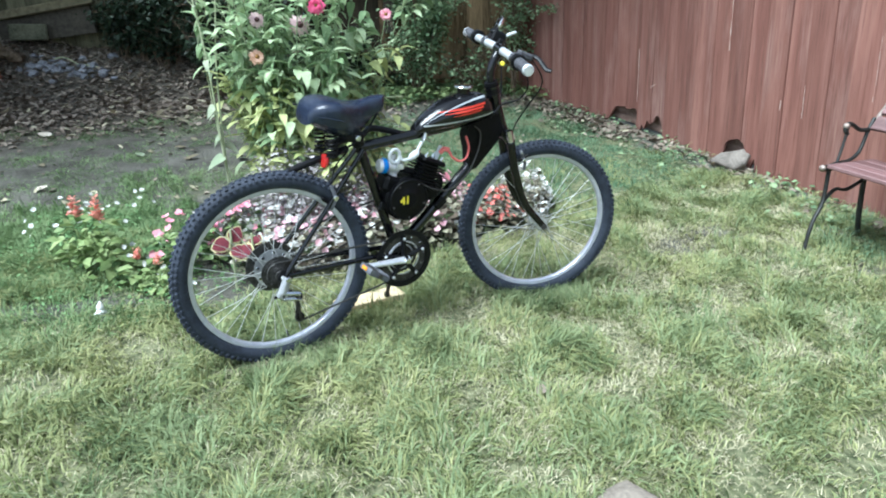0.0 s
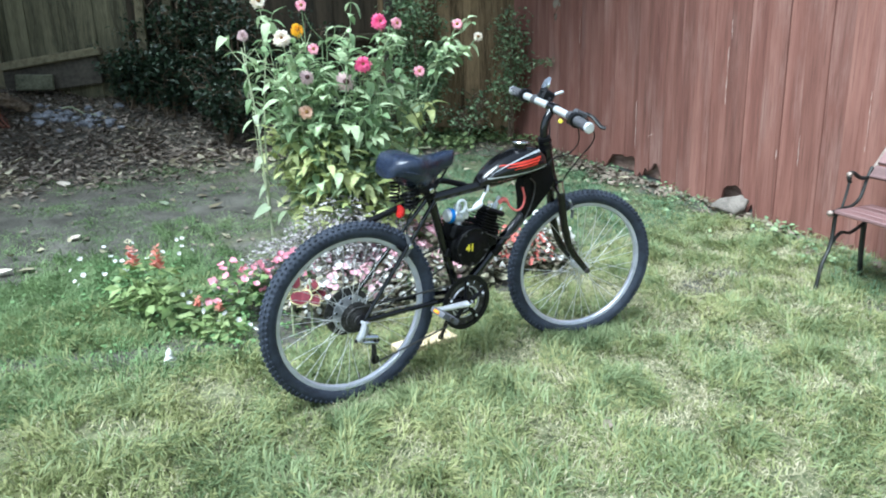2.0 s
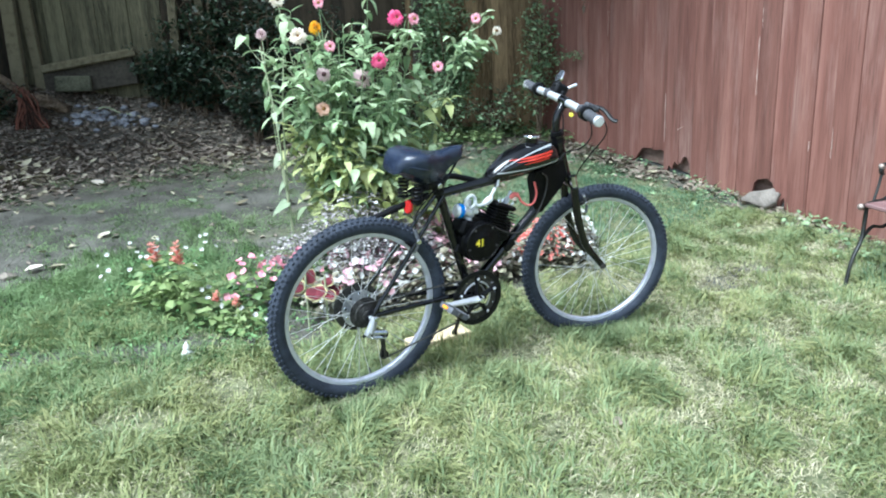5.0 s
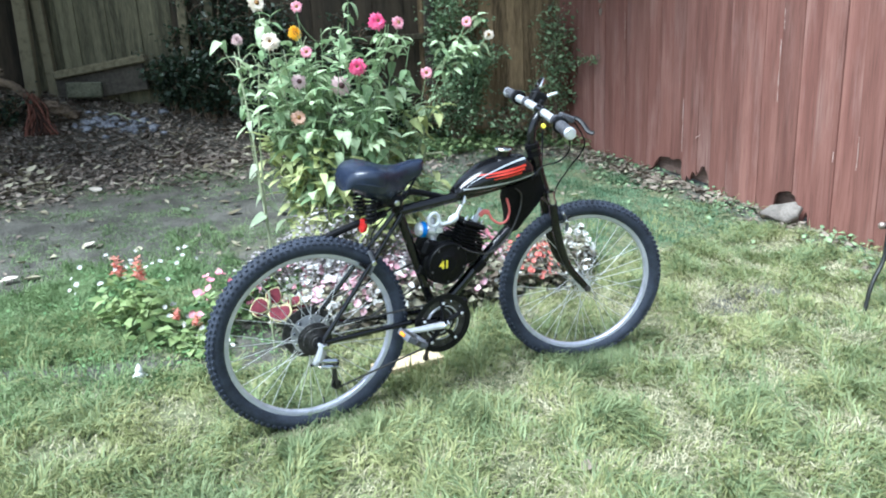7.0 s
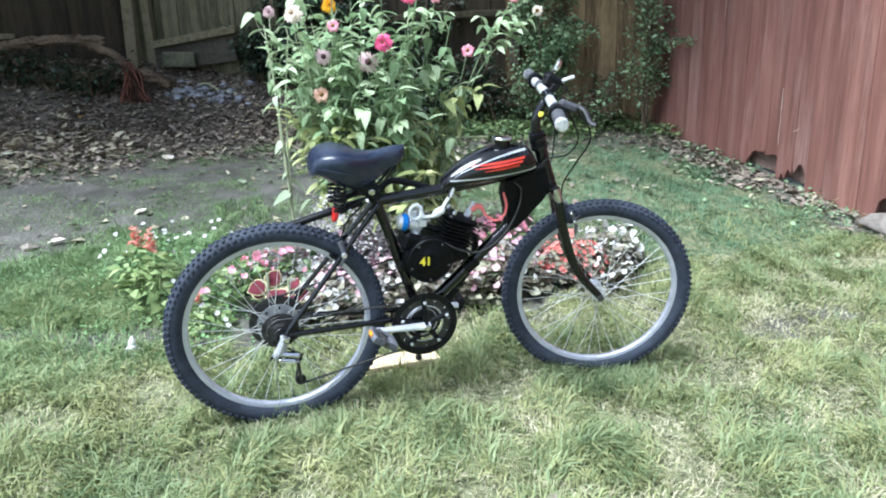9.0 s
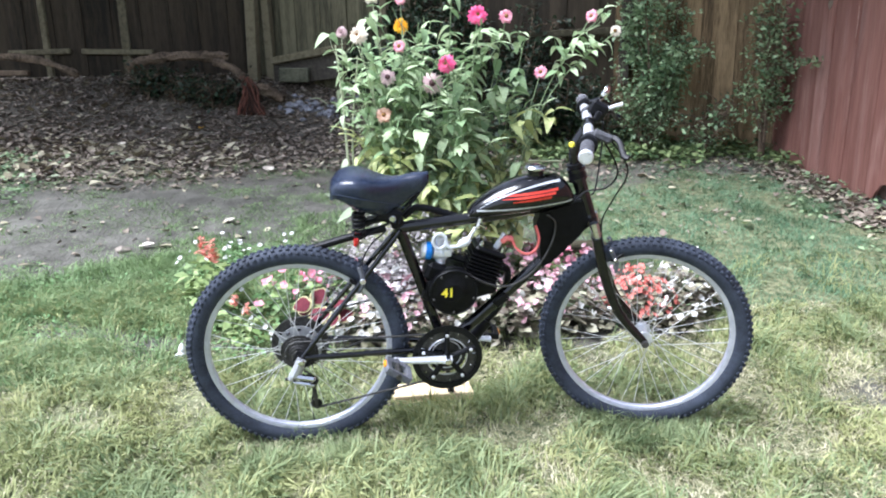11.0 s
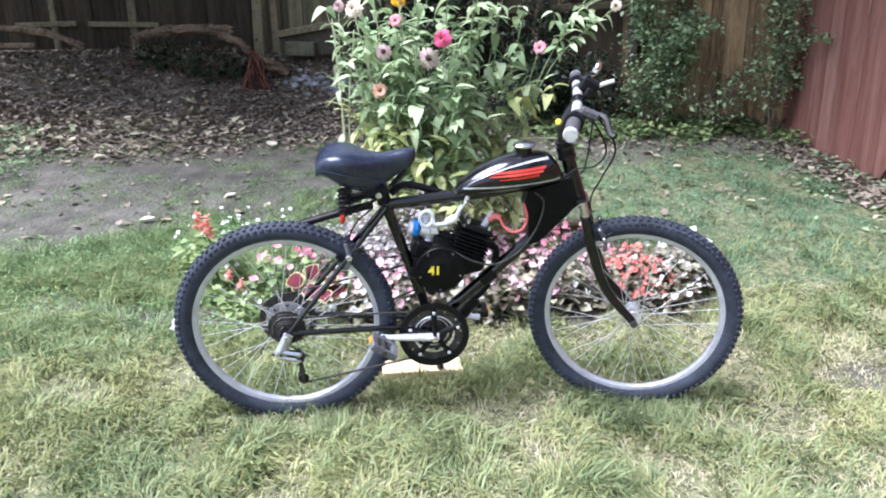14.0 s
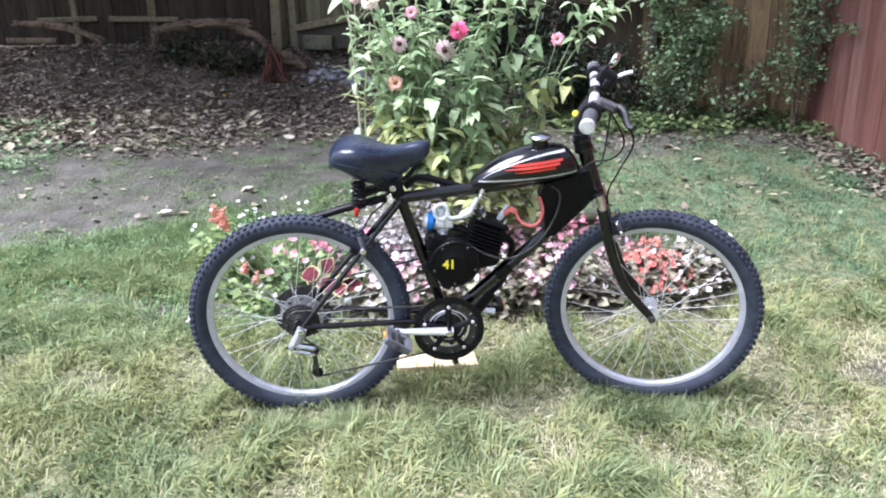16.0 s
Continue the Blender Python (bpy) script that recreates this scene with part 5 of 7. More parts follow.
# ---- bench ----
def bench():
    top = root("garden_bench", pose(0.025, 0.0, 0.0), "red-brown slatted garden bench with black cast-iron ends before the fence", "bench")
    y0, y1 = -0.345, -1.62
    for y, name in ((y0, "end_frame"), (y1, "end_frame")):
        z = gz(2.6, y)
        legs = Geo()
        legs.tube(curve([(2.425, y, z), (2.465, y, z + 0.14), (2.53, y, z + 0.24), (2.545, y, z + 0.39)]), [0.014] * 19, 8, flat=0.7)
        legs.tube(curve([(2.885, y, z), (2.865, y, z + 0.15), (2.86, y, z + 0.39)]), [0.019] * 13, 8, flat=0.7)
        legs.tube(curve([(2.53, y, z + 0.24), (2.62, y, z + 0.285), (2.72, y, z + 0.27), (2.86, y, z + 0.30)]), [0.009] * 19, 8, flat=0.7)
        legs.tube([(2.49, y, z + 0.40), (2.88, y, z + 0.375)], 0.012, 8)
        fr = part(name, legs, IRON, top, "black cast-iron bench end")
        arm = Geo().tube(curve([(2.50, y, z + 0.405), (2.60, y, z + 0.415), (2.70, y, z + 0.415), (2.78, y, z + 0.45), (2.83, y, z + 0.545), (2.87, y, z + 0.60)]), 0.009, 8)
        arm.tube(curve([(2.655, y, z + 0.545), (2.635, y, z + 0.565), (2.645, y, z + 0.592), (2.685, y, z + 0.588), (2.76, y, z + 0.555), (2.84, y, z + 0.552), (2.89, y, z + 0.585)]), 0.010, 8)
        arm.tube(curve([(2.655, y, z + 0.58), (2.63, y, z + 0.49), (2.60, y, z + 0.415)]), 0.007, 8)
        part("back_post", Geo().tube(curve([(2.885, y, z + 0.582), (2.92, y, z + 0.612), (2.99, y, z + 0.668), (3.165, y, z + 0.812)]), 0.012, 8), RUST, fr, "iron back post worn to bright metal")
        part("armrest", arm, IRON, fr, "curled cast-iron arm")
        part("knob", Geo().lathe([(0.0, -0.016), (0.012, -0.011), (0.017, 0), (0.012, 0.011), (0.0, 0.016)], 12, pose(2.49, y, z + 0.405, 90, 0, 0)), RUST, fr, "worn scroll tip")
        part("knob", Geo().lathe([(0.0, -0.016), (0.012, -0.011), (0.016, 0), (0.012, 0.011), (0.0, 0.016)], 12, pose(2.640, y, z + 0.585, 90, 0, 0)), RUST, fr, "worn scroll tip")
        part("knob", Geo().lathe([(0.0, -0.014), (0.010, -0.01), (0.014, 0), (0.010, 0.01), (0.0, 0.014)], 12, pose(3.173, y, z + 0.817, 90, 0, 0)), RUST, fr, "worn scroll tip")
    za, zb = gz(2.6, y0), gz(2.6, y1)
    tilt = math.degrees(math.atan2(za - zb, y0 - y1))
    zm, ym, ln = (za + zb) / 2, (y0 + y1) / 2, (y0 - y1) - 0.01
    for i in range(4):
        part("seat_slat", Geo().box((0.088, ln, 0.02), c=0.004), BENCH_WOOD, top, m=pose(2.545 + 0.098 * i, ym, zm + 0.413 - 0.006 * i, tilt, 3, 0))
    for i in range(4):
        part("back_slat", Geo().box((0.082, ln, 0.02), c=0.004), BENCH_WOOD, top, m=pose(2.905 + 0.079 * i, ym, zm + 0.597 + 0.064 * i, tilt, -40, 0))
    return top


bench()

# ---- small things on the ground ----
block = thing("wood_block", Geo().box((0.285, 0.088, 0.04), c=0.003), PINE, pose(0.43, 0.215, gz(0.43, 0.215) + 0.008, 4, 2, 4), "pale pine offcut under the kickstand on the grass", "wood block")


def stone(name, size, seed, material, m, label, category="stone", flat=0.5, group=""):
    """A lumpy stone, cut flat in places."""
    rnd = random.Random(seed)
    bm = bmesh.new()
    bmesh.ops.create_icosphere(bm, subdivisions=4, radius=1)
    cuts = [(Vector((rnd.uniform(-1, 1), rnd.uniform(-1, 1), rnd.uniform(-0.3, 1))).normalized(), rnd.uniform(0.55, 0.85)) for _ in range(9)]
    for v in bm.verts:
        p = v.co.copy()
        for nrm, d in cuts:
            k = p.dot(nrm)
            if k > d:
                p -= nrm * (k - d) * 0.85
        p *= 1 + 0.08 * noise.noise(p * 2.3 + Vector((seed, 0, 0))) + 0.03 * noise.noise(p * 7)
        v.co = Vector((p.x * size[0], p.y * size[1], p.z * size[2]))
    me = bpy.data.meshes.new(name)
    bm.to_mesh(me)
    bm.free()
    me.shade_smooth()
    me.set_sharp_from_angle(angle=radians(40))
    return thing(name, me, material, m, label, category, group)


def slab(name, outline, thick, material, m, label):
    """A flat broken stone with a rough rim and a slightly domed face."""
    pts = []
    for (x0, y0), (x1, y1) in zip(outline, outline[1:] + outline[:1]):
        for k in range(6):
            t = k / 6
            x, y = x0 + (x1 - x0) * t, y0 + (y1 - y0) * t
            w = 0.012 * noise.noise((x * 18, y * 18, 5))
            pts.append((x + w, y - w))
    loops = [[(x * k, y * k, z + 0.006 * noise.noise((x * k * 14, y * k * 14, z * 9))) for x, y in pts] for k, z in ((0.95, -thick), (1.0, -0.3 * thick), (0.97, 0.0), (0.88, 0.010), (0.6, 0.018), (0.3, 0.022), (0.05, 0.022))]
    return thing(name, Geo().rings(loops), material, m, label, "stone", sharp=50)


slab("field_stone", [(0.02, 0.17), (-0.13, 0.06), (-0.30, -0.08), (-0.22, -0.25), (0.18, -0.28), (0.25, -0.14), (0.14, 0.04)], 0.05, STONE, pose(0.465, -1.20, gz(0.465, -1.20) + 0.030, 5, 0, -28) @ Matrix.Scale(1.1, 4), "grey flat broken stone sunk in the lawn")
slab("stone_slab", [(-0.07, 0.19), (0.03, 0.13), (0.12, -0.08), (0.08, -0.17), (-0.03, -0.18), (-0.11, -0.10)], 0.05, TAN_STONE, pose(3.305, 0.745, gz(3.305, 0.745) + 0.075, 4, -48, 0) @ Matrix.Scale(0.68, 4), "tan flat stone slab leaning at the foot of the fence")
stone("stone", (0.05, 0.04, 0.025), 14, STONE, pose(-1.10, 1.80, gz(-1.10, 1.80) + 0.01), "small grey stone on bare dirt", "stone")


def figurine():
    g = Geo().lathe([(0.024, 0), (0.026, 0.004), (0.024, 0.012), (0.021, 0.03), (0.016, 0.046), (0.012, 0.052), (0.0145, 0.06), (0.0135, 0.070), (0.009, 0.080), (0.004, 0.092), (0.0, 0.096)], 20)
    g.tube([(0.018, 0, 0.04), (0.026, -0.004, 0.028), (0.02, -0.012, 0.022)], 0.005, 8).tube([(-0.018, 0, 0.04), (-0.026, -0.004, 0.028), (-0.02, -0.012, 0.022)], 0.005, 8)
    return thing("garden_figurine", g, CERAMIC, pose(-0.513, 0.565, gz(-0.513, 0.565) - 0.002, 0, 4, 20) @ Matrix.Diagonal((0.95, 0.95, 0.75, 1)), "small white ceramic garden figurine at the bed's edge", "figurine")


figurine()

# ---- rear bank: timbers, log, block, stump ----
thing("landscape_timber", Geo().box((0.86, 0.09, 0.07), c=0.008), GREY_WOOD, pose(-0.24, 5.25, 1.30, 0, -8, -26.5), "grey landscape timber along the foot of the fence", "timber")
thing("retaining_board", Geo().box((0.86, 0.05, 0.26), c=0.006), DARK_WOOD, pose(-0.26, 5.31, 1.16, 0, -6, -26.5), "dark retaining board below the timber", "board")
thing("landscape_timber", Geo().box((0.72, 0.06, 0.055), c=0.008), GREY_WOOD, pose(-2.22, 5.78, 1.36, 0, 1.5, -4), "grey landscape timber along the foot of the fence", "timber")
thing("landscape_timber", Geo().box((1.5, 0.09, 0.06), c=0.008), GREY_WOOD, pose(1.95, 4.22, 1.42, 0, -1, -26.5), "grey landscape timber along the foot of the fence", "timber")
thing("landscape_timber", Geo().box((0.62, 0.06, 0.055), c=0.008), GREY_WOOD, pose(-3.0, 5.83, 1.37, 0, -1, -4), "grey landscape timber along the foot of the fence", "timber")
thing("landscape_timber", Geo().box((0.5, 0.06, 0.05), c=0.008), BARK, pose(-3.24, 5.50, 1.17, 0, 1, -4), "reddish-brown rotting timber on the bank below the fence", "timber")
thing("concrete_block", Geo().box((0.30, 0.16, 0.14), c=0.012), CONCRETE, pose(-0.40, 5.30, 1.10, 0, 2, -8), "mossy concrete block on the bank", "block")
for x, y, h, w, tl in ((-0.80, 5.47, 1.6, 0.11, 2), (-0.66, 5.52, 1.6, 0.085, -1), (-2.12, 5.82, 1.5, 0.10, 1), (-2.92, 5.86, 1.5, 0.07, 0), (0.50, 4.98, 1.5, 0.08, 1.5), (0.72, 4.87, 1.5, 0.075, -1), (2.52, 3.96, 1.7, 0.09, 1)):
    # the post past x = 2 gets the darker wood
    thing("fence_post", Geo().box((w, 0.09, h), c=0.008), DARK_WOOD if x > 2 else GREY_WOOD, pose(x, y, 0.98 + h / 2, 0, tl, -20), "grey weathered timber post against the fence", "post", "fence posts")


def log(pts, r, label):
    """A rotting log: fluted, knotted, broken at its ends."""
    line = curve(pts, 12)
    g = Geo().tube(line, [r * (1 + 0.25 * noise.noise(p * 7)) for p in line], 18)
    for i, p in enumerate(g.v):
        c = line[min(len(line) - 1, i // 18)]
        q = Vector(p)
        k = 1 + 0.5 * noise.noise((q.x * 9, q.y * 45, q.z * 45)) + 0.25 * noise.noise(q * 60)
        if i // 18 in (0, len(line) - 1):
            k *= 0.7
        g.v[i] = tuple(c + (q - c) * k + Vector((0.05 * noise.noise(q * 40), 0, 0)) * (i // 18 in (0, len(line) - 1)))
    return thing("fallen_log", g, BARK, pose(0, 0, 0), label, "log", sharp=60)


log([(-1.95, 5.12, 1.20), (-1.75, 5.15, 1.27), (-1.40, 5.18, 1.30), (-1.03, 5.15, 1.285)], 0.043, "rotting grey-brown log lying on the bank")
log([(-1.15, 5.12, 1.24), (-0.98, 5.10, 1.18), (-0.84, 5.06, 1.05), (-0.74, 5.04, 0.92)], 0.034, "rotting grey-brown log lying on the bank")
log([(-3.35, 5.42, 1.33), (-3.0, 5.36, 1.31), (-2.74, 5.32, 1.26), (-2.45, 5.25, 1.14)], 0.034, "thin reddish-brown rotting branch on the bank")
log([(-0.78, 5.06, 0.99), (-0.64, 5.04, 0.95), (-0.50, 5.02, 0.88)], 0.046, "rotting grey-brown log lying on the bank")
st = Geo()
rnd = random.Random(4)
SX, SY = -0.83, 4.96
SZ = gz(SX, SY)
for i in range(46):
    p = Vector((SX + rnd.gauss(0.0, 0.035), SY + 0.03, SZ + rnd.uniform(0.16, 0.36)))
    q = Vector((SX + rnd.uniform(-0.13, 0.16), SY + rnd.uniform(-0.07, 0.05), SZ - 0.02))
    r0 = rnd.uniform(0.004, 0.021)
    bend = Vector((rnd.uniform(-0.05, 0.05), -0.03, rnd.uniform(-0.02, 0.05)))
    line = curve([p, p.lerp(q, 0.35) + bend * 0.5, p.lerp(q, 0.7) - bend * 0.3 + Vector((0, -0.02, 0)), q], 5)
    st.tube(line, [r0 * (0.35 + 0.05 * k) * (1 + 0.3 * noise.noise(v * 30)) for k, v in enumerate(line)], 7)
thing("tree_stump", st, RED_ROOT, pose(0, 0, 0), "torn reddish stump with splayed roots", "stump", sharp=60)
rub = random.Random(77)
for i in range(64):
    u = rub.gauss(0, 0.5)
    x, y, sx = -0.16 + 0.30 * u + rub.gauss(0, 0.05), 4.985 - 0.10 * u + rub.gauss(0, 0.075), rub.choice((0.016, 0.024, 0.034, 0.05)) * rub.uniform(0.7, 1.3)
    stone("rubble", (sx, sx * 0.8, sx * 0.55), 20 + i, ASH, pose(x, y, gz(x, y) + 0.01, 0, 0, 40 * i), "blue-grey lump of ash and rubble on the leaf litter", "rubble", group="rubble heap")
thing("twig", Geo().tube(curve([(-0.28, 5.10, gz(-0.28, 5.1) + 0.02), (-0.18, 5.05, gz(-0.2, 5.05) + 0.07), (-0.08, 5.0, gz(-0.1, 5) + 0.04)]), 0.006, 6), PALE_STEM, pose(0, 0, 0), "pale dry twig on the leaf litter", "twig")
thing("pale_stick", Geo().box((0.11, 0.012, 0.010), c=0.003), PALE_STEM, pose(0.02, 4.98, gz(0.02, 4.98) + 0.03, 0, 14, -20), "pale splinter of wood on the leaf litter", "stick")
thing("edging_timber", Geo().box((0.45, 0.10, 0.085), c=0.012), GREY_WOOD, pose(1.27, 1.42, gz(1.27, 1.42) + 0.03, 0, 0.5, 2), "weathered grey edging timber behind the flowerbed", "timber")
thing("garden_stake", Geo().box((0.20, 0.022, 0.008), c=0.002), PALE_STEM, pose(1.10, 1.30, 0.705, 0, 1, 0), "pale wooden garden stake caught level among the stems", "stake")

# ---- plants ----
LEAVES = [Geo().add(*leaf_shape(0.098, 0.041 + 0.003 * i, 0.2 + 0.2 * i, 0.26, 6, base=0.68)).mesh("leaf", 180) for i in range(4)]
PALES = [Geo().add(*leaf_shape(0.085, 0.042, 0.5 + 0.3 * i, 0.25, 6)).mesh("leaf", 180) for i in range(2)]


def bloom(r, layers, droop=0.25, count=13, width=0.5, seed=0):
    """A round daisy-like head facing +z: petals, layer over layer."""
    rnd = random.Random(seed)
    g = Geo()
    for k in range(layers):
        for i in range(count - k):
            rr = r * (1 - 0.22 * k) * rnd.uniform(0.9, 1.06)
            v, f = leaf_shape(rr, rr * width, droop * (1 - 0.55 * k), -0.15, 4, base=1.1)
            a = 360 * i / (count - k) + 13 * k + rnd.uniform(-5, 5)
            g.add(v, f, pose(0, 0, 0.004 * k, 0, -6 - 16 * k, a))
    return g.mesh("petals", 180)


FLAT_BLOOM, FULL_BLOOM, OLD_BLOOM, BALL_BLOOM = bloom(0.042, 2, 0.3, seed=1), bloom(0.041, 3, 0.32, 14, seed=2), bloom(0.044, 1, 0.4, 15, 0.36, seed=3), bloom(0.033, 4, 0.3, 15, seed=4)
HEART = Geo().lathe([(0.010, -0.012), (0.0125, 0.0), (0.012, 0.007), (0.007, 0.013), (0.0, 0.015)], 14).mesh("flower_centre", 60)


TINTED = {}


def tinted(mesh, material):
    """The same shape in another colour."""
    key = mesh.name, material.name
    if key not in TINTED:
        me = mesh.copy()
        me.materials.clear()
        me.materials.append(material)
        TINTED[key] = me
    return TINTED[key]


def flower(parent, at, facing, shape, colour, size=1.0, label=""):
    m = Matrix.Translation(at) @ Vector(facing).to_track_quat("Z", "Y").to_matrix().to_4x4() @ Matrix.Scale(size, 4)
    head = part("flower_head", tinted(shape, colour), colour, parent, label, m)
    part("flower_centre", HEART if colour is not MAUVE else tinted(HEART, DARK_DISC), DARK_DISC if colour is MAUVE else DISC, head)
    return head


VIEWER = Vector((-0.25, -2.1, 0.5))
# colour, shape, tip of the stem, size
HEADS = (
    (PINK, FULL_BLOOM, (0.585, 0.913, 1.177), 1.05, "hot pink zinnia in bloom with yellow-green leaves"),
    (MAUVE, OLD_BLOOM, (0.536, 1.005, 1.10), 1.2, "fading mauve zinnia with a dark centre"),
    (ROSE, FLAT_BLOOM, (1.048, 1.151, 1.134), 0.8, "rose pink zinnia on a leaning stem"),
    (ORANGE, BALL_BLOOM, (0.426, 1.279, 1.349), 1.15, "golden orange zinnia on a tall stem"),
    (SALMON, FLAT_BLOOM, (0.323, 1.008, 0.97), 0.9, "faded salmon zinnia low in the clump"),
    (CREAM, FULL_BLOOM, (0.228, 1.0, 1.300), 1.05, "cream zinnia in full bloom"),
    (PINK, FULL_BLOOM, (0.733, 1.0, 1.375), 1.1, "hot pink zinnia in bloom on a tall stem"),
    (ROSE, FLAT_BLOOM, (0.869, 1.065, 1.373), 0.8, "rose pink zinnia on a tall stem"),
    (ROSE, FLAT_BLOOM, (1.257, 1.086, 1.372), 0.75, "rose pink zinnia on an arching branch"),
    (CREAM, OLD_BLOOM, (1.345, 1.02, 1.305), 0.65, "spent cream zinnia on an arching branch"),
    (ROSE, FLAT_BLOOM, (0.40, 1.05, 1.254), 0.7, "small rose zinnia among green leaves"),
    (PINK, FULL_BLOOM, (0.64, 1.10, 1.53), 1.0, "hot pink zinnia in bloom on a tall stem"),
    (ROSE, FLAT_BLOOM, (0.42, 1.20, 1.46), 0.7, "small rose zinnia on a tall stem"),
    (CREAM, FLAT_BLOOM, (0.30, 1.45, 1.50), 1.1, "cream zinnia on a tall stem"),
    (MAUVE, BALL_BLOOM, (0.155, 1.30, 1.325), 0.9, "half-closed mauve zinnia on a pale stem"),
    (MAUVE, OLD_BLOOM, (0.345, 1.02, 1.128), 0.9, "fading mauve zinnia among green leaves"),
)


def covers(p, head):
    """Whether a leaf at p would grow before a bloom, on its sunny side."""
    way = Vector((VIEWER.x, VIEWER.y, 1.17)) - head
    far = max(0.0, min(0.30, (p - head).dot(way.normalized())))
    return (p - head - way.normalized() * far).length < 0.058


def zinnia(base, tip, rnd, leaf_mat, stem_mat, label, bow=0.06, spacing=0.062, leaf_size=1.0, first=0.12, shapes=None, thick=0.0036, shoots=0, mid=None):
    """One stem with leaves in opposite pairs, and leafy side shoots. Returns the plant."""
    base, tip = Vector(base), Vector(tip)
    mid = Vector(mid) if mid else (base + tip) / 2 + Vector((rnd.uniform(-bow, bow), rnd.uniform(-bow, bow), 0))
    line = curve([base, mid, tip], 8)
    top = root("zinnia_plant", Matrix.Translation(base), label, "flower", "zinnia clump")
    n = len(line)
    g = Geo().tube([p - base for p in line], [thick * (1 - 0.5 * i / n) for i in range(n)], 6)
    kinds = shapes or LEAVES

    def leaf(p, size, heading, lift):
        if any(covers(base + p, Vector(h[2])) for h in HEADS):
            return
        m = Matrix.Translation(p) @ pose(0, 0, 0, rnd.uniform(-25, 25), lift, heading) @ Matrix.Scale(size, 4)
        mt = YLEAF if leaf_mat is ZLEAF and p.z < 0.66 and rnd.random() < 0.95 - p.z * 0.95 else leaf_mat
        part("leaf", tinted(kinds[rnd.randrange(len(kinds))], mt), mt, top, m=m)

    def along(s):
        i = min(n - 2, int(s * (n - 1)))
        return line[i].lerp(line[i + 1], s * (n - 1) - i) - base

    length = sum((b - a).length for a, b in zip(line, line[1:]))
    pairs = max(3, int(length * (1 - first) / spacing))
    turn = rnd.uniform(0, 360)
    for k in range(pairs):
        s = min(0.985, max(0.02, first + (1 - first) * (k + rnd.uniform(-0.3, 0.3)) / pairs))
        turn += 90 + rnd.uniform(-30, 30)
        for side in (0, 180):
            if rnd.random() > 0.1:
                leaf(along(s), leaf_size * (1.08 - 0.4 * s) * rnd.uniform(0.7, 1.2), turn + side + rnd.uniform(-20, 20), rnd.uniform(-38, 34))
    for k in range(shoots):
        s = rnd.uniform(max(first + 0.05, 0.25), 0.95)
        p, a = along(s), rnd.uniform(0, 6.283)
        q = p + Vector((math.cos(a), math.sin(a), rnd.uniform(0.5, 1.6))).normalized() * rnd.uniform(0.08, 0.2)
        bend = (p + q) / 2 + Vector((math.cos(a), math.sin(a), 0)) * 0.02
        g.tube(curve([p, bend, q], 3), thick * 0.5, 5)
        for at in (bend, q):
            h = rnd.uniform(0, 360)
            for side in (0, 180):
                leaf(at, leaf_size * rnd.uniform(0.55, 0.95), h + side + rnd.uniform(-25, 25), rnd.uniform(-45, 25))
    part("stem", g, stem_mat, top)
    return top


rnd = random.Random(11)
for i, (colour, shape, tip, size, label) in enumerate(HEADS):
    bx = 0.56 + (tip[0] - 0.56) * 0.42 + rnd.uniform(-0.05, 0.05)
    by = 1.10 + (tip[1] - 1.10) * 0.4 + rnd.uniform(-0.06, 0.06)
    far, edge = tip[0] > 1.2, tip[0] < 0.2
    bx = 0.20 if edge else 0.74 + 0.02 * (i % 2) if far else max(bx, 0.42)
    mid = (1.03 + 0.02 * (i % 2), 1.10, 0.98) if far else (0.15, 1.22, 0.80) if edge else None
    plant = zinnia((bx, by, gz(bx, by)), tip, rnd, ZLEAF, ZSTEM if tip[0] > 0.3 else PALE_STEM, label, bow=0.03, first=0.66 if far else 0.62 if edge else 0.34, leaf_size=0.95 if far else 1.05, spacing=0.06 if not far else 0.045,
                   shoots=3, mid=mid)
    face = (VIEWER - Vector(tip)).normalized() * 1.0 + Vector((rnd.uniform(-0.35, 0.35), rnd.uniform(-0.2, 0.2), 0.4))
    flower(plant, Vector(tip) - plant.matrix_basis.translation, face, shape, colour, size)
# leafy stems without a bloom
for i in range(54):
    a, r = rnd.uniform(0, 6.28), rnd.random() ** 0.5
    bx, by = 0.59 + 0.15 * r * math.cos(a), 1.12 + 0.13 * r * math.sin(a)
    h = rnd.uniform(0.6, 1.30) - 0.22 * r * rnd.random()
    tip = (bx + 0.05 + 0.27 * r * math.cos(a) + rnd.uniform(-0.06, 0.06), by + 0.14 * r * math.sin(a) + rnd.uniform(-0.05, 0.05), gz(bx, by) + h)
    low = h < 0.85 and rnd.random() < 0.75
    zinnia((bx, by, gz(bx, by)), tip, rnd, YLEAF if low else ZLEAF, ZSTEM, "leafy zinnia stem with yellowing lower leaves" if low else "green leafy zinnia stem without a bloom", bow=0.06, leaf_size=1.1, spacing=0.06, shoots=6, first=0.2)
# leafy stems over the pale ones at the clump's edge
for i in range(3):
    bx, by = 0.38 + rnd.uniform(-0.05, 0.08), 1.18 + rnd.uniform(-0.06, 0.06)
    tip = (bx + rnd.uniform(-0.12, 0.12), by + rnd.uniform(-0.1, 0.06), gz(bx, by) + rnd.uniform(0.85, 1.2))
    zinnia((bx, by, gz(bx, by)), tip, rnd, ZLEAF, PALE_STEM, "grey-green zinnia stem with leaves towards its top", bow=0.08, first=0.62, leaf_size=0.9, spacing=0.05, shoots=7)
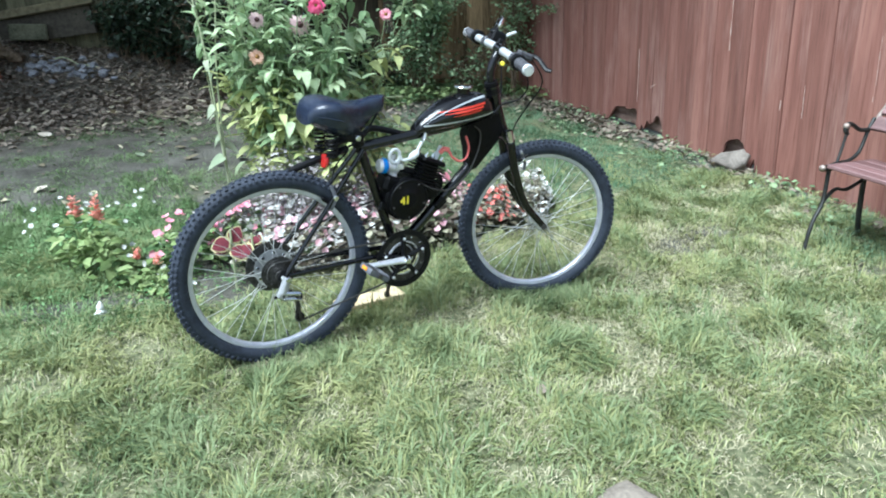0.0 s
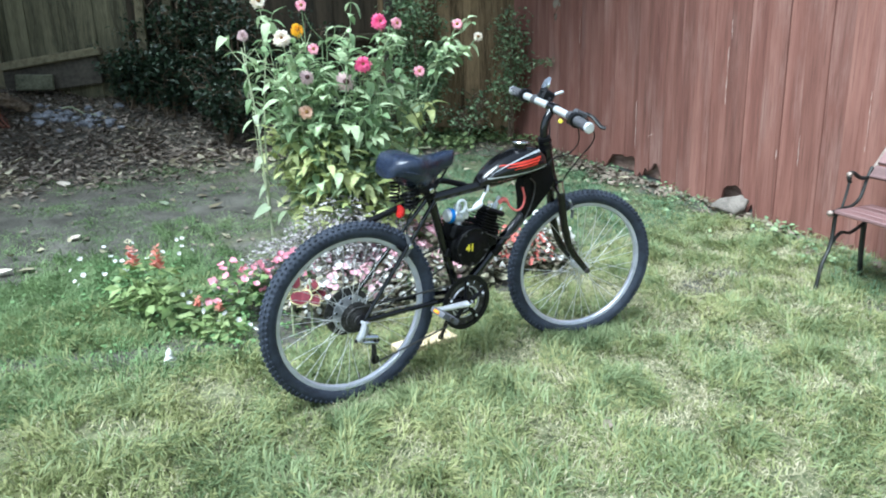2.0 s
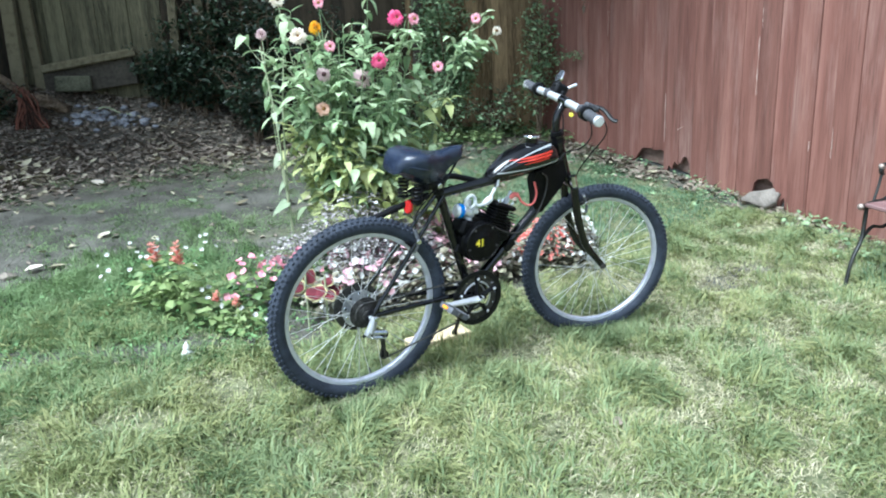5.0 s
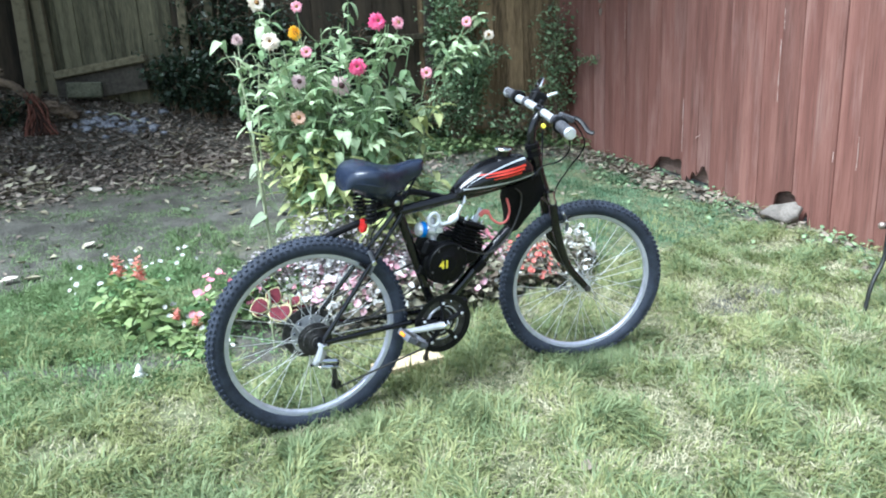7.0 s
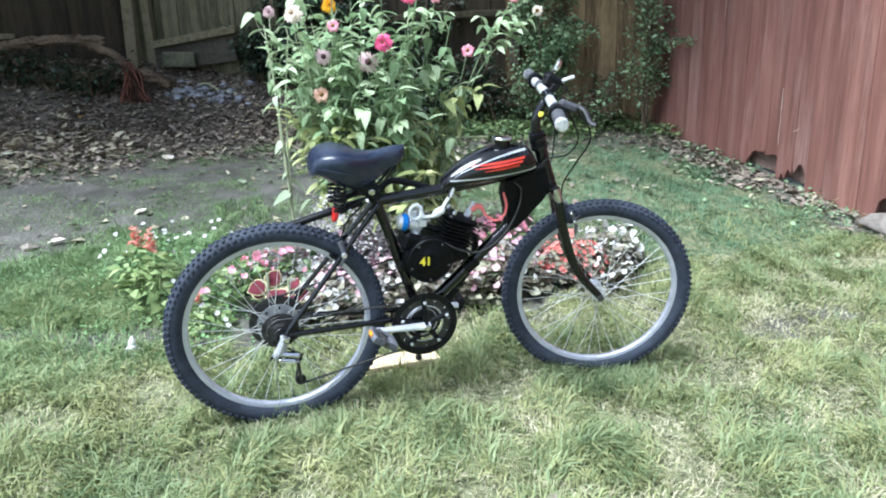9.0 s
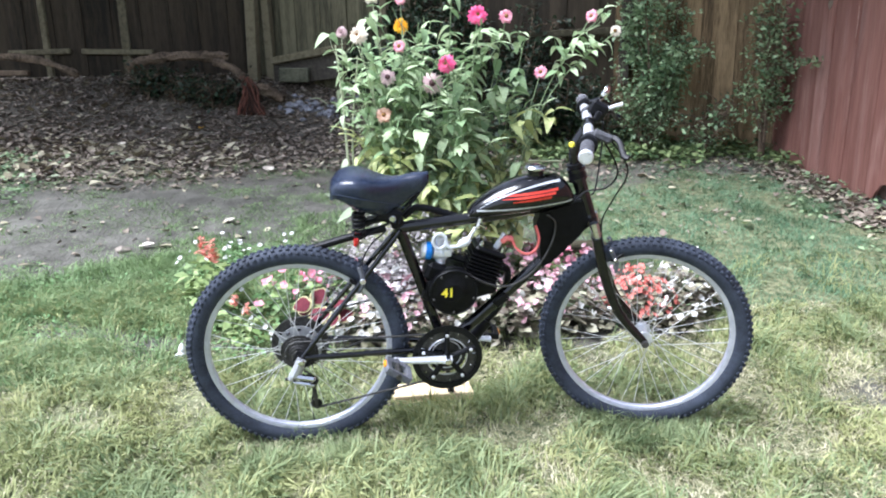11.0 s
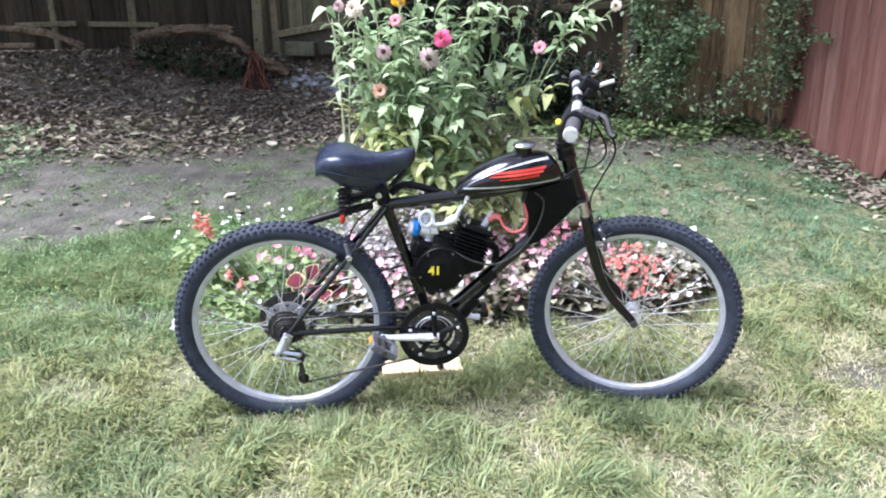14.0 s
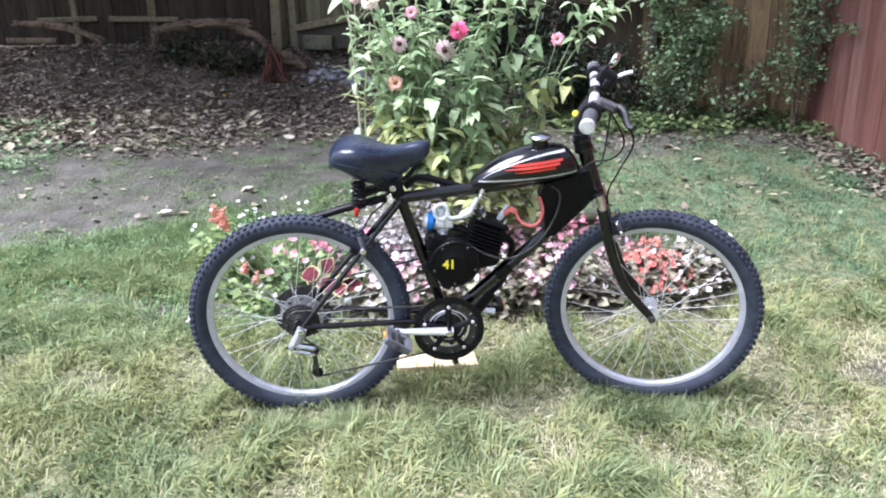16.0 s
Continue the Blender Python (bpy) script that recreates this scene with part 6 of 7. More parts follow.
# low leaning stems round the foot of the clump
for i in range(3):
    a = rnd.uniform(-2.2, 1.3)
    bx, by = 0.66 + 0.14 * math.cos(a), 1.10 + 0.12 * math.sin(a)
    tip = (bx + 0.20 * math.cos(a), by + 0.14 * math.sin(a) - 0.03, gz(bx, by) + rnd.uniform(0.3, 0.55))
    zinnia((bx, by, gz(bx, by)), tip, rnd, YLEAF if i % 2 else ZLEAF, ZSTEM, "short leafy zinnia stem at the foot of the clump", leaf_size=1.2, first=0.3, shoots=4)
# pale mildewed stems beside the clump
for tip, mid, base in (((0.125, 1.25, 1.27), (0.150, 1.20, 0.92), (0.185, 1.20)), ((0.222, 1.21, 1.22), (0.182, 1.20, 0.84), (0.175, 1.21))):
    pale = zinnia((*base, gz(*base)), tip, rnd, PALE_LEAF, PALE_STEM, "pale mildewed zinnia stem with hanging leaves", spacing=0.16, shapes=PALES, first=0.42, mid=mid, thick=0.0058, leaf_size=0.95)
    for z, turn, lift, size in ((0.36, 190, 12, 1.25), (0.42, 20, 22, 1.05), (0.46, 150, 30, 1.1)) if tip[0] < 0.2 else ((0.50, -20, 25, 1.1), (0.60, 200, 35, 0.9)):
        part("leaf", tinted(PALES[0], PALE_LEAF), PALE_LEAF, pale, m=Matrix.Translation((-0.008 * z / 0.4, 0, z)) @ pose(0, 0, 0, -35, lift, turn) @ Matrix.Scale(size, 4))


def foliage(g, centre, radius, height, count, rnd, size, up=0.5, shell=0.45, flat=0.0, width=0.65, fold=0.2, n=2):
    """Many small leaves in a dome, denser towards its skin."""
    for _ in range(count):
        a, u = rnd.uniform(0, 6.283), rnd.random()
        r = radius * (shell + (1 - shell) * rnd.random() ** 0.6)
        el = math.asin(rnd.random()) if not flat else rnd.uniform(0, flat)
        lump = 1 + 0.28 * noise.noise((math.cos(a) * 2.2, math.sin(a) * 2.2, el * 2.5 + centre[0] * 9))
        p = (centre[0] + r * lump * math.cos(a) * math.cos(el), centre[1] + r * lump * math.sin(a) * math.cos(el), centre[2] + height * lump * (r / radius) * math.sin(el))
        s = size * rnd.uniform(0.6, 1.3)
        v, f = leaf_shape(s, s * width, 0.25, fold, n, base=0.75)
        g.add(v, f, Matrix.Translation(p) @ pose(0, 0, 0, rnd.uniform(-40, 40), -rnd.uniform(-30, 60) * up, math.degrees(a) + rnd.uniform(-70, 70)))
    return g


def sprigs(g, centre, radius, height, count, rnd, r=0.002):
    """Thin stems from the foot of a plant into its dome."""
    for _ in range(count):
        a = rnd.uniform(0, 6.283)
        q = rnd.random() ** 0.5
        g.tube(curve([centre, (centre[0] + 0.4 * radius * q * math.cos(a), centre[1] + 0.4 * radius * q * math.sin(a), centre[2] + height * 0.6),
                      (centre[0] + radius * q * math.cos(a), centre[1] + radius * q * math.sin(a), centre[2] + height * (0.95 - 0.25 * q))], 3), r, 5)
    return g


def blossoms(g, centre, radius, height, count, rnd, size, petals=4):
    for _ in range(count):
        a, el = rnd.uniform(0, 6.283), math.asin(rnd.uniform(0.15, 1))
        p = Vector((centre[0] + radius * math.cos(a) * math.cos(el), centre[1] + radius * math.sin(a) * math.cos(el), centre[2] + height * math.sin(el) + rnd.uniform(0, 0.02)))
        d = (p - Vector(centre)) + Vector((-0.02, -0.12, 0.08))
        m = Matrix.Translation(p) @ d.to_track_quat("Z", "Y").to_matrix().to_4x4() @ pose(0, 0, 0, rnd.uniform(-25, 25), rnd.uniform(-25, 25), rnd.uniform(0, 360))
        for k in range(petals):
            s = size * rnd.uniform(0.75, 1.15)
            v, f = leaf_shape(s, s * 1.05, -0.15, 0.1, 4, base=0.9)
            g.add(v, f, m @ pose(0, 0, 0.001 * k, 0, -14, 360 * k / petals + rnd.uniform(-12, 12)))
    return g


def begonia_kind(seed, leaf_mat, colour, count):
    rnd = random.Random(seed)
    top = root("begonia_plant", pose(0, 0, -50), "", "flower", "begonia bed")
    part("stem", sprigs(Geo(), (0, 0, 0), 0.09, 0.15, 9, rnd, 0.003), ZSTEM, top)
    part("foliage", foliage(Geo(), (0, 0, 0.02), 0.12, 0.16, 170, rnd, 0.036, width=0.95, shell=0.35, n=3), leaf_mat, top, sharp=180)
    part("blossoms", blossoms(Geo(), (0, 0, 0.03), 0.125, 0.175, int(count * 1.25), rnd, 0.0172), colour, top, sharp=180)
    return top


KINDS = {}
for key, lm, col, n in (("blush", BRONZE, BLUSH, 26), ("white", BRONZE, WHITE, 26), ("rose", BEGONIA, ROSE, 22), ("scarlet", BRONZE, SCARLET, 46), ("pale", BEGONIA, WHITE, 18)):
    KINDS[key] = [begonia_kind(hash_seed, lm, col, n) for hash_seed in (len(KINDS) * 10 + 1, len(KINDS) * 10 + 2)]
LABELS = {"blush": "bronze-leaved begonia with blush pink flowers", "white": "bronze-leaved begonia with white flowers", "rose": "green-leaved begonia with rose pink flowers",
          "scarlet": "bronze-leaved begonia with coral scarlet flowers", "pale": "green-leaved begonia with white flowers"}
rnd = random.Random(21)
ROWS_OF_BED = (("rose", 0.00, 0.98), ("rose", 0.16, 0.93), ("white", 0.17, 0.72), ("white", 0.20, 0.60), ("rose", -0.11, 0.88),
               ("white", 0.32, 0.80), ("blush", 0.31, 0.62), ("blush", 0.44, 0.72), ("white", 0.45, 0.60), ("blush", 0.56, 0.80), ("white", 0.60, 0.63), ("blush", 0.68, 0.75), ("white", 0.76, 0.62),
               ("blush", 0.82, 0.80), ("blush", 0.90, 0.66), ("rose", 0.80, 1.02), ("rose", 0.95, 1.12), ("blush", 0.98, 0.85), ("white", 1.05, 0.68), ("blush", 1.12, 0.80), ("rose", 1.10, 1.05),
               ("white", 1.20, 0.70), ("blush", 1.24, 0.90), ("scarlet", 1.34, 0.70), ("scarlet", 1.42, 0.66), ("scarlet", 1.40, 0.82), ("white", 1.52, 0.62), 
               ("white", 1.60, 0.74), ("white", 1.65, 0.80), ("white", 1.48, 0.76), ("blush", 0.40, 0.92), ("blush", 0.68, 0.93), ("blush", 0.94, 1.00), ("blush", 1.08, 1.16), ("rose", 1.20, 1.10), ("blush", 1.27, 1.04), ("rose", 1.16, 0.96))
for key, x, y in ROWS_OF_BED:
    s = rnd.uniform(0.85, 1.2)
    src = KINDS[key][rnd.randrange(2)]
    ob = copy_thing(src, pose(x, y, gz(x, y) - 0.01, 0, 0, rnd.uniform(0, 360)) @ Matrix.Scale(s, 4))
    tagged(ob, LABELS[key])
for pair in KINDS.values():
    for top in pair:
        for o in (*top.children_recursive, top):
            bpy.data.objects.remove(o)


def silver_bush(x, y, r, h, n, seed):
    rnd = random.Random(seed)
    top = root("silver_bush", pose(x, y, gz(x, y)), "silvery lilac low bush with tiny leaves in the flowerbed", "bush")
    part("stem", sprigs(Geo(), (0, 0, 0), r * 0.9, h, 26, rnd, 0.0022), PALE_STEM, top)
    part("foliage", foliage(Geo(), (0, 0, 0.01), r, h, int(n * 1.3), rnd, 0.021, shell=0.3, width=0.75, n=3), SILVER_LEAF, top, sharp=180)


silver_bush(0.42, 0.94, 0.27, 0.44, 3600, 31)
silver_bush(0.62, 0.88, 0.22, 0.34, 2000, 32)
silver_bush(0.14, 1.05, 0.17, 0.24, 1000, 33)


def salvia(x, y, h, spikes, seed):
    rnd = random.Random(seed)
    top = root("salvia_plant", pose(x, y, gz(x, y)), "scarlet salvia with yellow-green leaves at the bed's edge", "flower", "salvias")
    part("foliage", foliage(sprigs(Geo(), (0, 0, 0), 0.08, h * 0.6, 7, rnd, 0.003), (0, 0, 0.03 if h > 0.2 else 0.01), 0.10, h * (0.72 if h > 0.2 else 0.55), 80 if h > 0.2 else 40, rnd, 0.066 if h > 0.2 else 0.052, width=0.62, shell=0.3), SALVIA, top, sharp=180)
    for i in range(spikes):
        a = 6.283 * i / spikes + rnd.uniform(0, 1)
        q = 0.032 if spikes > 1 else 0.0
        cx, cy = q * math.cos(a), q * math.sin(a)
        g = Geo()
        for k in range(46):
            t = k / 46
            b = rnd.uniform(0, 360)
            s = (0.039 if h > 0.2 else 0.022) * (1.1 - 0.65 * t)
            v, f = leaf_shape(s, s * 0.6, 0.1, 0.3, 2, base=0.8)
            g.add(v, f, pose(cx + rnd.gauss(0, 0.005), cy + rnd.gauss(0, 0.005), h * (0.70 + 0.30 * t), 0, -25 + rnd.uniform(-30, 30), b))
        part("flower_spike", g, SALVIA_RED, top, sharp=180)


salvia(-0.436, 0.925, 0.35, 1, 41)
salvia(-0.507, 1.08, 0.31, 1, 42)
salvia(-0.47, 1.00, 0.20, 0, 45)
salvia(-0.33, 0.76, 0.17, 1, 43)
salvia(-0.27, 0.68, 0.17, 1, 44)


def coleus(x, y, h, seed):
    rnd = random.Random(seed)
    top = root("coleus_plant", pose(x, y, gz(x, y)), "wine-red coleus with yellow leaf edges", "plant", "coleus")
    part("stem", Geo().tube([(0, 0, 0), (0.004, 0, h)], 0.005, 7), PALE_STEM, top)
    for k in range(5):
        s = rnd.uniform(0.075, 0.098)
        m = pose(0, 0, h * (0.62 + 0.05 * k), 36 + rnd.uniform(-14, 14), -8, 0) @ pose(0, 0, 0, rnd.uniform(-18, 18), rnd.uniform(-16, 18), 137.5 * k + rnd.uniform(-20, 20))
        lf = part("leaf", Geo().add(*leaf_shape(s, s * 0.8, 0.14, 0.04, 6, base=0.75)), COLEUS_EDGE, top, m=m, sharp=180)
        part("leaf_heart", Geo().add(*leaf_shape(s * 0.85, s * 0.67, 0.14 * 0.85, 0.04, 6, base=0.75)), COLEUS_RED, lf, "wine red heart", m=pose(s * 0.085, 0, 0.003), sharp=180)


coleus(0.00, 0.575, 0.255, 51)
coleus(0.075, 0.545, 0.235, 52)


def alyssum(x, y, seed):
    rnd = random.Random(seed)
    top = root("alyssum_plant", pose(x, y, gz(x, y)), "low green alyssum dotted with white flowers", "flower", "alyssum")
    part("foliage", foliage(Geo(), (0, 0, 0), 0.12, 0.085, 110, rnd, 0.022, shell=0.2), WEED, top, sharp=180)
    part("blossoms", blossoms(Geo(), (0, 0, 0.01), 0.12, 0.12, 4, rnd, 0.0135, 5), WHITE, top, sharp=180)


rnd = random.Random(61)
for x, y in ((-0.62, 1.35), (-0.50, 1.42), (-0.40, 1.50), (-0.58, 1.62), (-0.30, 1.44), (-0.46, 1.66), (-0.22, 1.60), (-0.28, 0.60), (-0.38, 0.90), (-0.2, 0.78)):
    alyssum(x, y, rnd.randrange(999))


def weeds(name, label, n, xr, yr, height, size, material, seed, keep):
    """A mat of small round leaves."""
    rnd = random.Random(seed)
    g = Geo()
    k = 0
    while k < n:
        x, y = rnd.uniform(*xr), rnd.uniform(*yr)
        if rnd.random() > keep(x, y):
            continue
        k += 1
        s = size * rnd.uniform(0.6, 1.4)
        v, f = leaf_shape(s, s * 0.7, 0.2, 0.2, 2, base=0.8)
        g.add(v, f, pose(x, y, gz(x, y) + rnd.random() ** 1.5 * height * (0.5 + 0.5 * noise.noise((x * 6, y * 6, 2)) + 0.3), rnd.uniform(-35, 35), rnd.uniform(-50, 20), rnd.uniform(0, 360)))
    return thing(name, g, material, pose(0, 0, 0), label, "weeds", kind="stuff", sharp=180)


weeds("weeds", "bright green mat of low weeds beside the flowerbed", 3000, (-2.2, 0.1), (0.5, 1.9), 0.045, 0.017, WEED, 71,
      lambda x, y: 0.9 * (1 - smooth(1.15, 1.75, y + 0.2 * noise.noise((x * 3, y * 3, 1)))) * smooth(0.5, 0.72, y + 0.15 * noise.noise((x * 4, y * 4, 5))) * max(0.0, 0.35 + 1.3 * noise.noise((x * 2.6, y * 2.6, 0))))
weeds("ivy", "yellow-green low ivy along the shaded fence", 5200, (1.6, 3.6), (2.5, 4.4), 0.11, 0.05, IVY, 72,
      lambda x, y: smooth(3.0, 3.55, y + 0.12 * x - 0.3 + 0.3 * noise.noise((x * 3, y * 3, 1))) * (1 - smooth(3.9, 4.4, y)))
weeds("bank_weeds", "dark green weeds at the edge of the leaf litter", 1800, (-3.6, -1.5), (2.2, 4.2), 0.08, 0.04, BUSH, 74,
      lambda x, y: 0.9 * smooth(-2.0, -2.7, x + 0.4 * noise.noise((x * 2, y * 2, 6))) * (0.4 + noise.noise((x * 3, y * 3, 16))))
weeds("fence_weeds", "green weeds along the foot of the red fence", 1100, (2.7, 3.6), (-1.6, 2.8), 0.07, 0.034, BUSH, 73,
      lambda x, y: 0.6 * smooth(0.42, 0.2, abs(x - 3.12 - 0.085 * y)) if noise.noise((x * 3, y * 2.2, 4)) > 0.05 else 0.03)


def shrub(x, y, h, r, leaves, seed, label, material=None, size=0.045, base=0.0):
    """Forked woody stems, each with clumps of leaves and gaps between."""
    rnd = random.Random(seed)
    z = gz(x, y)
    top = root("shrub", pose(x, y, z - 0.03), label, "shrub", "shrubs by the fence")
    wood, lv = Geo(), Geo()
    ends = []
    for i in range(9):
        a = rnd.uniform(0, 6.283)
        q = r * rnd.uniform(0.3, 1.0)
        tip = Vector((q * math.cos(a), q * math.sin(a) * 0.7, h * rnd.uniform(0.45, 1.0)))
        line = curve([(rnd.uniform(-0.04, 0.04), rnd.uniform(-0.04, 0.04), 0), tip * 0.5 + Vector((0, 0, 0.1 * h)), tip], 5)
        wood.tube(line, [0.011 * (1 - 0.07 * k) for k in range(len(line))], 6)
        for p in line[3:]:
            ends.append((p, 1.0))
            b = rnd.uniform(0, 6.283)
            e = p + Vector((0.16 * math.cos(b), 0.16 * math.sin(b), rnd.uniform(-0.02, 0.1))) * (0.6 + r)
            wood.tube([p, (p + e) / 2 + Vector((0, 0, 0.02)), e], 0.004, 5)
            ends += [(e, 0.8), ((p + e) / 2, 0.7)]
    for _ in range(leaves):
        p, w = ends[rnd.randrange(len(ends))]
        c = p + Vector((rnd.gauss(0, 0.04), rnd.gauss(0, 0.04), rnd.gauss(0, 0.035)))
        if c.z < base:
            continue
        s = size * rnd.uniform(0.5, 1.3)
        v, f = leaf_shape(s, s * 0.6, 0.3, 0.2, 2, base=0.75)
        lv.add(v, f, Matrix.Translation(c) @ pose(0, 0, 0, rnd.uniform(-60, 60), rnd.uniform(-50, 50), rnd.uniform(0, 360)))
    part("stem", wood, BARK, top)
    part("leaves", lv, material or SHADED_LEAF, top, sharp=180)


shrub(2.68, 3.68, 1.45, 0.36, 4600, 81, "green shrub with small pale-edged leaves by the fence", BUSH, size=0.046)
shrub(2.55, 3.60, 0.75, 0.26, 1700, 94, "low green shrub with small leaves by the fence", BUSH, size=0.036)
shrub(2.30, 3.85, 0.5, 0.30, 700, 82, "green shrub by the fence, coloured dark for shade")
shrub(3.44, 3.26, 1.25, 0.20, 1500, 83, "thin upright shrub against the fence corner", BUSH, size=0.042)
def fence_sprig():
    rnd = random.Random(95)
    top = root("shrub_sprig", pose(3.44, 3.22, 1.02), "leafy twig of the corner shrub reaching along the red fence", "twig")
    line = curve([(0, 0, 0), (0.02, -0.15, 0.10), (0.055, -0.32, 0.13), (0.07, -0.46, 0.12)], 6)
    part("stem", Geo().tube(line, [0.006 * (1 - 0.04 * k) for k in range(len(line))], 6).tube([(0, 0, 0), (0, 0.03, -0.6), (0, 0.04, -1.02 + gz(3.44, 3.26))], 0.007, 6), BARK, top)
    g = Geo()
    for _ in range(150):
        p = line[rnd.randrange(4, len(line))] + Vector((rnd.gauss(0, 0.012), rnd.gauss(0, 0.03), rnd.gauss(0, 0.022)))
        s = rnd.uniform(0.018, 0.04)
        g.add(*leaf_shape(s, s * 0.6, 0.3, 0.2, 2, base=0.75), Matrix.Translation(p) @ pose(0, 0, 0, rnd.uniform(-60, 60), rnd.uniform(-50, 50), rnd.uniform(0, 360)))
    part("leaves", g, BUSH, top, sharp=180)


fence_sprig()
shrub(3.06, 3.45, 0.5, 0.25, 350, 84, "low green shrub by the fence", BUSH)
# dark leaves here stand for the shaded hollow before the rear fence
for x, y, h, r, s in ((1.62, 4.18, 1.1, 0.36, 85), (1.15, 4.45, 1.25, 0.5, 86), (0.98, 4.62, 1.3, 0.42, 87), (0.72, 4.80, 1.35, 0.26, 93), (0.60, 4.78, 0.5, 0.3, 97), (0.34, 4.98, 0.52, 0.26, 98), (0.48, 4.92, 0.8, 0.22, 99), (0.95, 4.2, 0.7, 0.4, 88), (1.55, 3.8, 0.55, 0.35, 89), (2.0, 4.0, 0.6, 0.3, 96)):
    shrub(x, y, h, r, 1800, s, "shrub by the fence with deep shade in its leaf colour", size=0.05)
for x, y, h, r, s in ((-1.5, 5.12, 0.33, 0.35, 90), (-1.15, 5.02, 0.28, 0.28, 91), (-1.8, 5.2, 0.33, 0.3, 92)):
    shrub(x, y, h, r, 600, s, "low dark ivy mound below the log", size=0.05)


# ---- fallen leaves ----
def litter(name, label, material, count, seed, sizes, where, xr=(-3.8, 3.5), yr=(1.6, 5.75)):
    rnd = random.Random(seed)
    g = Geo()
    k = 0
    while k < count:
        x, y = rnd.uniform(*xr), rnd.uniform(*yr)
        if y > 5.7 - 0.5 * max(0, x + 0.8) or x > red_x(y) - 0.03 or rnd.random() > where(x, y):
            continue
        k += 1
        s = rnd.uniform(*sizes)
        v, f = leaf_shape(s, s * rnd.uniform(0.45, 0.85), rnd.uniform(-0.5, 0.5), rnd.uniform(0.1, 0.6), 3, base=0.75)
        g.add(v, f, pose(x, y, gz(x, y) + 0.004 + 0.012 * rnd.random(), rnd.uniform(-12, 12), rnd.uniform(-12, 12), rnd.uniform(0, 360)))
    return thing(name, g, material, pose(0, 0, 0), label, "leaf litter", kind="stuff", sharp=180)


def brown_zone(x, y):
    keep = smooth(3.0, 4.1, y + 0.3 * noise.noise((x * 1.5, y * 1.5, 3)) + (0.25 if x < -1 else 0)) * max(0.06 + 0.34 * smooth(4.3, 4.8, y), 0.5 + 0.3 * smooth(4.3, 4.8, y) + 0.55 * noise.noise((x * 2.2, y * 2.2, 8)) + 0.45 * noise.noise((x * 7, y * 7, 8))) + 0.007
    if 0.6 < x <= 1.6 and y < 3.5:
        keep *= 0.35
    if x > 1.6:
        keep = 0.13 * smooth(2.6, 3.2, y + 0.12 * noise.noise((x * 3, y * 3, 3))) * (1 - smooth(3.6, 4.2, y)) + 0.02
    return max(keep, 0.6 * smooth(0.3, 0.1, abs(x - 3.16 - 0.085 * y)) if y < 3.3 else 0)


def tan_zone(x, y):
    if x > 1.6:
        return 0.02
    patch = 0.5 + 0.9 * noise.noise((x * 1.8, y * 1.8, 13))
    return smooth(2.9, 3.8, y) * (1 - 0.75 * smooth(4.3, 4.9, y)) * patch * (0.15 + 0.85 * smooth(-0.4, -1.6, x)) + 0.012


litter("fallen_leaves", "dry brown fallen leaves over the bank", LITTER, 25000, 101, (0.014, 0.062), brown_zone)
litter("bleached_leaves", "bleached tan fallen leaves over the bank", TAN_LITTER, 2300, 102, (0.02, 0.10), tan_zone)
litter("fence_litter", "dry brown leaves along the foot of the red fence", LITTER, 1000, 103, (0.02, 0.07), lambda x, y: smooth(0.42, 0.05, red_x(y) - x) * max(0.0, 0.45 + noise.noise((x * 4, y * 2.5, 31)) + 0.4 * smooth(1.2, 1.9, y)), (2.8, 3.6), (-0.8, 3.2))
litter("fence_litter_pale", "bleached leaves along the foot of the red fence", TAN_LITTER, 260, 104, (0.02, 0.06), lambda x, y: smooth(0.5, 0.05, red_x(y) - x) * smooth(0.4, 2.2, y), (2.8, 3.6), (-0.5, 3.3))
CURLED = [Geo().add(*leaf_shape(0.10, 0.065, 0.25 * k, 0.35, 5, base=0.75)).mesh("leaf", 180) for k in (-1, -0.4)]
for x, y, mt, s, label in ((-0.49, 3.36, CREAM, 1.35, "pale cream fallen leaf on bare dirt"), (-1.68, 3.80, PALE_LEAF, 1.0, "pale fallen leaf among brown litter"), (-1.25, 4.72, ORANGE, 0.8, "yellow fallen leaf among brown litter"),
                           (0.0, 2.62, PALE_LEAF, 0.9, "pale fallen leaf on bare dirt"), (-1.02, 1.83, CREAM, 0.9, "pale cream fallen leaf on bare dirt"), (-0.62, 2.2, CREAM, 0.7, "pale cream fallen leaf on bare dirt"),
                           (2.45, 1.75, SALVIA, 1.0, "yellow-green fallen leaf on the lawn"), (2.05, 2.3, SALVIA, 0.8, "yellow-green fallen leaf on the lawn"), (2.75, 0.35, SALVIA, 0.9, "yellow-green fallen leaf on the lawn"),
                           (2.6, 0.75, SALVIA, 0.7, "yellow-green fallen leaf on the lawn"), (-2.1, 3.4, PALE_LEAF, 1.2, "pale fallen leaf among brown litter"), (-1.9, 4.1, PALE_LEAF, 1.1, "pale fallen leaf among brown litter"),
                           (-2.5, 3.9, PALE_LEAF, 1.2, "pale fallen leaf among brown litter"), (-1.595, 4.725, CREAM, 0.7, "pale fallen leaf among brown litter"), (-1.937, 4.442, CREAM, 1.2, "pale fallen leaf among brown litter"), (0.62, -0.62, LITTER, 0.6, "brown fallen leaf on the lawn")):
    me = tinted(CURLED[len(label) % 2], mt)
    tagged(part("fallen_leaf", me, mt, None, label, pose(x, y, gz(x, y) + 0.016, 6, -4, 77 * x + 40 * y) @ Matrix.Scale(s, 4)), "", "leaf", "pale fallen leaves")


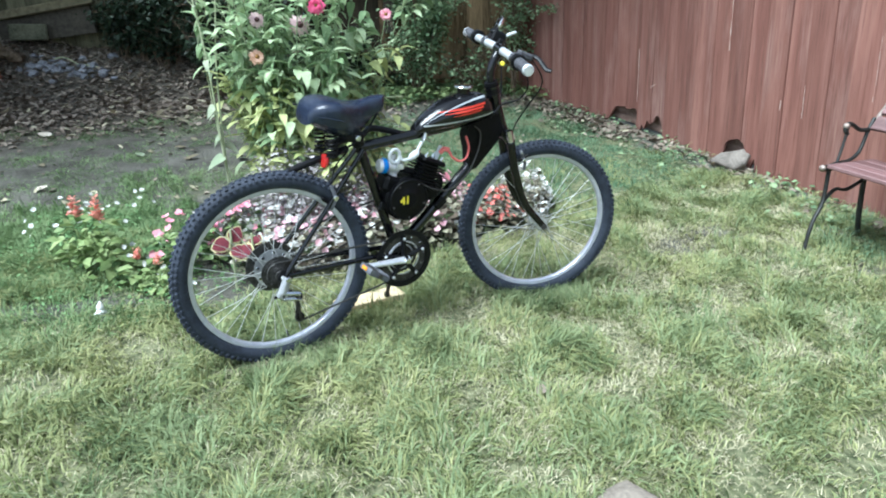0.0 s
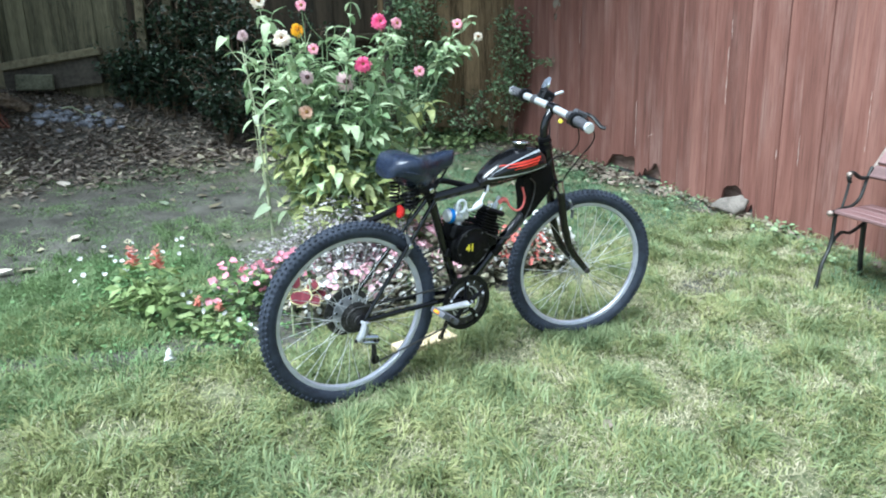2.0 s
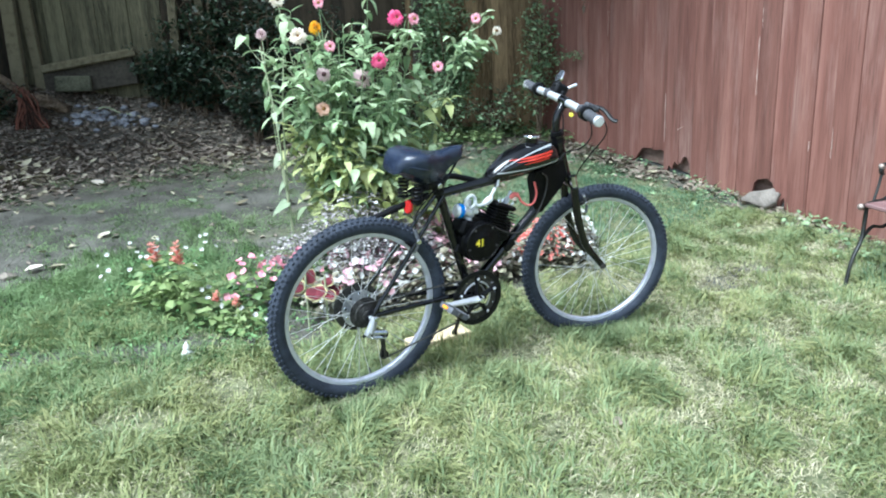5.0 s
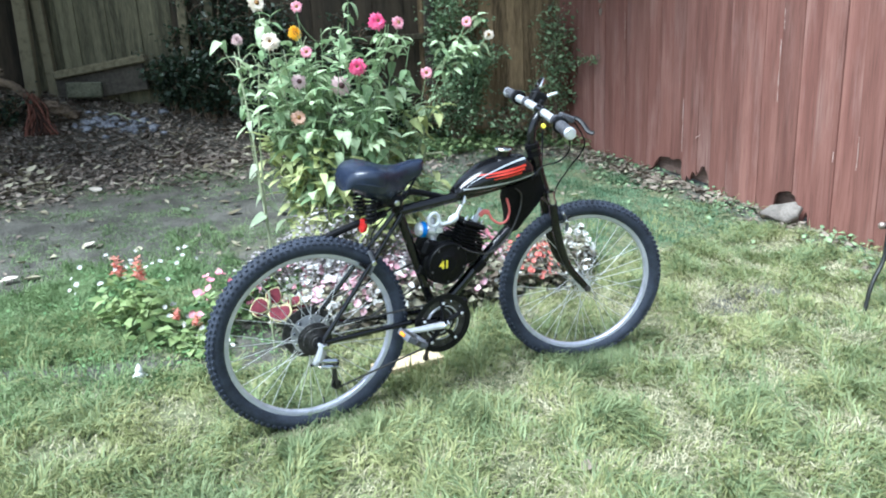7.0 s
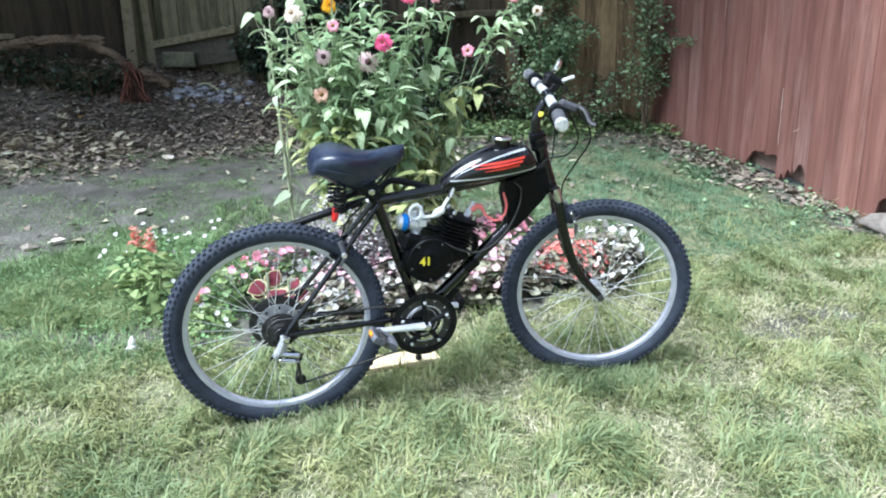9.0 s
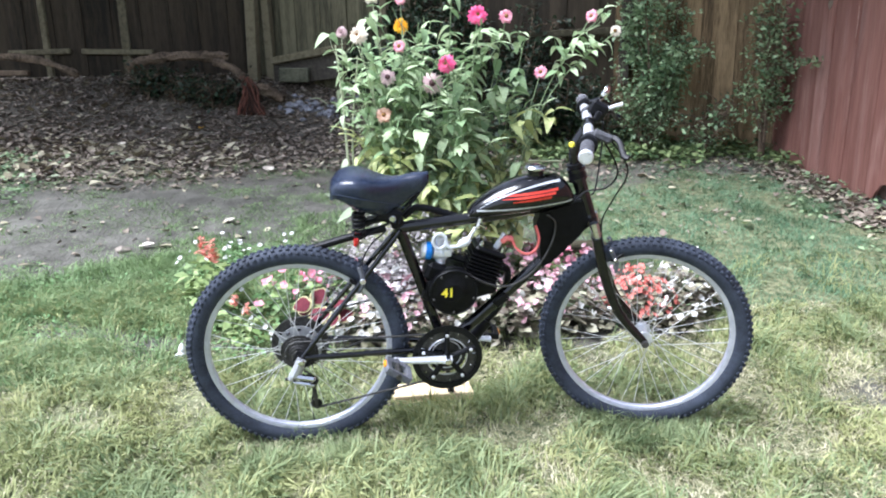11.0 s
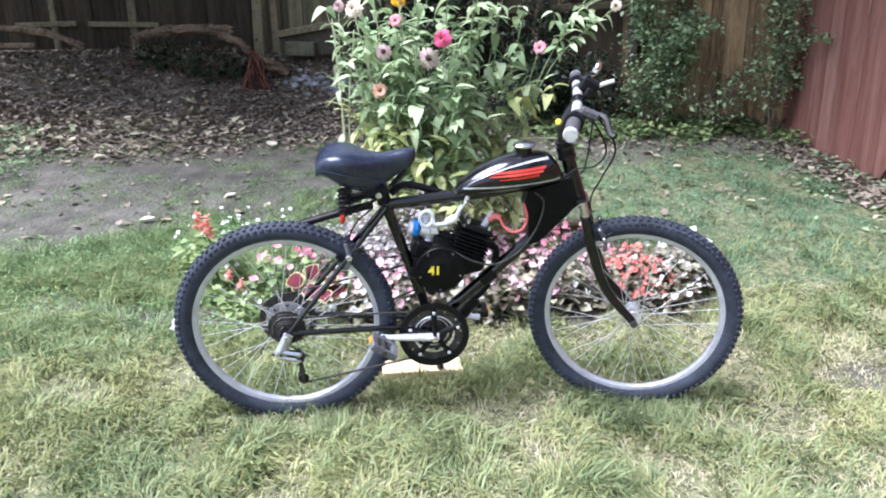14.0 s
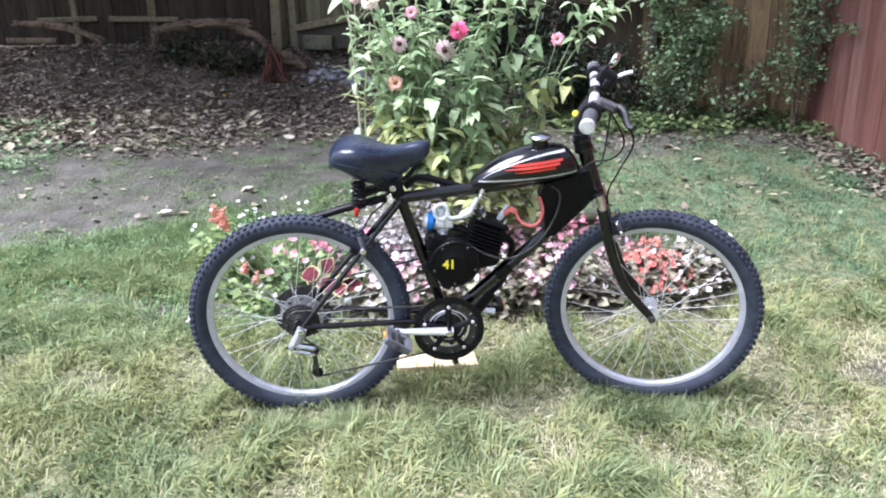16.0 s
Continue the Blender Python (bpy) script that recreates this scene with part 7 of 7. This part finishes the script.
# dry vine caught on the red fence
vine = root("dry_vine", pose(0, 0, 0), "dry brown vine with curled leaves on the red fence", "vine")
rnd = random.Random(131)
part("stem", Geo().tube(curve([(3.56, 2.70, 2.0), (3.53, 2.74, 1.78), (3.54, 2.72, 1.66), (3.53, 2.78, 1.54)]), 0.004, 6), BARK, vine)
for i in range(13):
    z = rnd.uniform(1.54, 1.95)
    part("leaf", tinted(CURLED[i % 2], LITTER), LITTER, vine, m=pose(3.535, 2.74 + rnd.gauss(0, 0.035), z, rnd.uniform(0, 360), rnd.uniform(30, 100), rnd.uniform(0, 360)) @ Matrix.Scale(rnd.uniform(0.4, 0.75), 4))


# ---- unseen trees, added to shade the rear bank and the fence corner ----
def tree(x, y, h, crown, r, leaves, seed, label):
    rnd = random.Random(seed)
    top = root("tree", pose(x, y, gz(x, y) - 0.1), label, "tree")
    wood, lv = Geo(), Geo()
    c = Vector((crown[0] - x, crown[1] - y, crown[2]))
    line = curve([(0, 0, 0), (0.05, 0.03, h * 0.45), (c.x * 0.3, c.y * 0.3, h * 0.8), (c.x * 0.8, c.y * 0.8, c.z)], 6)
    wood.tube(line, [0.20 * (1 - 0.03 * k) for k in range(len(line))], 12)
    ends = []
    for i in range(26):
        a, el = rnd.uniform(0, 6.283), rnd.uniform(-0.35, 1.2)
        q = r * rnd.uniform(0.6, 1.0)
        tip = c + Vector((q * math.cos(a) * math.cos(el), q * math.sin(a) * math.cos(el), 0.55 * q * math.sin(el)))
        start = line[rnd.randrange(len(line) // 2, len(line))]
        limb = curve([start, (start + tip) / 2 + Vector((0, 0, 0.25)), tip], 5)
        wood.tube(limb, [0.06 * (1 - 0.08 * k) for k in range(len(limb))], 7)
        ends += limb[3:]
        for p in limb[4:]:
            e = p + Vector((rnd.uniform(-0.7, 0.7), rnd.uniform(-0.7, 0.7), rnd.uniform(-0.3, 0.3)))
            wood.tube([p, e], 0.012, 5)
            ends.append(e)
    for _ in range(leaves):
        p = ends[rnd.randrange(len(ends))] + Vector((rnd.gauss(0, 0.28), rnd.gauss(0, 0.28), rnd.gauss(0, 0.2)))
        s = rnd.uniform(0.09, 0.17)
        v, f = leaf_shape(s, s * 0.6, 0.3, 0.2, 2, base=0.75)
        lv.add(v, f, Matrix.Translation(p) @ pose(0, 0, 0, rnd.uniform(-60, 60), rnd.uniform(-50, 50), rnd.uniform(0, 360)))
    part("trunk", wood, BARK, top, sharp=60)
    part("crown", lv, SHADED_LEAF, top, sharp=180)


tree(-5.4, 4.2, 3.2, (-3.05, 4.6, 4.0), 2.8, 19000, 111, "unseen leafy tree overhanging the rear bank, added to shade it")
tree(3.4, 7.4, 3.2, (2.6, 2.75, 3.3), 1.85, 34000, 112, "unseen leafy tree added to shade the fence corner")


# ---- grass ----
GX0, GY0, STEP = -5.0, -5.0, 0.05
GNX, GNY = 176, 200
HEIGHTS = np.array([[gz(GX0 + i * STEP, GY0 + j * STEP) for i in range(GNX)] for j in range(GNY)])
COVER = np.array([[cover(GX0 + i * STEP, GY0 + j * STEP) for i in range(GNX)] for j in range(GNY)])
TUFT = np.array([[noise.noise((i * STEP * 4.5, j * STEP * 4.5, 11)) + 0.6 * noise.noise((i * STEP * 11, j * STEP * 11, 17)) for i in range(GNX)] for j in range(GNY)])


LEAN = np.array([[1.6 * noise.noise((i * STEP * 2.4, j * STEP * 2.4, 53)) + 0.8 * noise.noise((i * STEP * 7, j * STEP * 7, 59)) for i in range(GNX)] for j in range(GNY)])


def inner(x, y):
    """1 in the part of the lawn that the path looks down on, fading to 0 round it."""
    return np.clip((x + 2.4) / 0.9, 0, 1) * np.clip((y + 1.5) / 0.5, 0, 1)


def at_grid(grid, x, y):
    u, v = (x - GX0) / STEP, (y - GY0) / STEP
    i, j = np.clip(u.astype(int), 0, GNX - 2), np.clip(v.astype(int), 0, GNY - 2)
    a, b = u - i, v - j
    return (grid[j, i] * (1 - a) + grid[j, i + 1] * a) * (1 - b) + (grid[j + 1, i] * (1 - a) + grid[j + 1, i + 1] * a) * b


def blades(name, label, count, xr, yr, length, width, lie, material, seed, keep, lift=0.0):
    """Curved tapering blades, strewn where keep allows."""
    rng = np.random.default_rng(seed)
    x, y = rng.uniform(*xr, count), rng.uniform(*yr, count)
    tuft = at_grid(TUFT, x, y)
    ok = rng.random(count) < keep(x, y, at_grid(COVER, x, y), tuft)
    x, y, tuft = x[ok], y[ok], tuft[ok]
    n = len(x)
    z = at_grid(HEIGHTS, x, y) - 0.004 + lift * rng.random(n)
    ln = length * rng.uniform(0.45, 1.35, n) * (1 + 0.75 * np.clip(tuft, -0.7, 1))
    w = width * rng.uniform(0.6, 1.4, n)
    a = 2 * np.pi * at_grid(LEAN, x, y) + rng.normal(0, 1.0, n)
    tilt = np.clip(rng.normal(lie, 0.28, n), 0.05, 1.5)
    dx, dy = np.cos(a), np.sin(a)
    roll = rng.normal(0, 0.9, n)
    sx, sy, sz = -dy * np.cos(roll), dx * np.cos(roll), np.sin(roll) * 0.6
    verts = np.empty((n, 5, 3), np.float32)
    t = tilt * 0.6
    h1, v1 = ln * 0.5 * np.sin(t), ln * 0.5 * np.cos(t)
    t2 = np.minimum(tilt * 1.5 + 0.15, 1.75)
    h2, v2 = h1 + ln * 0.5 * np.sin(t2), v1 + ln * 0.5 * np.cos(t2)
    for k, (h, up, s) in enumerate(((0, 0, -0.5), (0, 0, 0.5), (h1, v1, 0.45), (h1, v1, -0.45), (h2, v2, 0))):
        verts[:, k, 0] = x + dx * h + sx * w * s
        verts[:, k, 1] = y + dy * h + sy * w * s
        verts[:, k, 2] = z + up + sz * w * s
    me = bpy.data.meshes.new(name)
    base = np.arange(n, dtype=np.int32)[:, None] * 5
    loops = (base + np.array([0, 1, 2, 3, 3, 2, 4], np.int32)).ravel()
    me.vertices.add(n * 5)
    me.vertices.foreach_set("co", verts.ravel())
    me.loops.add(n * 7)
    me.loops.foreach_set("vertex_index", loops)
    me.polygons.add(n * 2)
    starts = (np.arange(n, dtype=np.int32)[:, None] * 7 + np.array([0, 4], np.int32)).ravel()
    me.polygons.foreach_set("loop_start", starts)
    me.update(calc_edges=True)
    me.validate()
    me.shade_smooth()
    return thing(name, me, material, pose(0, 0, 0), label, "grass", kind="stuff")


PATCH = np.array([[noise.noise((i * STEP * 2.1, j * STEP * 2.1, 23)) + 0.5 * noise.noise((i * STEP * 5.3, j * STEP * 5.3, 29)) for i in range(GNX)] for j in range(GNY)])
DRY = np.array([[sum(k * math.exp(-((GX0 + i * STEP - x) / a) ** 2 - ((GY0 + j * STEP - y) / b) ** 2) for x, y, a, b, k in
                     ((1.75, 0.12, 0.55, 0.26, 0.95), (1.05, -0.22, 0.45, 0.18, 0.55), (0.45, -0.75, 0.3, 0.2, 0.35), (1.3, -0.75, 0.4, 0.16, 0.45), (2.0, -0.45, 0.4, 0.15, 0.5)))
                 * (0.75 + 0.6 * noise.noise((i * STEP * 3.1, j * STEP * 3.1, 47))) for i in range(GNX)] for j in range(GNY)])
blades("lawn_grass", "short patchy lawn grass, part green and part dry", 380000, (-2.4, 3.4), (-1.5, 1.3), 0.068, 0.0050, 1.02, LAWN, 1,
       lambda x, y, c, t: np.clip(c * (0.36 + 0.75 * t - 0.3 * at_grid(PATCH, x, y)), 0.05 * (c > 0.1), 1) * (1 - 0.45 * at_grid(DRY, x, y)) * inner(x, y) * np.where((y > 0.72) & (x > 0.2), 0.12, 1.0))
blades("cool_grass", "blue-green tufts of longer lawn grass", 260000, (-2.4, 3.4), (-1.5, 0.72), 0.076, 0.0050, 0.92, COOL, 6,
       lambda x, y, c, t: np.clip(c * (0.22 + 0.6 * t + 0.5 * at_grid(PATCH, x, y)), 0.0, 1) * (1 - 0.85 * at_grid(DRY, x, y)) * inner(x, y))
blades("dry_grass", "dry straw-coloured thatch between the grass", 200000, (-2.4, 3.4), (-1.5, 0.72), 0.055, 0.0027, 1.4, STRAW, 2,
       lambda x, y, c, t: np.clip(c * (0.36 - 0.5 * t - 0.25 * at_grid(PATCH, x, y)) + 0.5 * at_grid(DRY, x, y), 0.05 * (c > 0.05), 1) * np.clip(0.55 + 0.5 * x, 0.4, 1) * inner(x, y), lift=0.008)
blades("rough_grass", "thin green grass on the far side of the flowerbed", 150000, (0.9, 3.5), (0.6, 3.5), 0.042, 0.0032, 0.9, ROUGH, 3,
       lambda x, y, c, t: np.clip(c * (0.5 + 0.4 * t), 0, 1))
blades("left_grass", "grey-green grass beside the flowerbed", 240000, (-3.0, 0.1), (0.40, 2.3), 0.062, 0.0044, 0.85, MEADOW, 4,
       lambda x, y, c, t: np.clip(c * (0.7 + 0.4 * t) * np.clip((y - 0.2) / 0.55, 0, 1) * np.clip((x + 3.0) / 0.9, 0, 1), 0, 1))
blades("sparse_grass", "sparse grass on trodden dirt", 190000, (-2.6, 1.8), (1.3, 3.8), 0.027, 0.0036, 1.05, MEADOW, 5,
       lambda x, y, c, t: np.clip((c + 0.6) * (0.35 + 0.8 * t + 0.5 * at_grid(PATCH, x, y)), 0, 1))
blades("outer_grass", "lawn grass beyond the trodden part", 110000, (-5.0, 3.1), (-5.0, 1.4), 0.075, 0.007, 0.9, LAWN, 7,
       lambda x, y, c, t: (1 - inner(x, y)) * c * (0.55 + 0.4 * t))
blades("outer_tufts", "greener lawn tufts beyond the trodden part", 85000, (-5.0, 3.1), (-5.0, 1.4), 0.085, 0.007, 0.8, COOL, 8,
       lambda x, y, c, t: (1 - inner(x, y)) * c * (0.35 + 0.6 * t))
blades("tall_tufts", "longer clumps of grass standing out of the lawn", 180000, (-2.4, 3.3), (-1.5, 0.6), 0.072, 0.0052, 0.75, COOL, 9,
       lambda x, y, c, t: np.clip(c * (t - 0.34) * 2.2, 0, 1) * (1 - 0.7 * at_grid(DRY, x, y)))
blades("tyre_tufts", "longer grass standing against the bicycle tyres", 26000, (-0.25, 1.4), (-0.16, 0.06), 0.07, 0.0044, 0.6, COOL, 12,
       lambda x, y, c, t: np.where((np.abs(x) < 0.17) | (np.abs(x - 1.13) < 0.17), np.clip(0.45 + 0.6 * t, 0, 1), 0.0))
blades("bench_grass", "rank green grass under and behind the bench", 40000, (2.3, 3.25), (-1.9, -0.1), 0.08, 0.0048, 0.7, ROUGH, 13,
       lambda x, y, c, t: np.clip((x - 2.35) / 0.9, 0, 1) * np.clip((-0.05 - y) / 0.6, 0, 1) * np.clip(0.15 + 0.9 * t, 0, 1))
blades("block_tufts", "dark longer grass before the wood block", 4200, (0.1, 0.75), (0.0, 0.17), 0.062, 0.0044, 0.55, LAWN, 14,
       lambda x, y, c, t: np.clip(1 - np.abs(x - 0.42) / 0.33, 0, 1) * np.clip(0.4 + 0.8 * t, 0, 1))
